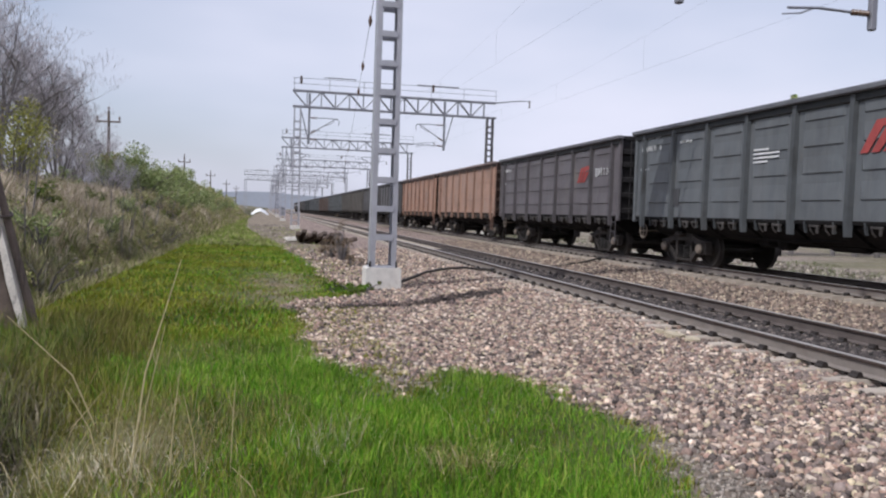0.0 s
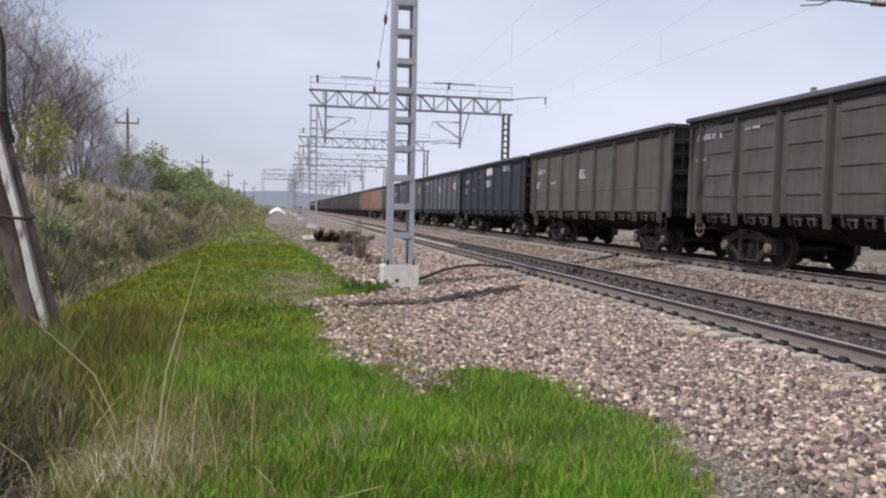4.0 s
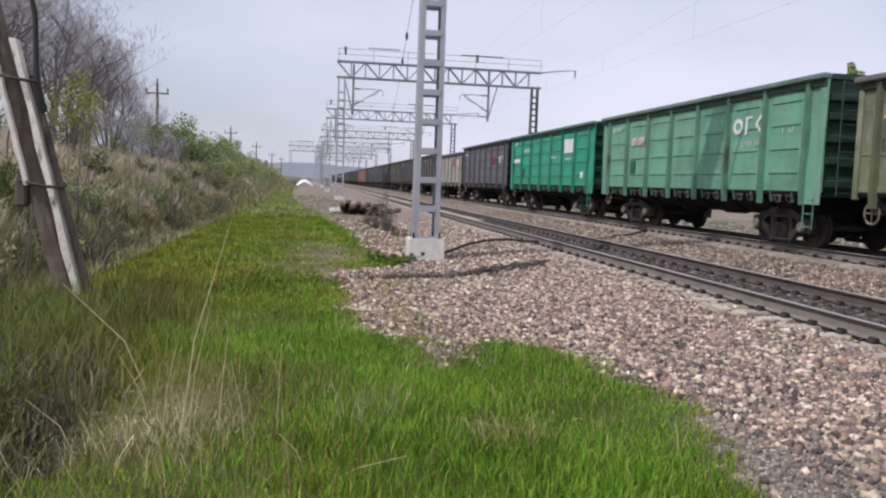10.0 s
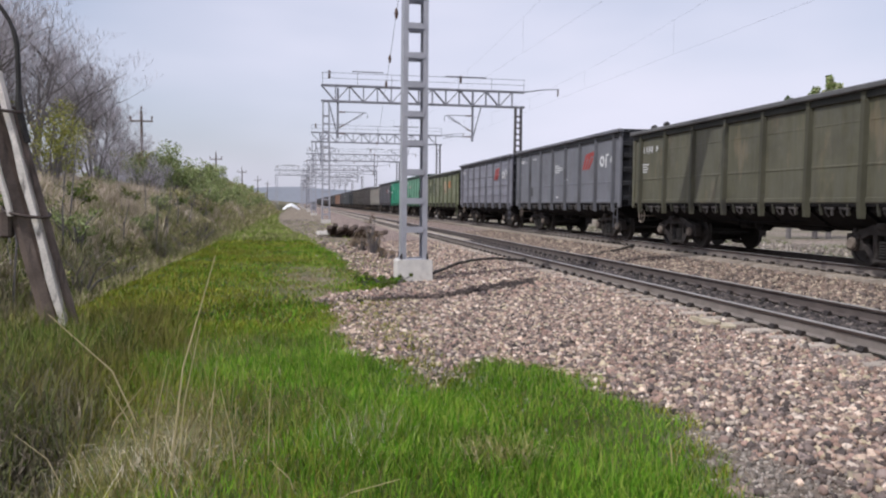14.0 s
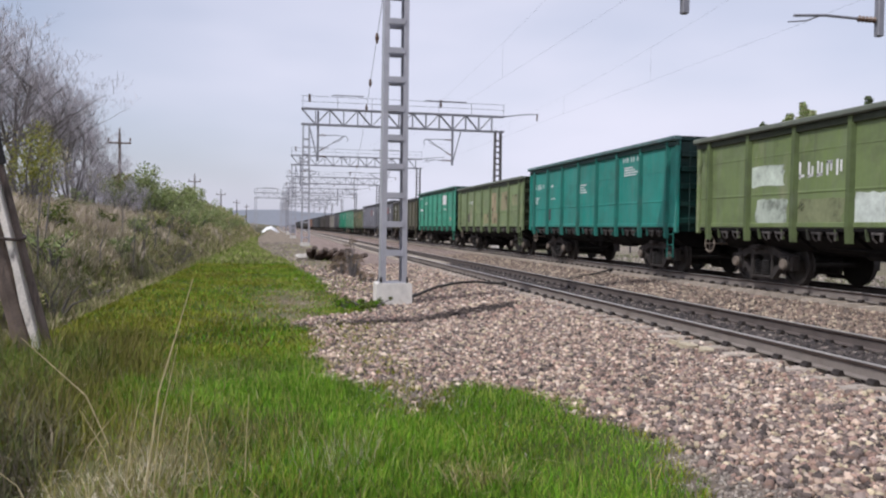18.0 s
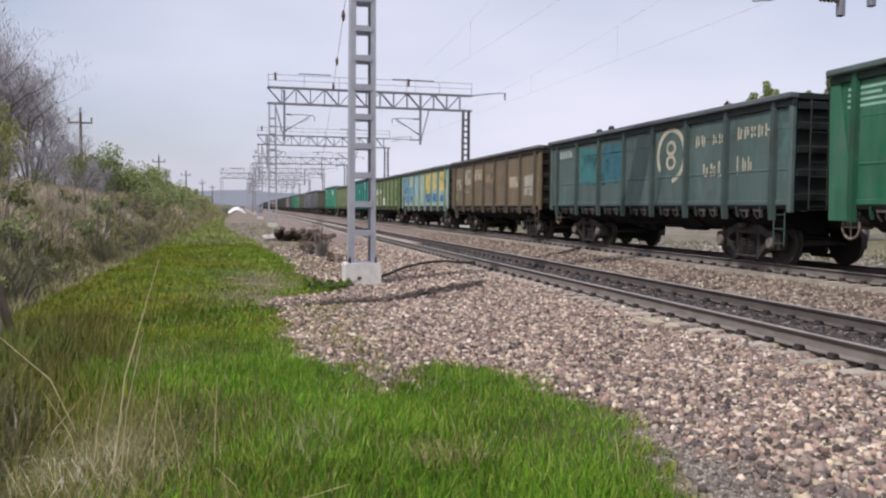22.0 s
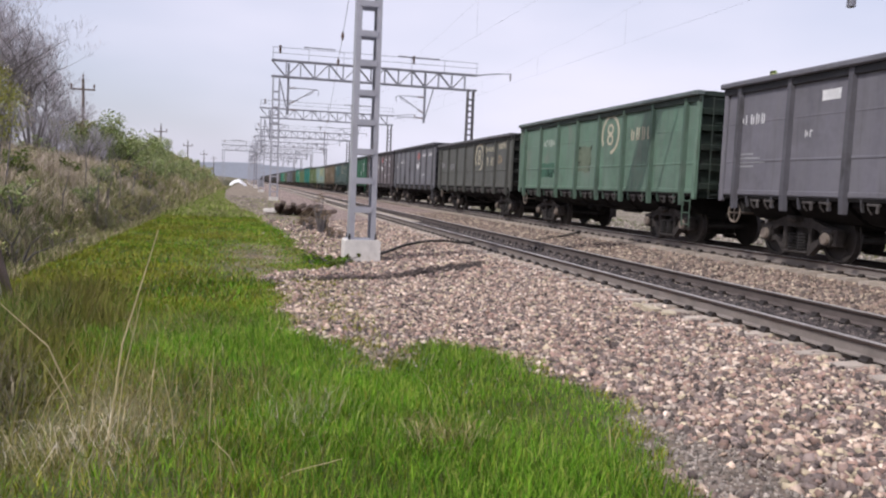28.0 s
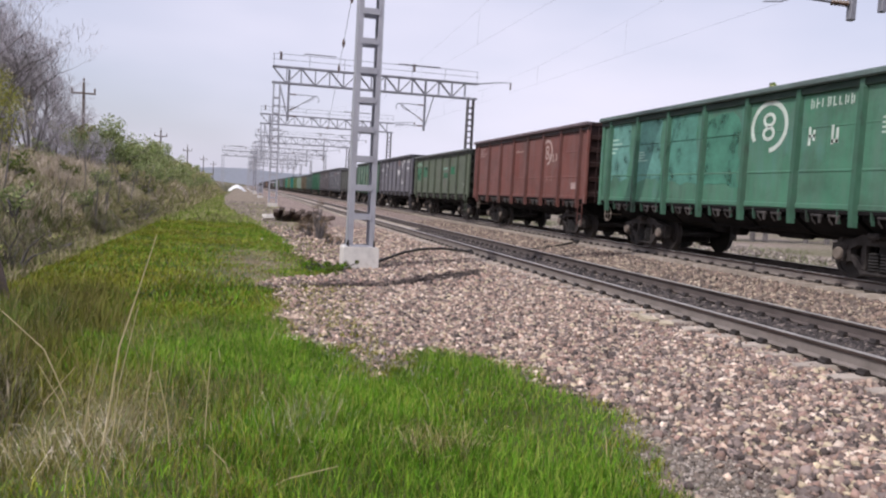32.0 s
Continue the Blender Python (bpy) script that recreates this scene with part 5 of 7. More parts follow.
    (21, "plain", (0.075, 0.125, 0.11), (0.10, 0.21, 0.20), 0.45, "dark green open wagon with faded teal areas and a ring logo", False, True, (("bars", 0.04, 0.7, 1.3, 0.3, (0.6, 0.65, 0.6)), ("ring", 0.583, 0.52, 1.3, 1.3, CREAM), ("bars", 0.72, 0.62, 1.2, 0.3, CREAM), ("bars", 0.85, 0.64, 1.2, 0.3, CREAM), ("bars", 0.72, 0.34, 1.25, 0.4, CREAM), ("bars", 0.85, 0.36, 0.6, 0.4, CREAM), ("patch", 0.19, 0.5, 1.3, 1.2, (0.05, 0.17, 0.17)), ("patch", 0.32, 0.5, 1.3, 1.2, (0.04, 0.13, 0.16)))),
    (22, "plain", (0.012, 0.135, 0.06), (0.02, 0.20, 0.10), 0.25, "green open wagon with white stencilling", True, False, (("rows", 0.03, 0.84, 1.3, 0.42, (0.3, 0.5, 0.38)), ("bars", 0.28, 0.76, 0.8, 0.08, (0.3, 0.5, 0.38)), ("ring", 0.767, 0.7, 0.46, 0.36, WHITE), ("bars", 0.848, 0.7, 1.06, 0.18), ("rows", 0.844, 0.56, 1.3, 0.4), ("bars", 0.72, 0.40, 0.8, 0.12), ("bars", 0.74, 0.32, 0.45, 0.1), ("bars", 0.735, 0.14, 0.55, 0.1))),
    (23, "plain", (0.115, 0.098, 0.105), (0.17, 0.15, 0.145), 0.3, "brown-purple open wagon with a red and white tick logo", False, False, NUM + (("bars", 0.17, 0.66, 1.1, 0.24, GREYM), ("cap", 0.593, 0.74, 0.98, 0.62, (0.36, 0.13, 0.12)), ("check", 0.583, 0.54, 1.14, 0.75, WHITE), ("ring", 0.70, 0.68, 0.36, 0.62, WHITE), ("bars", 0.746, 0.74, 1.05, 0.25), ("bars", 0.85, 0.76, 1.3, 0.25), ("bars", 0.79, 0.57, 0.6, 0.27), ("bars", 0.85, 0.57, 0.5, 0.3), ("rows", 0.72, 0.3, 0.65, 0.26), ("bars", 0.85, 0.29, 1.1, 0.08))),
    (24, "plain", (0.13, 0.13, 0.145), (0.14, 0.125, 0.12), 0.3, "grey open wagon with a red and white tick logo", False, False, (("bars", 0.175, 0.62, 1.3, 0.24), ("bars", 0.261, 0.38, 0.3, 0.16), ("rows", 0.03, 0.6, 0.9, 0.4), ("check", 0.583, 0.52, 1.1, 0.7, WHITE), ("cap", 0.593, 0.72, 0.95, 0.6, (0.36, 0.13, 0.12)), ("bars", 0.72, 0.74, 1.1, 0.25), ("bars", 0.85, 0.74, 1.2, 0.25), ("rows", 0.72, 0.3, 0.7, 0.26))),
    (25, "plain", (0.07, 0.072, 0.062), (0.12, 0.12, 0.10), 0.4, "dark olive-green open wagon with a ring logo", False, True, (("rows", 0.05, 0.5, 0.9, 0.3, GREYM), ("rows", 0.2, 0.45, 0.9, 0.3, GREYM), ("ring", 0.574, 0.55, 1.24, 1.2, CREAM), ("bars", 0.70, 0.68, 1.35, 0.32, CREAM), ("bars", 0.85, 0.72, 1.1, 0.32, CREAM), ("bars", 0.715, 0.46, 1.2, 0.42, CREAM), ("bars", 0.85, 0.48, 0.5, 0.42, (0.5, 0.36, 0.2)))),
    (26, "plain", (0.115, 0.20, 0.14), (0.17, 0.195, 0.155), 0.5, "faded pale green open wagon with worn patches", False, True, (("bars", 0.175, 0.66, 1.33, 0.28, (0.5, 0.55, 0.48)), ("patch", 0.17, 0.27, 1.4, 0.5, (0.05, 0.12, 0.08)), ("ring", 0.578, 0.68, 1.1, 1.1, CREAM), ("bars", 0.72, 0.65, 1.25, 0.4, CREAM), ("patch", 0.03, 0.62, 0.3, 0.3, (0.45, 0.5, 0.42)), ("patch", 0.4, 0.4, 1.5, 0.8, (0.13, 0.16, 0.11)))),
    (27, "plain", (0.135, 0.13, 0.15), (0.19, 0.175, 0.175), 0.25, "slate-grey open wagon with a pale tick logo", False, False, (("bars", 0.031, 0.66, 1.26, 0.26), ("rows", 0.05, 0.36, 0.9, 0.35, GREYM), ("patch", 0.244, 0.78, 0.5, 0.2, WHITE), ("bars", 0.2, 0.5, 0.4, 0.16), ("check", 0.583, 0.6, 1.15, 0.75, WHITE), ("cap", 0.593, 0.8, 0.9, 0.55, (0.2, 0.13, 0.12)), ("ring", 0.70, 0.74, 0.36, 0.6, WHITE), ("bars", 0.746, 0.84, 1.05, 0.28), ("bars", 0.85, 0.84, 1.3, 0.28), ("bars", 0.85, 0.64, 1.1, 0.28), ("rows", 0.71, 0.32, 0.9, 0.3), ("patch", 0.915, 0.2, 0.42, 0.24, WHITE))),
    (28, "plain", (0.075, 0.095, 0.06), (0.14, 0.12, 0.095), 0.45, "dark green and brown worn open wagon", False, True, (("bars", 0.05, 0.7, 1.3, 0.3, (0.35, 0.55, 0.42)), ("patch", 0.04, 0.45, 1.3, 0.8, (0.05, 0.16, 0.09)), ("patch", 0.18, 0.5, 1.4, 0.6, (0.05, 0.15, 0.085)), ("patch", 0.59, 0.4, 0.9, 0.28, (0.05, 0.16, 0.09)), ("bars", 0.58, 0.55, 1.1, 0.16, (0.3, 0.5, 0.4)), ("patch", 0.71, 0.5, 0.8, 0.4, (0.03, 0.16, 0.08)), ("patch", 0.92, 0.18, 0.4, 0.25, WHITE))),
    (29, "plain", (0.155, 0.05, 0.038), (0.19, 0.10, 0.075), 0.35, "red-brown open wagon with a ring logo", False, False, (("rows", 0.04, 0.84, 1.2, 0.4, (0.4, 0.28, 0.25)), ("bars", 0.45, 0.72, 0.9, 0.12, (0.45, 0.32, 0.28)), ("ring", 0.685, 0.66, 0.9, 0.85, (0.5, 0.38, 0.34)), ("bars", 0.733, 0.58, 0.95, 0.36, (0.5, 0.38, 0.34)), ("bars", 0.72, 0.28, 0.6, 0.22, (0.35, 0.2, 0.17)), ("patch", 0.9, 0.18, 0.5, 0.22, (0.45, 0.33, 0.3)))),
    (30, "plain", (0.055, 0.165, 0.10), (0.10, 0.24, 0.19), 0.5, "green two-tone open wagon with a ring logo", False, False, (("rows", 0.03, 0.72, 1.0, 0.5, (0.4, 0.6, 0.5)), ("rows", 0.17, 0.55, 0.9, 0.3, (0.4, 0.6, 0.5)), ("ring", 0.578, 0.68, 1.11, 1.0, (0.6, 0.68, 0.6)), ("bars", 0.715, 0.82, 1.2, 0.22, (0.5, 0.6, 0.52)), ("bars", 0.712, 0.57, 1.25, 0.38, (0.6, 0.68, 0.6)), ("rows", 0.86, 0.66, 0.9, 0.34, (0.5, 0.6, 0.52)), ("patch", 0.03, 0.6, 1.4, 1.7, (0.13, 0.30, 0.25)), ("patch", 0.165, 0.58, 1.45, 1.75, (0.12, 0.29, 0.24)), ("patch", 0.3, 0.55, 1.45, 1.7, (0.09, 0.25, 0.19)), ("patch", 0.43, 0.5, 1.45, 1.6, (0.07, 0.22, 0.15)))),
    (31, "plain", GREY, DUST, 0.3, "slate-grey open freight wagon with white stencilling", False, False, STD),
]
# brightness factors on the paint colour of single wagons
PAINT_GAIN = {12: 1.2, 13: 1.25, 18: 1.1, 20: 1.1, 21: 0.95, 23: 1.2, 24: 1.25, 25: 1.3, 26: 1.05, 27: 1.2, 28: 1.5, 29: 1.25, 30: 1.35}
for spec in WAGON_LIST:
    i, kind, color = spec[:3]
    build_wagon(i, kind, tuple(c * PAINT_GAIN.get(i, 1.0) for c in color), *spec[3:])
FAR_TONES = [(GREY, DUST, 0.25), (DARKGREY, DUST, 0.2), ((0.10, 0.095, 0.10), DUST, 0.3), (BROWNGREY, SOOT, 0.3), (GREY, DUST, 0.3), ((0.13, 0.085, 0.07), DUST, 0.4)]
FAR_NAMES = ["slate-grey", "dark grey", "purple-grey", "brown-grey", "dusty grey", "dull brown"]
for i in range(-3, -24, -1):
    k = (-i * 7) % 13 % 6
    build_wagon(i, "plain" if i % 3 else "pressed", *FAR_TONES[k], FAR_NAMES[k] + " open freight wagon far along the train", marks=(), far=True)


# ---- mast surroundings, poles, cables ----
def pt(x, y, up=0.0):
    return (x, y, float(ground_z(x, y)) + up)


def earth_cable(points, r, label):
    c = thing("earth_cable", label, "cable")
    part("cable", Geo().tube([pt(x, y, z) for x, y, z in points], r, 7), M_CABLE, c)
    part("clamp", Geo().box(pt(points[-1][0], points[-1][1], points[-1][2]), (0.1, 0.16, 0.12), 0.02), M_IRON, c)


def curve(points, n=8):
    """A smooth line through points."""
    out = []
    p = [points[0]] + list(points) + [points[-1]]
    for i in range(1, len(p) - 2):
        for k in range(n):
            t = k / n
            out.append(tuple(0.5 * (2 * b + (c - a) * t + (2 * a - 5 * b + 4 * c - d) * t * t + (3 * b - a - 3 * c + d) * t ** 3) for a, b, c, d in zip(p[i - 1], p[i], p[i + 1], p[i + 2])))
    return out + [tuple(points[-1])]


earth_cable(curve([(2.75, 17.1, 0.12), (3.2, 18.0, 0.13), (3.9, 19.4, 0.16), (4.7, 20.6, 0.15), (5.5, 20.9, 0.14), (6.02, 20.9, 0.12)]), 0.035, "black earth cable from mast footing to the rail")
earth_cable(curve([(7.75, 22.6, 0.08), (8.6, 23.2, 0.05), (9.6, 24.0, 0.05), (10.9, 24.9, 0.12)]), 0.03, "black cable lying between the two tracks")


def utility_pole(x, y, h, label):
    p = thing("utility_pole", label, "utility pole", "poles on the bank", at=pt(x, y, -0.3))
    part("pole", Geo().tube([(0, 0, 0), (0.03, 0, h * 0.5), (0, 0, h)], [0.16, 0.13, 0.1], 8), M_WOOD, p)
    arm = part("crossarm", Geo().box((0, -0.1, h - 0.9), (1.9, 0.12, 0.14), 0.02), M_WOOD, p)
    for s in (-1, 1):
        part("insulator", Geo().tube([(s * 0.87, -0.1, h - 0.83), (s * 0.87, -0.1, h - 0.6), (s * 0.87, -0.1, h - 0.45)], [0.03, 0.08, 0.05], 7), M_INSUL, arm)
    part("insulator", Geo().tube([(0, 0, h), (0, 0, h + 0.22), (0, 0, h + 0.35)], [0.03, 0.08, 0.05], 7), M_INSUL, p)
    return p


for i, (x, y) in enumerate([(-13.3, 71), (-13.2, 130), (-12.6, 178), (-12.3, 236), (-12, 296)]):
    utility_pole(x, y, 6.9, "weathered wooden utility pole with a crossarm on the bank")
# the leaning pole between two concrete stubs, bound with wire
FOOT = Vector((-2.90, 10.4, -0.35))
LEAN = (Vector((-3.68, 10.45, 2.95)) - FOOT).normalized()
old = thing("leaning_pole", "leaning dark timber pole bound to pale concrete stubs", "utility pole")
# its head, out of view, is upright and thickened to widen the shadow
part("timber_pole", Geo().tube([FOOT + LEAN * 0.2 + Vector((-0.04, 0.05, 0)), FOOT + LEAN * 4.2 + Vector((-0.12, 0.05, 0)), FOOT + LEAN * 5.2 + Vector((-0.05, 0.05, 0.1)), FOOT + LEAN * 6.2 + Vector((0.1, 0.05, 0.2)), Vector((-3.95, 10.6, 11.4))], [0.14, 0.13, 0.14, 0.16, 0.16], 9), M_WOOD, old)
for dx, dy, ln in ((0.10, -0.02, 3.5), (-0.14, -0.10, 3.45)):
    g = Geo()
    a, b = FOOT + Vector((dx, dy, 0)), FOOT + LEAN * ln + Vector((dx, dy, 0))
    if dx < 0:
        a = FOOT + LEAN * 1.7 + Vector((dx, dy, 0))
    vs = []
    for k in range(9):
        c = a.lerp(b, k / 8)
        wob = 0.008 * math.sin(k * 2.3)
        s_ = 0.042 - 0.008 * k / 8 + 0.006 * math.sin(k * 4.1) if dx > 0 else 0.026
        vs += [c + Vector((-s_ + wob, -0.08, 0)), c + Vector((s_ + wob, -0.08, 0)), c + Vector((s_ * 0.8, 0.09, 0)), c + Vector((-s_ * 0.8, 0.09, 0))]
    fs = [(k * 4 + j, k * 4 + (j + 1) % 4, k * 4 + 4 + (j + 1) % 4, k * 4 + 4 + j) for k in range(8) for j in range(4)] + [(0, 1, 2, 3), (35, 34, 33, 32)]
    part("concrete_stub", g.add(vs, fs), M_STUB, old, "pale cracked concrete stub")
part("timber_brace", Geo().tube([FOOT + Vector((0.19, 0.02, 0.1)), FOOT + LEAN * 3.0 + Vector((0.18, 0.02, 0))], [0.055, 0.04], 7), M_WOOD, old, "dark rotten timber beside the stub")
for d in (1.75, 3.05):
    c = FOOT + LEAN * d
    loop = [c + Vector((0.27 * math.cos(a), 0.19 * math.sin(a), 0.04 * math.sin(a) - 0.05 * math.cos(a))) for a in [k * math.pi / 8 for k in range(17)]]
    part("wire_band", Geo().tube(loop, 0.022, 6, False), M_RAIL, old, "rusty twisted wire band")
part("stub_block", Geo().box(FOOT + LEAN * 1.6 + Vector((-0.25, -0.02, 0)), (0.14, 0.16, 0.34), 0.03), M_WOOD, old)
part("bent_rod", Geo().tube(curve([(-3.27, 10.42, 2.2), (-3.36, 10.44, 2.6), (-3.37, 10.45, 2.95), (-3.385, 10.45, 3.4), (-3.47, 10.45, 3.68), (-3.62, 10.45, 3.88), (-3.80, 10.45, 4.02)], 5), [0.042] * 8 + [0.032] * 10 + [0.026] * 13, 7), M_IRON, old, "dark bent rod at the pole head")
# unseen crossarm, added to broaden the pole's shadow on the ballast
part("crossarm", Geo().box(Vector((-3.95, 10.45, 10.2)), (0.14, 2.0, 0.16), 0.02), M_WOOD, old)


# ---- overhead wires ----
def overhead(x, z_contact, label):
    w = thing("overhead_wire", label, "overhead wire")
    spans = [-30, 17.0, 66, 110, 157, 204, 250]
    cat, con = [], []
    drops = Geo()
    for a, b in zip(spans, spans[1:]):
        for k in range(12):
            t = k / 12
            y = a + (b - a) * t
            sag = 4 * t * (1 - t)
            off = 0.3 * (1 if spans.index(a) % 2 else -1) * (1 - 2 * t)
            cat.append((x + off, y, z_contact + 1.75 - 1.1 * sag))
            con.append((x + off, y, z_contact))
            if k in (2, 4, 6, 8, 10):
                drops.tube([cat[-1], con[-1]], 0.0025, 4)
    part("contact_wire", Geo().tube(con, 0.0022, 4), M_WIRE, w)
    part("messenger_wire", Geo().tube(cat, 0.0022, 4), M_WIRE, w)
    ob = part("droppers", drops, M_WIRE, w)
    tagged(ob, kind="stuff")


overhead(NEAR_X, 6.45, "dark contact and messenger wires over the near track")
overhead(FAR_X, 6.62, "dark contact and messenger wires over the far track")
feeder = thing("feeder_wire", "slanting feeder wire with clamps beside the mast", "overhead wire")
fa, fb = Vector((2.65, 17.0, 10.4)), Vector((14.1, 157, 10.0))
feed = lambda k: fa.lerp(fb, k) - Vector((0, 0, 1.0 * 4 * k * (1 - k)))
part("wire", Geo().tube([feed(k / 24) for k in range(25)], 0.013, 5), M_WIRE, feeder)
for k in (0.13, 0.2, 0.26, 0.6, 0.8):
    c = feed(k)
    part("clamp", Geo().tube([c + Vector((0, 0, 0.22)), c, c - Vector((0, 0, 0.25))], [0.04, 0.10, 0.04], 7), M_INSUL, feeder)

# ---- old sleepers, bags and the white heap by the line ----
r_ = random.Random(4)
for i in range(11):
    x, y = 1.45 + 0.2 * i + r_.uniform(-0.08, 0.08), 40.0 - 0.25 * i + r_.uniform(-0.5, 0.5)
    s_ = thing("old_timber_sleeper", "old dark timber sleeper thrown on a heap", "timber", "heap of old sleepers", at=pt(x, y, 0.36 - 0.02 * i), rot=(r_.uniform(-14, 14), 11 + r_.uniform(-5, 5), 100 + r_.uniform(-14, 14)))
    part("timber", Geo().box((0, 0, 0), (2.4, 0.24, 0.19), 0.03), M_WOOD, s_)
M_SACK = mat("dusty_pale_sack", (0.5, 0.47, 0.43), 0.9, tone=0.2, scale=4)
for i in range(6):
    x, y = 1.2 + r_.uniform(-0.3, 0.3), 40.2 + r_.uniform(-1.3, 1.6)
    b_ = thing("white_bag", "pale filled bag beside the old sleepers", "bag", "bags by the sleepers", at=pt(x, y, 0.1), rot=(0, r_.uniform(-8, 8), r_.uniform(0, 180)))
    part("sack", Geo().box((0, 0, 0.02), (0.55, 0.4, 0.22), 0.09), M_SACK, b_)
heap = thing("white_heap", "low white heap beside the railway line", "heap", at=pt(-2.35, 200))
hs, hf = [], []
for a in range(9):
    for b in range(17):
        u, v = -1 + a / 4, -1 + b / 8
        hgt = max(0.0, 1.0 - (abs(u) ** 1.5 * 0.5 + abs(v) ** 1.8)) * 1.6
        hs.append((v * 2.3, u * 2.5, hgt + 0.06 * math.sin(a * 3.1 + b * 1.7) * (hgt > 0) - 0.05))
hf = [(a * 17 + b, a * 17 + b + 1, a * 17 + b + 18, a * 17 + b + 17) for a in range(8) for b in range(16)]
part("cover", Geo().add(hs, hf), M_WHITE, heap)
for i, (x, y, h) in enumerate([(27.95, 60.0, 8.3), (29.0, 60.0, 8.6)]):
    lamp_ = thing("yard_post", "slim dark steel post with a round head behind the train", "post", "posts behind the train", at=pt(x, y, -0.2))
    part("pole", Geo().tube([(0, 0, 0), (0, 0, h)], [0.09, 0.06], 8), M_DARKSTEEL, lamp_)
    part("head", Geo().tube([(0, -0.22, h), (0, -0.12, h + 0.02), (0, 0.1, h + 0.02), (0, 0.16, h)], [0.10, 0.24, 0.24, 0.12], 12), M_IRON, lamp_, "round dark head")
kiosk = thing("trackside_cabinet", "dark trackside relay cabinet far along the line", "cabinet", at=pt(2.9, 190))
part("body", Geo().box((0, 0, 0.9), (1.2, 1.0, 1.8), 0.05), M_STEEL, kiosk)
part("roof", Geo().box((0, 0, 1.85), (1.4, 1.2, 0.12), 0.03), M_IRON, kiosk)
M_SLAB = mat("pale_yellow_stone", (0.50, 0.43, 0.31), 0.9, scale=8, tone=0.3, fine=40, bump=0.3, stain=(0.3, 0.24, 0.18), stain_amount=0.4)
for x, y, w_, l_, a in ((5.40, 9.75, 0.26, 0.30, 12), (5.48, 9.42, 0.20, 0.24, -25), (5.36, 10.05, 0.16, 0.18, 40)):
    slab = thing("pale_stone", "flat pale yellowish stone beside the sleepers", "stone", "pale stones by the track", at=pt(x, y, 0.02), rot=(4, 3, a))
    part("slab", Geo().prism([(-w_ / 2, -l_ * 0.35), (-w_ * 0.1, -l_ / 2), (w_ * 0.45, -l_ * 0.3), (w_ / 2, l_ * 0.25), (w_ * 0.1, l_ / 2), (-w_ * 0.42, l_ * 0.3)], 0.0, 0.065, "z"), M_SLAB, slab)


# ---- trees and bushes ----
def tree(x, y, h, seed, label="bare grey-brown tree with fine twigs on the bank"):
    """A leafless tree: trunk, limbs, and fine twigs in one mesh."""
    r = random.Random(seed)
    t = thing("bare_tree", label, "tree", "bare trees on the bank", at=pt(x, y, -0.2))
    trunk, limbs = Geo(), Geo()
    tw_v, tw_f = [], []

    def grow(p, d, ln, rad, depth):
        n = 3 if depth < 4 else 2
        pts, rs = [p], [rad]
        for k in range(n):
            d = (d + Vector((r.uniform(-1, 1), r.uniform(-1, 1), r.uniform(-0.4, 0.8))) * (0.1 if depth == 0 else 0.2)).normalized()
            p = p + d * ln / n
            pts.append(p)
            rs.append(rad * (1 - 0.6 * (k + 1) / n))
        if depth == 0:
            trunk.tube(pts, rs, 7)
        elif depth <= 2:
            limbs.tube(pts, rs, 4 if depth > 1 else 5, False)
        else:
            for a, b, ra in zip(pts, pts[1:], rs):
                s = Vector((-(b - a).y, (b - a).x, 0.0)).normalized() * max(ra, 0.0055)
                o = len(tw_v)
                tw_v.extend([tuple(a - s), tuple(a + s), tuple(b + s * 0.7), tuple(b - s * 0.7)])
                tw_f.append((o, o + 1, o + 2, o + 3))
        if depth < 5:
            for k in range((10, 5, 4, 4, 3)[depth]):
                f = r.uniform(0.3, 1.0) if depth == 0 else r.uniform(0.25, 1.0)
                i = min(int(f * n), n - 1)
                q = pts[i].lerp(pts[i + 1], f * n - i)
                ang = r.uniform(0, 6.283)
                side = Vector((math.cos(ang), math.sin(ang), r.uniform(-0.1, 0.6)))
                nd = (d * 0.65 + side * (1.0 if depth == 0 else 0.8) + Vector((0, 0, 0.1))).normalized()
                grow(q, nd, ln * ((0.68 - 0.3 * f) * r.uniform(0.8, 1.15) if depth == 0 else r.uniform(0.45, 0.7)), rs[i] * 0.5, depth + 1)

    grow(Vector((0, 0, 0)), Vector((r.uniform(-0.1, 0.1), r.uniform(-0.1, 0.1), 1)), h * 0.62, h * 0.013 + 0.02, 0)
    part("trunk", trunk, M_BARK, t)
    part("limb_work", limbs, M_BARK, t)
    ob = part("twig_work", cloud("twig_work", tw_v, tw_f, M_TWIG), None, t)
    tagged(ob, kind="stuff")
    return t


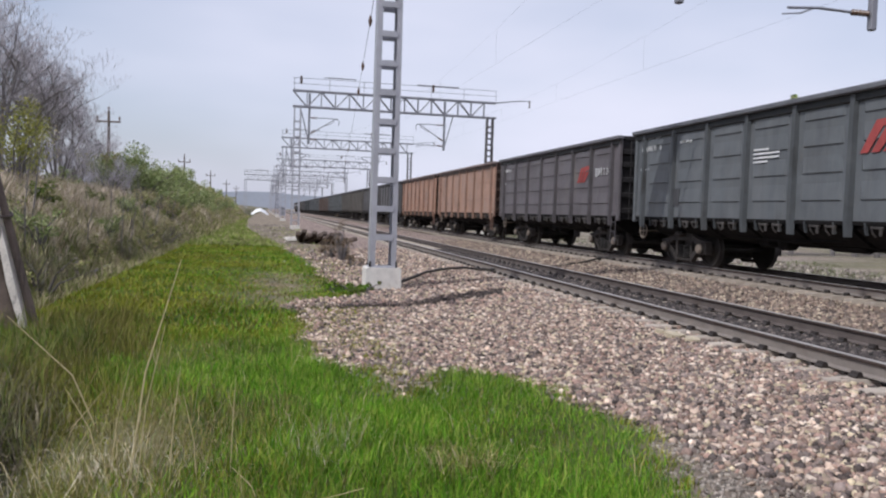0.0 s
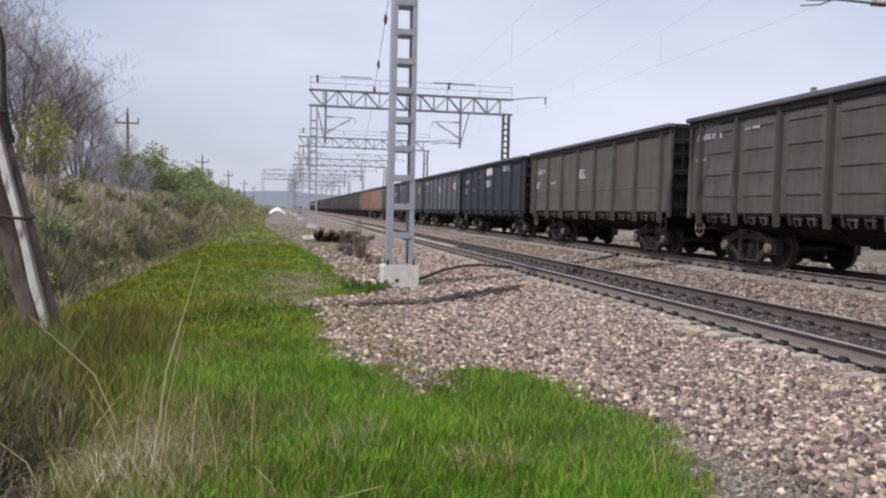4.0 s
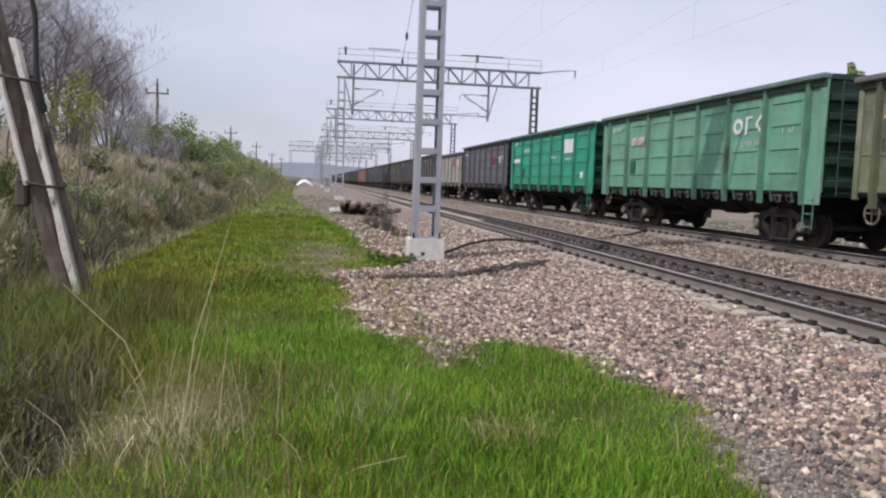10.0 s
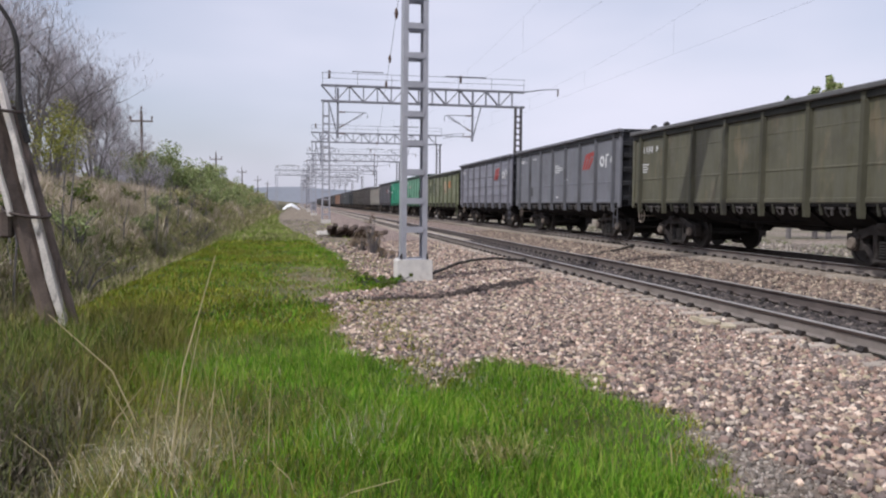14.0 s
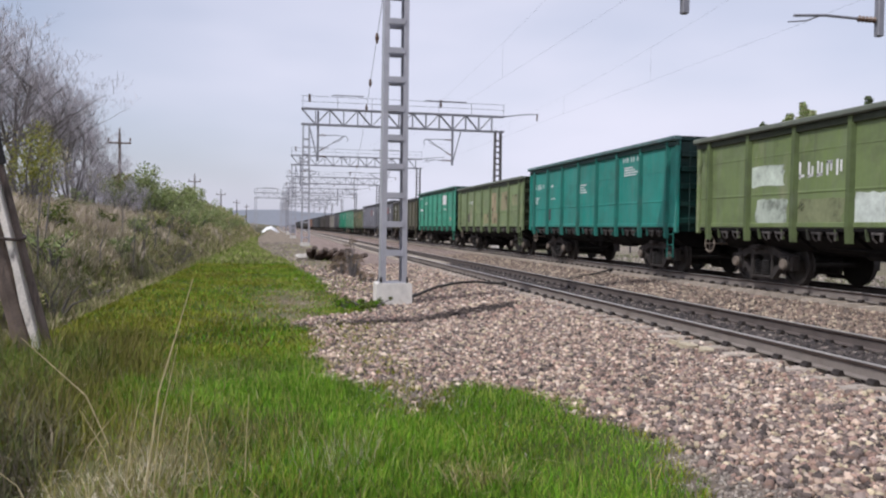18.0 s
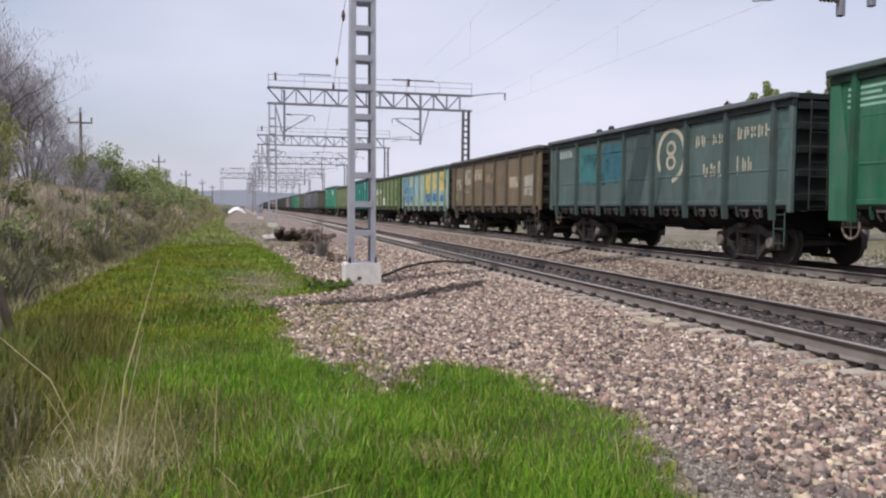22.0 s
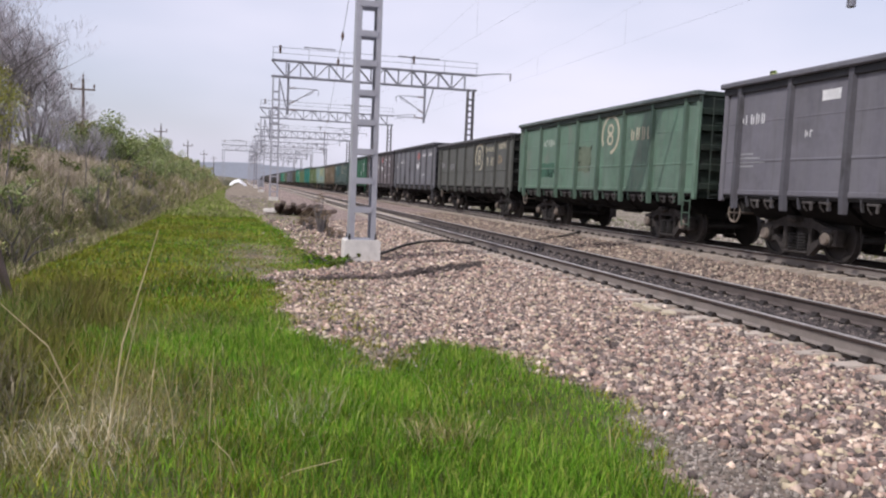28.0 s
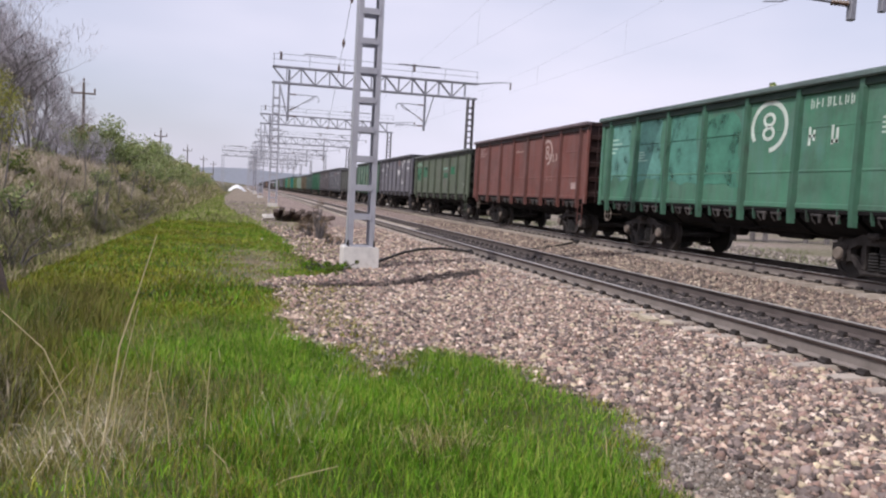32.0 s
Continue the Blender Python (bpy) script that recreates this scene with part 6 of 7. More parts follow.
def leaf_cloud(centres, radii, n, size, seed, slender=False):
    """Many small leaf blades in uneven clumps, or slender twigs that reach upwards."""
    q = np.random.default_rng(seed)
    k = q.integers(0, len(centres), n)
    d = q.normal(size=(n, 3))
    d /= np.linalg.norm(d, axis=1)[:, None]
    c = np.array(centres)[k] + d * (q.random(n) ** 0.45 * np.array(radii)[k])[:, None]
    a = q.normal(size=(n, 3))
    if slender:
        a[:, 2] = 0.9 + np.abs(a[:, 2])
    a /= np.linalg.norm(a, axis=1)[:, None]
    b = np.cross(a, q.normal(size=(n, 3)))
    b /= np.linalg.norm(b, axis=1)[:, None]
    s = size * (0.6 + 0.8 * q.random(n))[:, None]
    long_, wide = (4.0, 0.11) if slender else (1.0, 0.5)
    v = np.stack([c - a * s * long_, c + b * s * wide, c + a * s * long_, c - b * s * wide], 1).reshape(-1, 3)
    return v, np.arange(4 * n).reshape(-1, 4)


def bush(x, y, h, w, seed, material, n, size, label, name="bush", group="bushes on the bank"):
    r = random.Random(seed)
    t = thing(name, label, "bush" if name == "bush" else "tree", group, at=pt(x, y, -0.1))
    stems = Geo()
    cs, rs = [], []
    for k in range(9):
        a = r.uniform(0, 6.28)
        tip = Vector((math.cos(a) * w * r.uniform(0.1, 0.6), math.sin(a) * w * r.uniform(0.1, 0.6), h * r.uniform(0.5, 0.95)))
        mid = tip * 0.5 + Vector((r.uniform(-0.1, 0.1), r.uniform(-0.1, 0.1), 0.1 * h))
        stems.tube([(tip.x * 0.1, tip.y * 0.1, 0), mid, tip], [0.03 + 0.008 * h, 0.02, 0.006], 5, False)
        for f in (0.55, 0.8, 1.0):
            cs.append(tuple(tip * f + Vector((r.uniform(-0.3, 0.3) * w * 0.5, r.uniform(-0.3, 0.3) * w * 0.5, r.uniform(-0.1, 0.15) * h))))
            rs.append(r.uniform(0.14, 0.3) * min(w, h) * (1.15 - 0.4 * f))
    tagged(part("woody_base", stems, M_BARK, t), kind="stuff")
    ob = part("foliage", cloud("foliage", *leaf_cloud(cs, rs, n, size, seed, material in (M_TWIG, M_BRUSH)), material), None, t)
    tagged(ob, kind="stuff")
    return t


for i, (x, y, h) in enumerate([(-10.6, 27, 8.4), (-12.2, 32, 8.8), (-13.6, 36, 9.6), (-11.9, 39, 8.8), (-14.4, 42, 10.0), (-12.4, 45, 8.4), (-13.9, 49, 8.8), (-12.2, 53, 7.4), (-14.6, 55, 8.6), (-12.8, 58.5, 7.0), (-13.6, 63, 6.6), (-15.8, 47, 9.6), (-9.2, 24.5, 6.4), (-11.4, 35.5, 8.0), (-12.6, 67, 5.2), (-16, 38, 10.0), (-12.9, 41.5, 9.2), (-11.8, 48.5, 7.8), (-14.8, 52, 9.0), (-13.0, 55.5, 7.8), (-14.4, 60, 7.6), (-11.0, 30.5, 8.2)]):
    tree(x, y, h, 30 + i)
r_ = random.Random(11)
for i in range(30):
    y = 34 + i * 3.4 + r_.uniform(-1.5, 1.5)
    x = -7.9 - 0.012 * y + r_.uniform(-1.3, 1.3)
    bush(x, y, r_.uniform(1.7, 2.9), r_.uniform(2.6, 3.8), 100 + i, M_TWIG if i < 3 else (M_LEAF if i % 5 else M_SCRUB), 900 if i < 3 else 4200, 0.06, ("bare brushwood bush on the bank" if i < 3 else "green bush in young leaf on the bank"))
for i in range(26):
    y = 44 + i * 3.3 + r_.uniform(-1.2, 1.2)
    bush(-5.9 + r_.uniform(-0.9, 0.7), y, r_.uniform(1.0, 1.8), r_.uniform(1.5, 2.3), 300 + i, M_LEAF if i % 4 else M_SCRUB, 1400, 0.055, "low green bush on the bank slope")
for i in range(16):
    y = 13 + i * 3.4 + r_.uniform(-1.2, 1.2)
    x = -8.6 + r_.uniform(-2.2, 1.6)
    bush(x, y, r_.uniform(1.0, 2.2), r_.uniform(1.4, 2.2), 230 + i, M_TWIG if i % 3 else M_LEAF, 450, 0.05, "thin brushwood bush on the bank")
for i in range(12):
    y = 7.0 + i * 3.0 + r_.uniform(-0.8, 0.8)
    bush(-4.35 + r_.uniform(-0.45, 0.4), y, r_.uniform(0.5, 1.0), r_.uniform(0.9, 1.5), 260 + i, M_SCRUB if i % 3 else M_BRUSH, 1100, 0.03, "low dark brush at the foot of the bank")
for i in range(14):
    y = 14 + i * 2.4 + r_.uniform(-1, 1)
    bush(-5.3 + r_.uniform(-0.8, 0.8), y, r_.uniform(0.5, 0.9), r_.uniform(0.8, 1.5), 420 + i, (M_HUMMOCK, M_SCRUB, M_LEAF)[i % 3], 900, 0.035, "low dull green shrub on the bank slope")
M_WILLOW = mat("yellow_green_leaves", (0.2, 0.22, 0.05), 0.6, tone=0.2, scale=0.6, fine=3, bump=0, island=0.3, palette=[(0.30, 0.31, 0.05), (0.24, 0.26, 0.05), (0.35, 0.33, 0.07)])
bush(-8.5, 29.5, 2.9, 2.6, 160, M_WILLOW, 3200, 0.045, "willow bush with yellow-green young leaves")
bush(-9.6, 35, 3.0, 2.5, 161, M_SCRUB, 1200, 0.06, "brownish leafless bush on the bank")
for i, (x, y, h, w) in enumerate([(38, 40, 8.3, 4.0), (44, 58, 7.0, 5), (40, 47, 5.6, 3)]):
    bush(x, y, h, w, 180 + i, M_LEAF, 2600, 0.16, "leafy tree behind the freight train", "leafy_tree", "trees behind the train")


def spire_tree(x, y, h, seed, leaves, words):
    """A slim tree with a forked top and foliage close along its leaders."""
    r = random.Random(seed)
    t = thing("slim_tree", words, "tree", "trees behind the train", at=pt(x, y, -0.2))
    cs, rs = [], []
    trunk = Geo().tube([(0, 0, 0), (0.1, 0, h * 0.6)], [0.16, 0.1], 7)
    part("trunk", trunk, M_BARK, t)
    for s in (-1, 1):
        tip = Vector((s * 0.55, s * 0.3, h - 0.3 * (s > 0)))
        low_ = Vector((0.1, 0, h * 0.55))
        part("leader", Geo().tube([low_, low_.lerp(tip, 0.5), tip], [0.07, 0.05, 0.02], 5), M_BARK, t)
        for k in range(16):
            f = k / 15
            c = low_.lerp(tip, f)
            cs.append((c.x + r.uniform(-0.2, 0.2) * (1.5 - f), c.y + r.uniform(-0.2, 0.2) * (1.5 - f), c.z))
            rs.append(0.75 - 0.5 * f)
    for k in range(14):
        a = r.uniform(0, 6.28)
        cs.append((math.cos(a) * 0.8, math.sin(a) * 0.8, h * r.uniform(0.25, 0.7)))
        rs.append(r.uniform(0.6, 1.0))
    ob = part("foliage", cloud("foliage", *leaf_cloud(cs, rs, 5200, 0.10, seed), leaves), None, t)
    tagged(ob, kind="stuff")


M_SPIRE = mat("dull_dark_leaves", (0.10, 0.13, 0.06), 0.7, tone=0.2, scale=0.5, fine=3, bump=0, island=0.35)
for i, (x, y, h) in enumerate([(35.3, 42.2, 10.1), (36.6, 41.8, 9.8), (37.6, 41.6, 10.3), (28.5, 42.6, 8.3), (34.4, 43.0, 9.2)]):
    spire_tree(x, y, h, 190 + i, M_SPIRE, "slim dark green tree with a forked top behind the train")
spire_tree(30.7, 42.0, 9.5, 196, M_LEAF, "slim light green tree with a broad top behind the train")
spire_tree(30.1, 42.4, 8.9, 197, M_LEAF, "slim light green tree with a broad top behind the train")
M_DRYWEED = mat("brown_dead_weed", (0.2, 0.15, 0.10), 0.9, tone=0.3, scale=3, fine=20, bump=0, island=0.3)
for i, (x, y, h) in enumerate([(2.35, 26.0, 1.5), (2.55, 27.0, 0.9), (2.15, 27.5, 0.8), (2.5, 23.6, 0.5), (2.0, 29.5, 0.6)]):
    bush(x, y, h, 0.6, 200 + i, M_DRYWEED, 500, 0.025, "brown dry weed beside the mast", "dry_weed", "dry weeds by the mast")
bush(1.80, 16.3, 0.30, 1.0, 210, M_HUMMOCK, 3200, 0.018, "low dark green weed at the mast footing", "weed", "weeds")
bush(1.5, 16.1, 0.28, 0.7, 211, M_GRASS, 1300, 0.022, "low dark green weed at the mast footing", "weed", "weeds")


for i in range(14):
    y = 11 + i * 2.3 + r_.uniform(-1, 1)
    x = -4.6 - 0.05 * i + r_.uniform(-0.8, 0.8)
    sap = thing("thin_sapling", "thin pale bare sapling on the bank", "sapling", "saplings on the bank", at=pt(x, y, -0.1))
    hh = r_.uniform(1.2, 2.4)
    g = Geo().tube([(0, 0, 0), (r_.uniform(-0.1, 0.1), 0, hh * 0.5), (r_.uniform(-0.25, 0.25), 0.05, hh)], [0.02, 0.015, 0.006], 5)
    part("stem", g, M_BARK, sap)
    for k in range(4):
        z0 = hh * (0.35 + 0.15 * k)
        part("twig", Geo().tube([(0, 0, z0), (r_.uniform(-0.4, 0.4), r_.uniform(-0.3, 0.3), z0 + 0.3)], [0.009, 0.004], 4), M_BARK, sap)


# ---- grass and stones ----
def clumps(x, y, per, size):
    """Turns points into clumps of points."""
    k = np.repeat(np.arange(len(x)), per)
    r, a = size * np.sqrt(rng.random(len(k))), rng.random(len(k)) * 2 * np.pi
    return x[k] + r * np.cos(a), y[k] + r * np.sin(a)


def blades(x, y, ln, wd, lean, material, name, label):
    """Tapered bent blades at x, y; arrays of length, width and lean."""
    n = len(x)
    z = ground_z(x, y) - 0.01
    a = rng.random(n) * 2 * np.pi
    f = rng.random(n) * 2 * np.pi
    dx, dy = np.cos(a) * lean, np.sin(a) * lean
    wx, wy = np.cos(f) * wd, np.sin(f) * wd
    base = np.stack([x, y, z], 1)
    mid = base + np.stack([dx * ln * 0.35, dy * ln * 0.35, ln * 0.55], 1)
    tip = base + np.stack([dx * ln, dy * ln, ln * np.sqrt(np.clip(1 - lean ** 2 * 0.8, 0.08, 1))], 1)
    w3 = np.stack([wx, wy, 0 * wx], 1)
    v = np.stack([base - w3, base + w3, mid - w3 * 0.8, mid + w3 * 0.8, tip], 1).reshape(-1, 3)
    o = np.arange(n)[:, None] * 5
    tri = np.concatenate([o + [0, 1, 3], o + [0, 3, 2], o + [2, 3, 4]], 1).reshape(-1, 3)
    ob = new(name, cloud(name, v, tri, material))
    return tagged(ob, label, "grass", kind="stuff")


def scatter(n, x0, x1, y0, y1, keep, bias=0.0):
    """Points over a rectangle, kept by chance; bias: thins them out with the distance."""
    x, y = rng.uniform(x0, x1, n), y0 + (y1 - y0) * rng.random(n) ** (1 + bias)
    k = rng.random(n) < keep(x, y)
    return x[k], y[k]


def dry_zone(x, y):
    """Where last year's dry grass stands among the green."""
    d = 0.9 * np.exp(-(((x + 0.75) / 0.75) ** 2 + ((y - 5.4) / 1.0) ** 2)) + 0.28 * np.exp(-(((x + 1.0) / 0.8) ** 2 + ((y - 7.4) / 1.6) ** 2)) + 0.18 * np.exp(-(((x - 0.42) / 0.28) ** 2 + ((y - 5.45) / 0.45) ** 2))
    return np.clip(d + 0.45 * np.clip((-1.5 - x) / 0.6, 0, 1) * np.clip((10.5 - y) / 1.5, 0, 1) + 0.12 * ripple(x, y, 2.6, 1.0) - 1.2 * hollow(x, y), 0, 1)


lush = lambda x, y: np.clip(0.62 + 0.6 * ripple(x, y, 2.2, 7.0) + 0.25 * ripple(x, y, 6.0, 2.0), 0.42, 1)
x, y = scatter(230000, -3.2, 3.1, 2.6, 10.5, lambda x, y: grass_cover(x, y) * (1 - 0.75 * dry_zone(x, y)) * lush(x, y))
n = len(x)
tall = 0.68 + 0.45 * ripple(x, y, 1.7, 2.0)
olive = lambda x, y: np.clip(0.3 + 0.55 * ripple(x, y, 1.3, 5.0) + 0.35 * np.clip((-0.2 - x) / 0.8, -1, 1), 0.04, 0.9)
k = rng.random(n) < olive(x, y)
m = k.sum()
blades(x[k], y[k], (0.06 + 0.15 * rng.random(m)) * tall[k], 0.0018 + 0.0017 * rng.random(m), 0.2 + 0.7 * rng.random(m), M_GRASS_OLIVE, "grass", "olive and yellowish grass among the fresh green")
x, y, tall, n = x[~k], y[~k], tall[~k], n - m
blades(x, y, (0.07 + 0.15 * rng.random(n)) * tall, 0.0020 + 0.0017 * rng.random(n), 0.15 + 0.65 * rng.random(n), M_GRASS, "grass", "fresh green grass on the trackside strip")
x, y = scatter(95000, -3.55, 2.0, 10.5, 34, lambda x, y: grass_cover(x, y) * lush(x, y), 0.4)
n = len(x)
k = rng.random(n) < olive(x, y) * 0.7 + 0.28
m = k.sum()
low = 1 - 0.55 * np.exp(-(((x - 0.35) / 1.2) ** 2 + ((y - 17.6) / 4.5) ** 2))
blades(x[k], y[k], (0.04 + 0.10 * rng.random(m)) * low[k], 0.005 + 0.004 * rng.random(m), 0.2 + 0.7 * rng.random(m), M_GRASS_OLIVE, "grass", "olive grass along the bank foot")
x, y, low, n = x[~k], y[~k], low[~k], n - m
blades(x, y, (0.04 + 0.10 * rng.random(n)) * low, 0.005 + 0.004 * rng.random(n), 0.15 + 0.7 * rng.random(n), M_GRASS, "grass", "fresh green grass along the bank foot")
x, y = scatter(20000, -3.7, 1.0, 34, 110, lambda x, y: grass_cover(x, y), 0.5)
n = len(x)
blades(x, y, 0.1 + 0.15 * rng.random(n), 0.02 + 0.015 * rng.random(n), 0.15 + 0.5 * rng.random(n), M_FARGRASS, "grass", "thin yellowish green grass far along the line")
x, y = scatter(45000, -3.2, 2.6, -7, 2.6, lambda x, y: grass_cover(x, y) * lush(x, y))
n = len(x)
blades(x, y, 0.05 + 0.10 * rng.random(n), 0.003 + 0.003 * rng.random(n), 0.2 + 0.7 * rng.random(n), M_GRASS, "grass", "green grass where the viewer stands")
# flattened pale straw over the soil, and a small lying tuft in the green
x, y = scatter(6500, -2.2, 1.0, 4.0, 8.5, lambda x, y: np.clip(1.3 * dry_zone(x, y) - 0.35, 0, 1))
k = 260
x, y = np.concatenate([x, rng.normal(1.2, 0.16, k)]), np.concatenate([y, rng.normal(4.75, 0.06, k)])
n = len(x)
blades(x, y, 0.12 + 0.3 * rng.random(n), 0.0012 + 0.0012 * rng.random(n), 0.93 + 0.07 * rng.random(n), M_DRY, "flattened_straw", "pale flattened straw over bare soil")
x, y = rng.normal(-0.95, 0.3, 170), rng.normal(5.0, 0.28, 170)
blades(x, y, 0.12 + 0.25 * rng.random(170), 0.0012 + 0.0012 * rng.random(170), 0.9 + 0.1 * rng.random(170), M_BLEACHED, "flattened_straw", "bleached fallen straw in the dry grass")
x, y = rng.normal(0.42, 0.17, 240), rng.normal(5.4, 0.22, 240)
blades(x, y, 0.08 + 0.2 * rng.random(240), 0.0011 + 0.0010 * rng.random(240), 0.2 + 0.75 * rng.random(240), M_BLEACHED, "dead_weed", "pale grey dead weed in the green grass")
# tan stalks in the foreground
x, y = scatter(7000, -3.6, 1.0, 3.0, 10.0, lambda x, y: dry_zone(x, y) * np.clip(0.6 + 0.6 * ripple(x, y, 3.0, 9.0), 0.05, 1))
x, y = clumps(x, y, 9, 0.08)
n = len(x)
blades(x, y, 0.09 + 0.42 * rng.random(n) ** 2.2, 0.0008 + 0.0009 * rng.random(n), 0.15 + 0.84 * rng.random(n) ** 0.7, M_DRY, "dry_grass", "dry tan grass stalks among the green")
x, y = scatter(2600, -3.6, -1.25, 3.2, 11.5, lambda x, y: np.clip((-1.2 - x) / 0.7, 0, 1) * np.clip(1 - 1.4 * hollow(x, y), 0, 1) * np.clip(0.5 + 0.7 * ripple(x, y, 2.4, 8.0), 0.05, 1))
x, y = clumps(x, y, 12, 0.08)
n = len(x)
blades(x, y, 0.12 + 0.4 * rng.random(n) ** 1.3, 0.0018 + 0.002 * rng.random(n), 0.15 + 0.75 * rng.random(n), M_YELLOWWEED, "yellow_weeds", "yellow-olive weeds beside the dark hollow")
x, y = scatter(2000, -3.8, -1.5, 3.2, 9.5, lambda x, y: np.clip((-1.6 - x) / 0.5, 0, 1) * np.clip(1 - 1.3 * hollow(x, y), 0, 1))
x, y = clumps(x, y, 6, 0.07)
n = len(x)
blades(x, y, 0.12 + 0.45 * rng.random(n) ** 1.5, 0.003 + 0.004 * rng.random(n), 0.1 + 0.8 * rng.random(n), M_HUMMOCK, "bank_scrub", "dark green weeds at the foot of the bank")
x, y = scatter(3600, -3.6, -1.5, 3.6, 8.0, lambda x, y: np.clip(0.25 + 0.9 * ripple(x, y, 2.0, 4.0), 0, 1) * np.clip((-1.5 - x) / 0.4, 0, 1) * 0.6 + 0.5 * np.exp(-(((x + 2.0) / 0.45) ** 2 + ((y - 6.1) / 0.7) ** 2)))
x, y = clumps(x, y, 10, 0.12)
n = len(x)
blades(x, y, 0.10 + 0.3 * rng.random(n), 0.003 + 0.005 * rng.random(n), 0.2 + 0.75 * rng.random(n), M_BRUSH, "dead_brush", "dark dead brush at the foot of the bank")
x, y = scatter(5000, -3.2, 2.6, 3.0, 14, lambda x, y: 0.3 * grass_cover(x, y) + 0 * x)
n = len(x)
blades(x, y, 0.1 + 0.25 * rng.random(n) ** 2, 0.002 + 0.002 * rng.random(n), 0.2 + 0.7 * rng.random(n), M_DRY, "dry_grass", "thin dry stalks scattered through the strip")
x, y = scatter(9000, -1.2, 2.2, 12.5, 22.5, lambda x, y: np.exp(-(((x - 0.3) / 0.9) ** 2 + ((y - 17.3) / 3.8) ** 2)))
n = len(x)
blades(x, y, 0.03 + 0.06 * rng.random(n), 0.004 + 0.004 * rng.random(n), 0.4 + 0.6 * rng.random(n), M_DRY, "dry_grass", "short dry grass on the bare patch")
x, y = scatter(16000, -2.6, 2.6, 19, 70, lambda x, y: np.clip(1 - grass_cover(x, y), 0, 1) * np.clip(0.3 + 0.7 * ripple(x, y, 1.1, 6.0), 0, 1), 0.6)
n = len(x)
blades(x, y, 0.04 + 0.09 * rng.random(n), 0.007 + 0.007 * rng.random(n), 0.4 + 0.6 * rng.random(n), M_FARGRASS, "dry_grass", "short thin grass on the dirt path")
edge = lambda x, y: np.clip(1 - np.abs(grass_cover(x, y) - 0.35) / 0.35, 0, 1)
x, y = scatter(40000, 0.3, 3.2, 3.0, 13, edge)
n = len(x)
blades(x, y, 0.04 + 0.10 * rng.random(n), 0.002 + 0.002 * rng.random(n), 0.3 + 0.65 * rng.random(n), M_GRASS_OLIVE, "grass", "thin olive grass fraying into the gravel")
x, y = scatter(620, 0.6, 2.4, 6.6, 13.5, lambda x, y: np.clip(1 - 1.5 * grass_cover(x, y), 0, 1) * np.exp(-((x - 1.15) / 0.55) ** 2))
x, y = clumps(x, y, 14, 0.09)
n = len(x)
blades(x, y, 0.03 + 0.09 * rng.random(n), 0.0025 + 0.002 * rng.random(n), 0.3 + 0.65 * rng.random(n), M_GRASS_OLIVE, "weed_tufts", "small olive weeds in the gravel")
# the bank: green-brown weeds below, pale dry grass above
x, y = scatter(11000, -6.4, -3.45, 5.0, 60, lambda x, y: np.clip(0.5 + 0.8 * ripple(x, y, 1.1, 3.0), 0.05, 1), 0.6)
x, y = clumps(x, y, 9, 0.13)
n = len(x)
blades(x, y, 0.10 + 0.35 * rng.random(n) ** 1.5, 0.004 + 0.006 * rng.random(n), 0.2 + 0.75 * rng.random(n), M_SCRUB, "bank_scrub", "brown-green weeds on the bank slope")
x, y = scatter(15000, -10, -4.6, 9.0, 80, lambda x, y: np.clip(0.45 + 0.8 * ripple(x, y, 0.7, 6.0), 0.03, 1), 0.6)
x, y = clumps(x, y, 11, 0.2)
n = len(x)
blades(x, y, (0.22 + 0.55 * rng.random(n)) * (0.75 + 0.5 * ripple(x, y, 1.4, 3.0)), 0.006 + 0.007 * rng.random(n), 0.15 + 0.8 * rng.random(n), M_REED, "dry_reed_grass", "tall pale dry grass on top of the bank")
x, y = scatter(1900, -6.0, -3.7, 9.0, 50, lambda x, y: np.clip(1.6 * ripple(x, y, 0.9, 7.0), 0, 1), 0.6)
x, y = clumps(x, y, 26, 0.22)
n = len(x)
blades(x, y, 0.12 + 0.2 * rng.random(n), 0.005 + 0.005 * rng.random(n), 0.2 + 0.7 * rng.random(n), M_HUMMOCK, "grass_hummocks", "dark green grass hummocks on the bank slope")
x, y = scatter(3000, -9.5, -3.6, 45, 150, lambda x, y: 0.8 + 0 * x, 0.6)
x, y = clumps(x, y, 9, 0.3)
n = len(x)
blades(x, y, 0.25 + 0.45 * rng.random(n), 0.02 + 0.03 * rng.random(n), 0.1 + 0.6 * rng.random(n), M_SCRUB, "bank_scrub", "brown scrub far along the bank")
x, y = scatter(26000, 16, 50, 4, 40, lambda x, y: np.clip((1.12 * x - y) / 6, 0, 1) * np.clip(0.5 + 0.6 * ripple(x, y, 0.6, 3.0), 0.1, 1))
n = len(x)
M_VERGE = mat("dry_verge_weeds", (0.2, 0.2, 0.12), 0.85, spec=0.1, tone=0.3, scale=0.5, fine=3, bump=0, island=0.3, palette=[(0.18, 0.20, 0.11), (0.25, 0.24, 0.16), (0.15, 0.19, 0.08), (0.30, 0.28, 0.20)])
vx, vy = scatter(8000, 14.6, 26, 12, 75, lambda x, y: np.clip(0.25 + 0.8 * ripple(x, y, 0.9, 4.0), 0, 1))
vx, vy = clumps(vx, vy, 5, 0.25)
n = len(vx)
blades(vx, vy, 0.08 + 0.25 * rng.random(n), 0.008 + 0.01 * rng.random(n), 0.3 + 0.65 * rng.random(n), M_VERGE, "verge_weeds", "thin dull weeds on the gravel behind the train")
n = len(x)
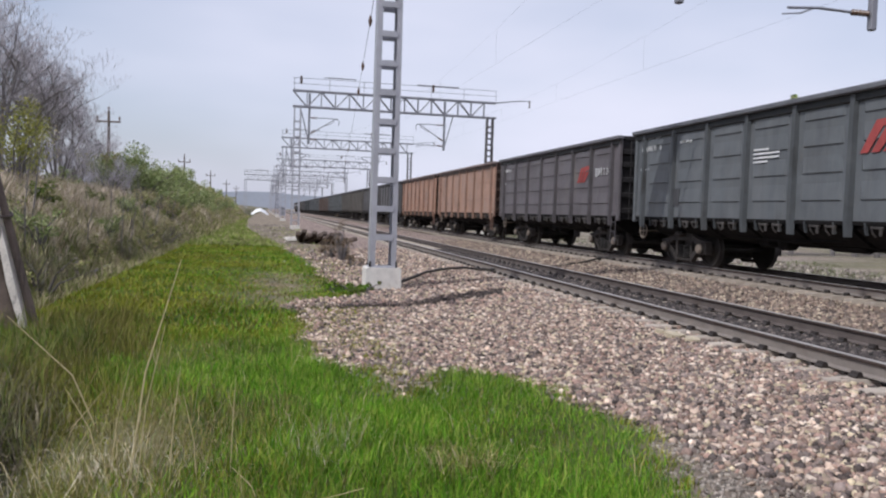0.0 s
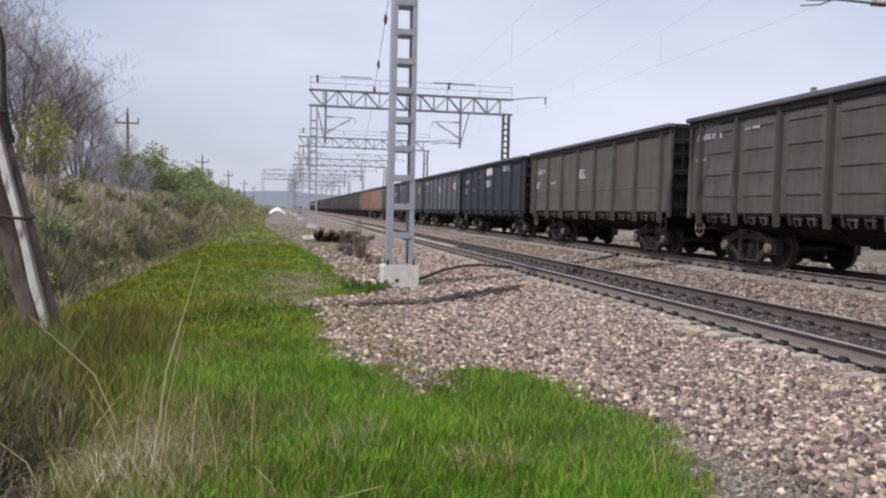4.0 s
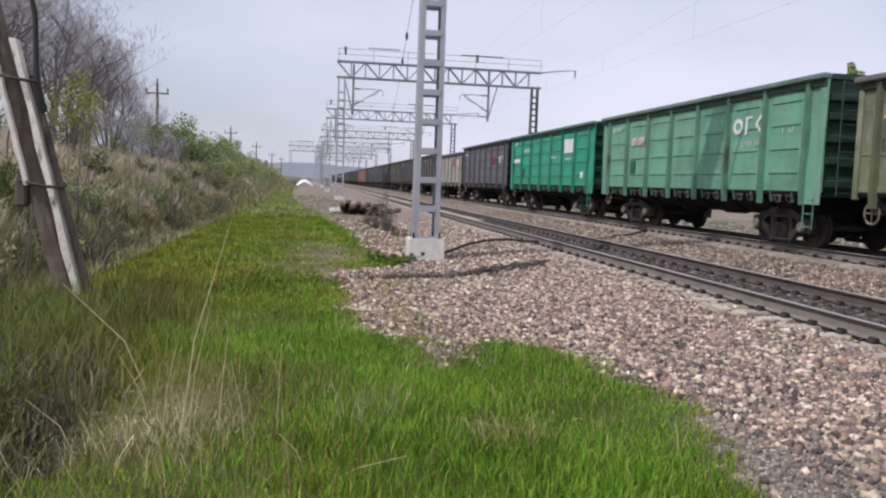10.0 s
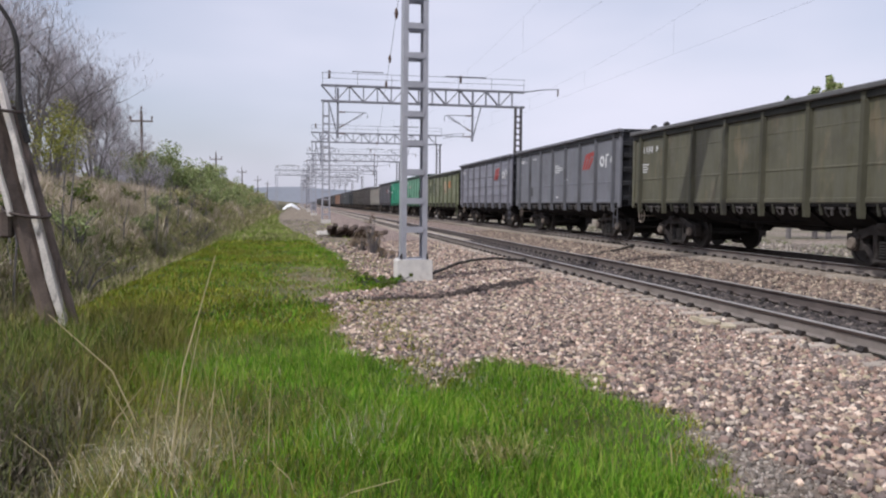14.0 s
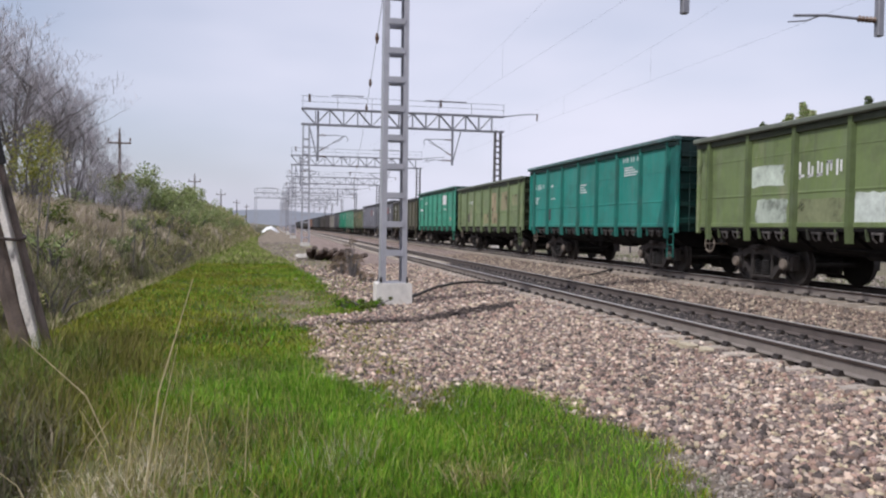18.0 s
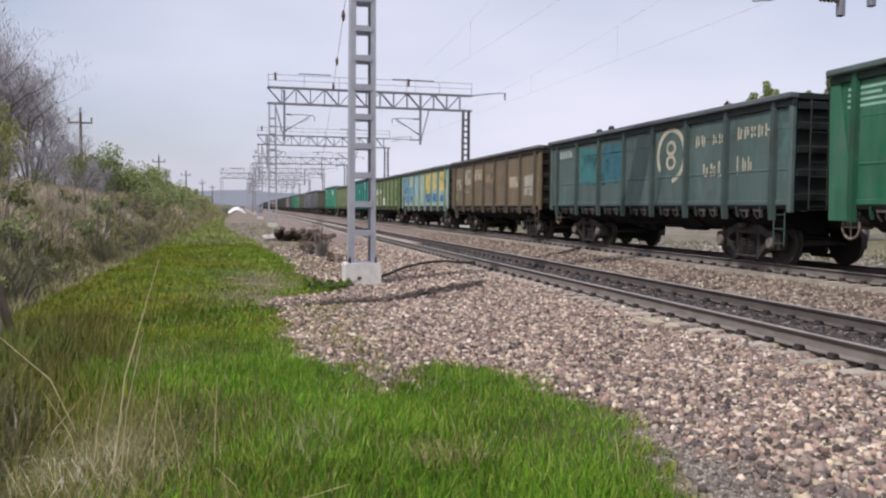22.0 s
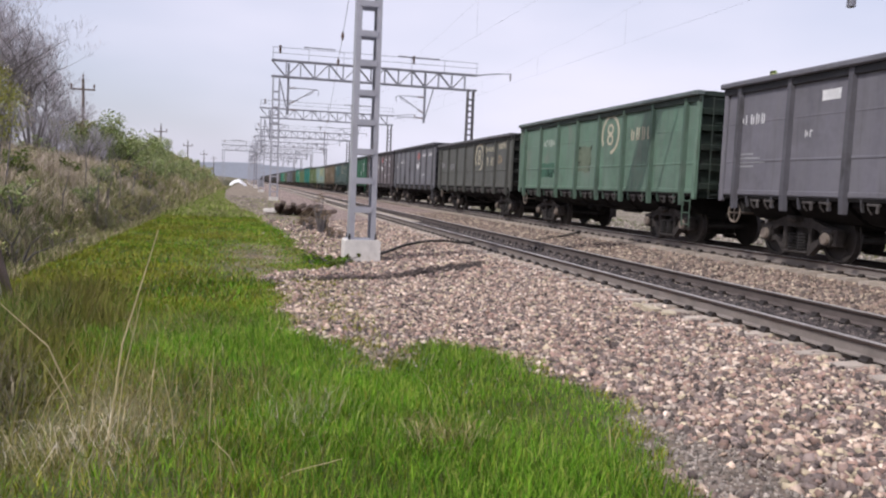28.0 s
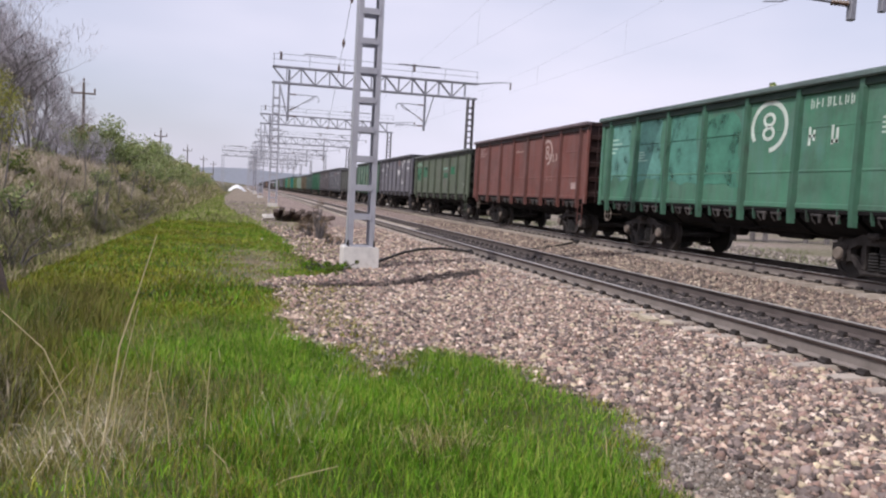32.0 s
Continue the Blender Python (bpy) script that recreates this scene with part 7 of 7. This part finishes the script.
M_MEADOW = mat("rough_meadow", (0.2, 0.2, 0.1), 0.85, spec=0.1, tone=0.3, scale=0.3, fine=3, bump=0, island=0.3, palette=[(0.22, 0.27, 0.06), (0.28, 0.28, 0.10), (0.17, 0.22, 0.05), (0.30, 0.33, 0.08), (0.34, 0.31, 0.18)])
blades(x, y, 0.12 + 0.3 * rng.random(n), 0.014 + 0.016 * rng.random(n), 0.2 + 0.7 * rng.random(n), M_MEADOW, "meadow_grass", "rough green and tan meadow behind the train")
# a few tall stalks that stand out
M_STRAW = mat("pale_straw", (0.52, 0.43, 0.24), 0.8, tone=0.2, scale=4, fine=30, bump=0.1)
for i, (x, y, h, lx, r0) in enumerate([(-0.77, 4.84, 1.34, 0.27, 0.0065), (-1.17, 6.04, 0.85, -0.62, 0.006), (-0.02, 4.46, 0.21, -0.15, 0.005), (-0.38, 4.8, 0.55, -0.09, 0.004), (-0.55, 4.9, 0.7, 0.05, 0.004),
                                       (-0.2, 5.0, 0.62, 0.02, 0.0035), (-1.0, 5.2, 0.5, -0.2, 0.004), (-1.3, 5.5, 0.45, 0.25, 0.004), (-0.72, 4.8, 0.95, 0.14, 0.004), (0.15, 4.3, 0.12, 0.4, 0.004), (-1.5, 5.3, 0.35, -0.3, 0.004), (-0.9, 5.0, 0.7, 0.1, 0.0035)]):
    st = thing("dry_stalk", "tall dry straw-coloured stalk in the grass", "stalk", "dry stalks", at=pt(x, y))
    part("stem", Geo().tube([(0, 0, 0), (lx * 0.3, 0.02, h * 0.5), (lx, 0.03, h)], [r0, r0 * 0.8, r0 * 0.4], 5), M_STRAW, st)

CUBE_V = np.array([(a, b, c) for a in (-1, 1) for b in (-1, 1) for c in (-1, 1)]) * 0.72
CUBE_F = np.array([(0, 1, 3), (0, 3, 2), (4, 6, 7), (4, 7, 5), (0, 4, 5), (0, 5, 1), (2, 3, 7), (2, 7, 6), (0, 2, 6), (0, 6, 4), (1, 5, 7), (1, 7, 3)])


def stones(x, y, r0, r1, material, name, label, lift=0.3):
    n = len(x)
    r = rng.uniform(r0, r1, n)
    sc = rng.uniform(0.42, 1.4, (n, 3)) * r[:, None]
    v = CUBE_V[None] * (1 + rng.uniform(-0.5, 0.3, (n, 8, 3))) * sc[:, None]
    q = rng.normal(size=(n, 4))
    q /= np.linalg.norm(q, axis=1)[:, None]
    w, i, j, k = q.T
    R = np.stack([1 - 2 * (j * j + k * k), 2 * (i * j - k * w), 2 * (i * k + j * w), 2 * (i * j + k * w), 1 - 2 * (i * i + k * k), 2 * (j * k - i * w), 2 * (i * k - j * w), 2 * (j * k + i * w), 1 - 2 * (i * i + j * j)], 1).reshape(n, 3, 3)
    v = np.einsum("nab,nkb->nka", R, v) + np.stack([x, y, ground_z(x, y) + r * lift], 1)[:, None]
    f = (CUBE_F[None] + (np.arange(n) * 8)[:, None, None]).reshape(-1, 3)
    return tagged(new(name, cloud(name, v.reshape(-1, 3), f, material)), label, "gravel", kind="stuff")


def bare(x, y):
    """How thick the coarse stone lies: none in the grass or the soil patches, thin where fine grey dirt covers it."""
    fine = 1.0 * np.exp(-(((x - 2.75 + 0.1 * (y - 5)) / 0.5) ** 2)) * np.clip((6.3 - y) / 0.5, 0, 1) + 0.85 * np.exp(-(((x - 1.3) / 0.4) ** 2 + ((y - 7.7) / 1.3) ** 2))
    dirt = 1.4 * np.exp(-(((x - 0.3) / 1.1) ** 2 + ((y - 17.3) / 4.2) ** 2))
    inside = np.clip((2.2 - x) / 0.2, 0, 1) * (y < 6.4)
    path = 0.75 * np.clip((y - 19) / 4, 0, 1) * np.clip((2.6 - x) / 0.7, 0, 1)
    return np.clip(1.0 - 1.4 * grass_cover(x, y) - path - fine - 0.85 * dirt - inside - 0.8 * shadow_streak(x, y), 0, 1)


x, y = scatter(54000, 0.2, 5.62, 2.8, 14, bare, 0.1)
stones(x, y, 0.016, 0.040, M_STONE, "gravel", "pinkish and grey crushed stone ballast")
x, y = scatter(26000, 0.2, 5.62, 14, 34, bare, 0.2)
stones(x, y, 0.026, 0.052, M_STONE, "gravel", "pinkish and grey crushed stone ballast")
x, y = scatter(16000, 2.0, 5.62, -7, 2.8, bare)
stones(x, y, 0.026, 0.05, M_STONE, "gravel", "pinkish and grey crushed stone ballast")
# dark clods along the streak deepen the pole's shadow by colour
x, y = scatter(36000, 0.8, 5.1, 12.6, 16.6, shadow_streak)
stones(x, y, 0.02, 0.05, M_CLOD, "dark_clods", "low ridge of clods in the ballast, coloured dark for a cast shadow", 0.8)
x, y = scatter(9000, 5.40, 6.02, 3.0, 34, lambda x, y: np.clip(0.55 + 0.6 * ripple(x, y, 1.7, 2.0) + 0.5 * (np.abs(((y - 3.2) / 0.545 + 0.5) % 1 - 0.5) > 0.27), 0, 1) * np.clip((6.05 - x) / 0.3, 0, 1), 0.3)
stones(x, y, 0.02, 0.042, M_STONE, "gravel", "crushed stone packed between the sleeper ends", 0.9)
x, y = scatter(18000, 8.15, 10.68, 6, 44, lambda x, y: 1 + 0 * x, 0.4)
stones(x, y, 0.03, 0.055, M_STONE_FAR, "gravel", "tan crushed stone between the tracks")
x, y = scatter(26000, 6.18, 7.62, 4, 34, lambda x, y: 1 + 0 * x, 0.4)
stones(x, y, 0.025, 0.05, M_COALSTONE, "gravel", "coal-dusted ballast between the rails", 0.5)
x, y = scatter(9000, 14.0, 24, 14, 60, lambda x, y: 1 + 0 * x, 0.3)
stones(x, y, 0.04, 0.10, M_GREYSTONE, "gravel", "grey rubble on the ground behind the train")
x, y = scatter(1800, -3.0, 1.8, 22, 80, lambda x, y: np.clip(1 - grass_cover(x, y), 0, 1))
stones(x, y, 0.03, 0.06, M_GREYSTONE, "gravel", "scattered stones along the path")
x, y = scatter(30000, 0.3, 4.0, 3.0, 10.5, lambda x, y: np.clip(1 - 2 * grass_cover(x, y), 0, 1) * np.exp(-((x - 2.75 + 0.1 * (y - 5)) / 0.5) ** 2) * (y < 6.4) + np.exp(-(((x - 1.3) / 0.42) ** 2 + ((y - 7.7) / 1.3) ** 2)))
stones(x, y, 0.007, 0.020, M_GREYSTONE, "gravel", "fine grey gravel and dirt at the grass edge")


# ---- what moves: the train rolls away, its wheels turn ----
NUDGE = [(0, -0.21), (1, -0.04), (2, -0.04), (3, 0.11), (4.5, 0.09), (6, 0.07), (7, -0.07), (8, -0.12), (9, 0.39), (10, -0.05), (11, -0.12), (12, -0.09), (13, 0.23), (14.5, 0.3),
         (16, 0.15), (17, -0.38), (18, 0.09), (19, -0.08), (20, -0.06), (21, -0.43), (22, -0.04), (23, -0.16), (24, -0.08), (25.5, 0), (27, -0.01), (28, -0.01), (29, 0.06), (30, -0.28), (31, 0.18), (32, 0.33)]


def front(t):
    """Where the front corner of wagon 0 stands along the line."""
    return SPEED_A + SPEED_B * t + SPEED_C * t * t


def motions():
    for i, wagon in WAGONS.items():
        walk(wagon, [(t, pose(FAR_X, front(t) + d - PITCH * i - HALF, FAR_RAIL)) for t, d in NUDGE])
    first, *rest = WHEELSETS
    step = 1 / FPS
    walk(first, [(k * step, pose(0, 0, 0, -math.degrees((front(k * step) - SPEED_A) / 0.475) % 360)) for k in range(32 * FPS + 1)])
    keys = first.animation_data
    for ob in rest:
        ob.rotation_mode = "QUATERNION"
        ob.animation_data_create()
        ob.animation_data.action = keys.action
        ob.animation_data.action_slot = keys.action_slot


motions()
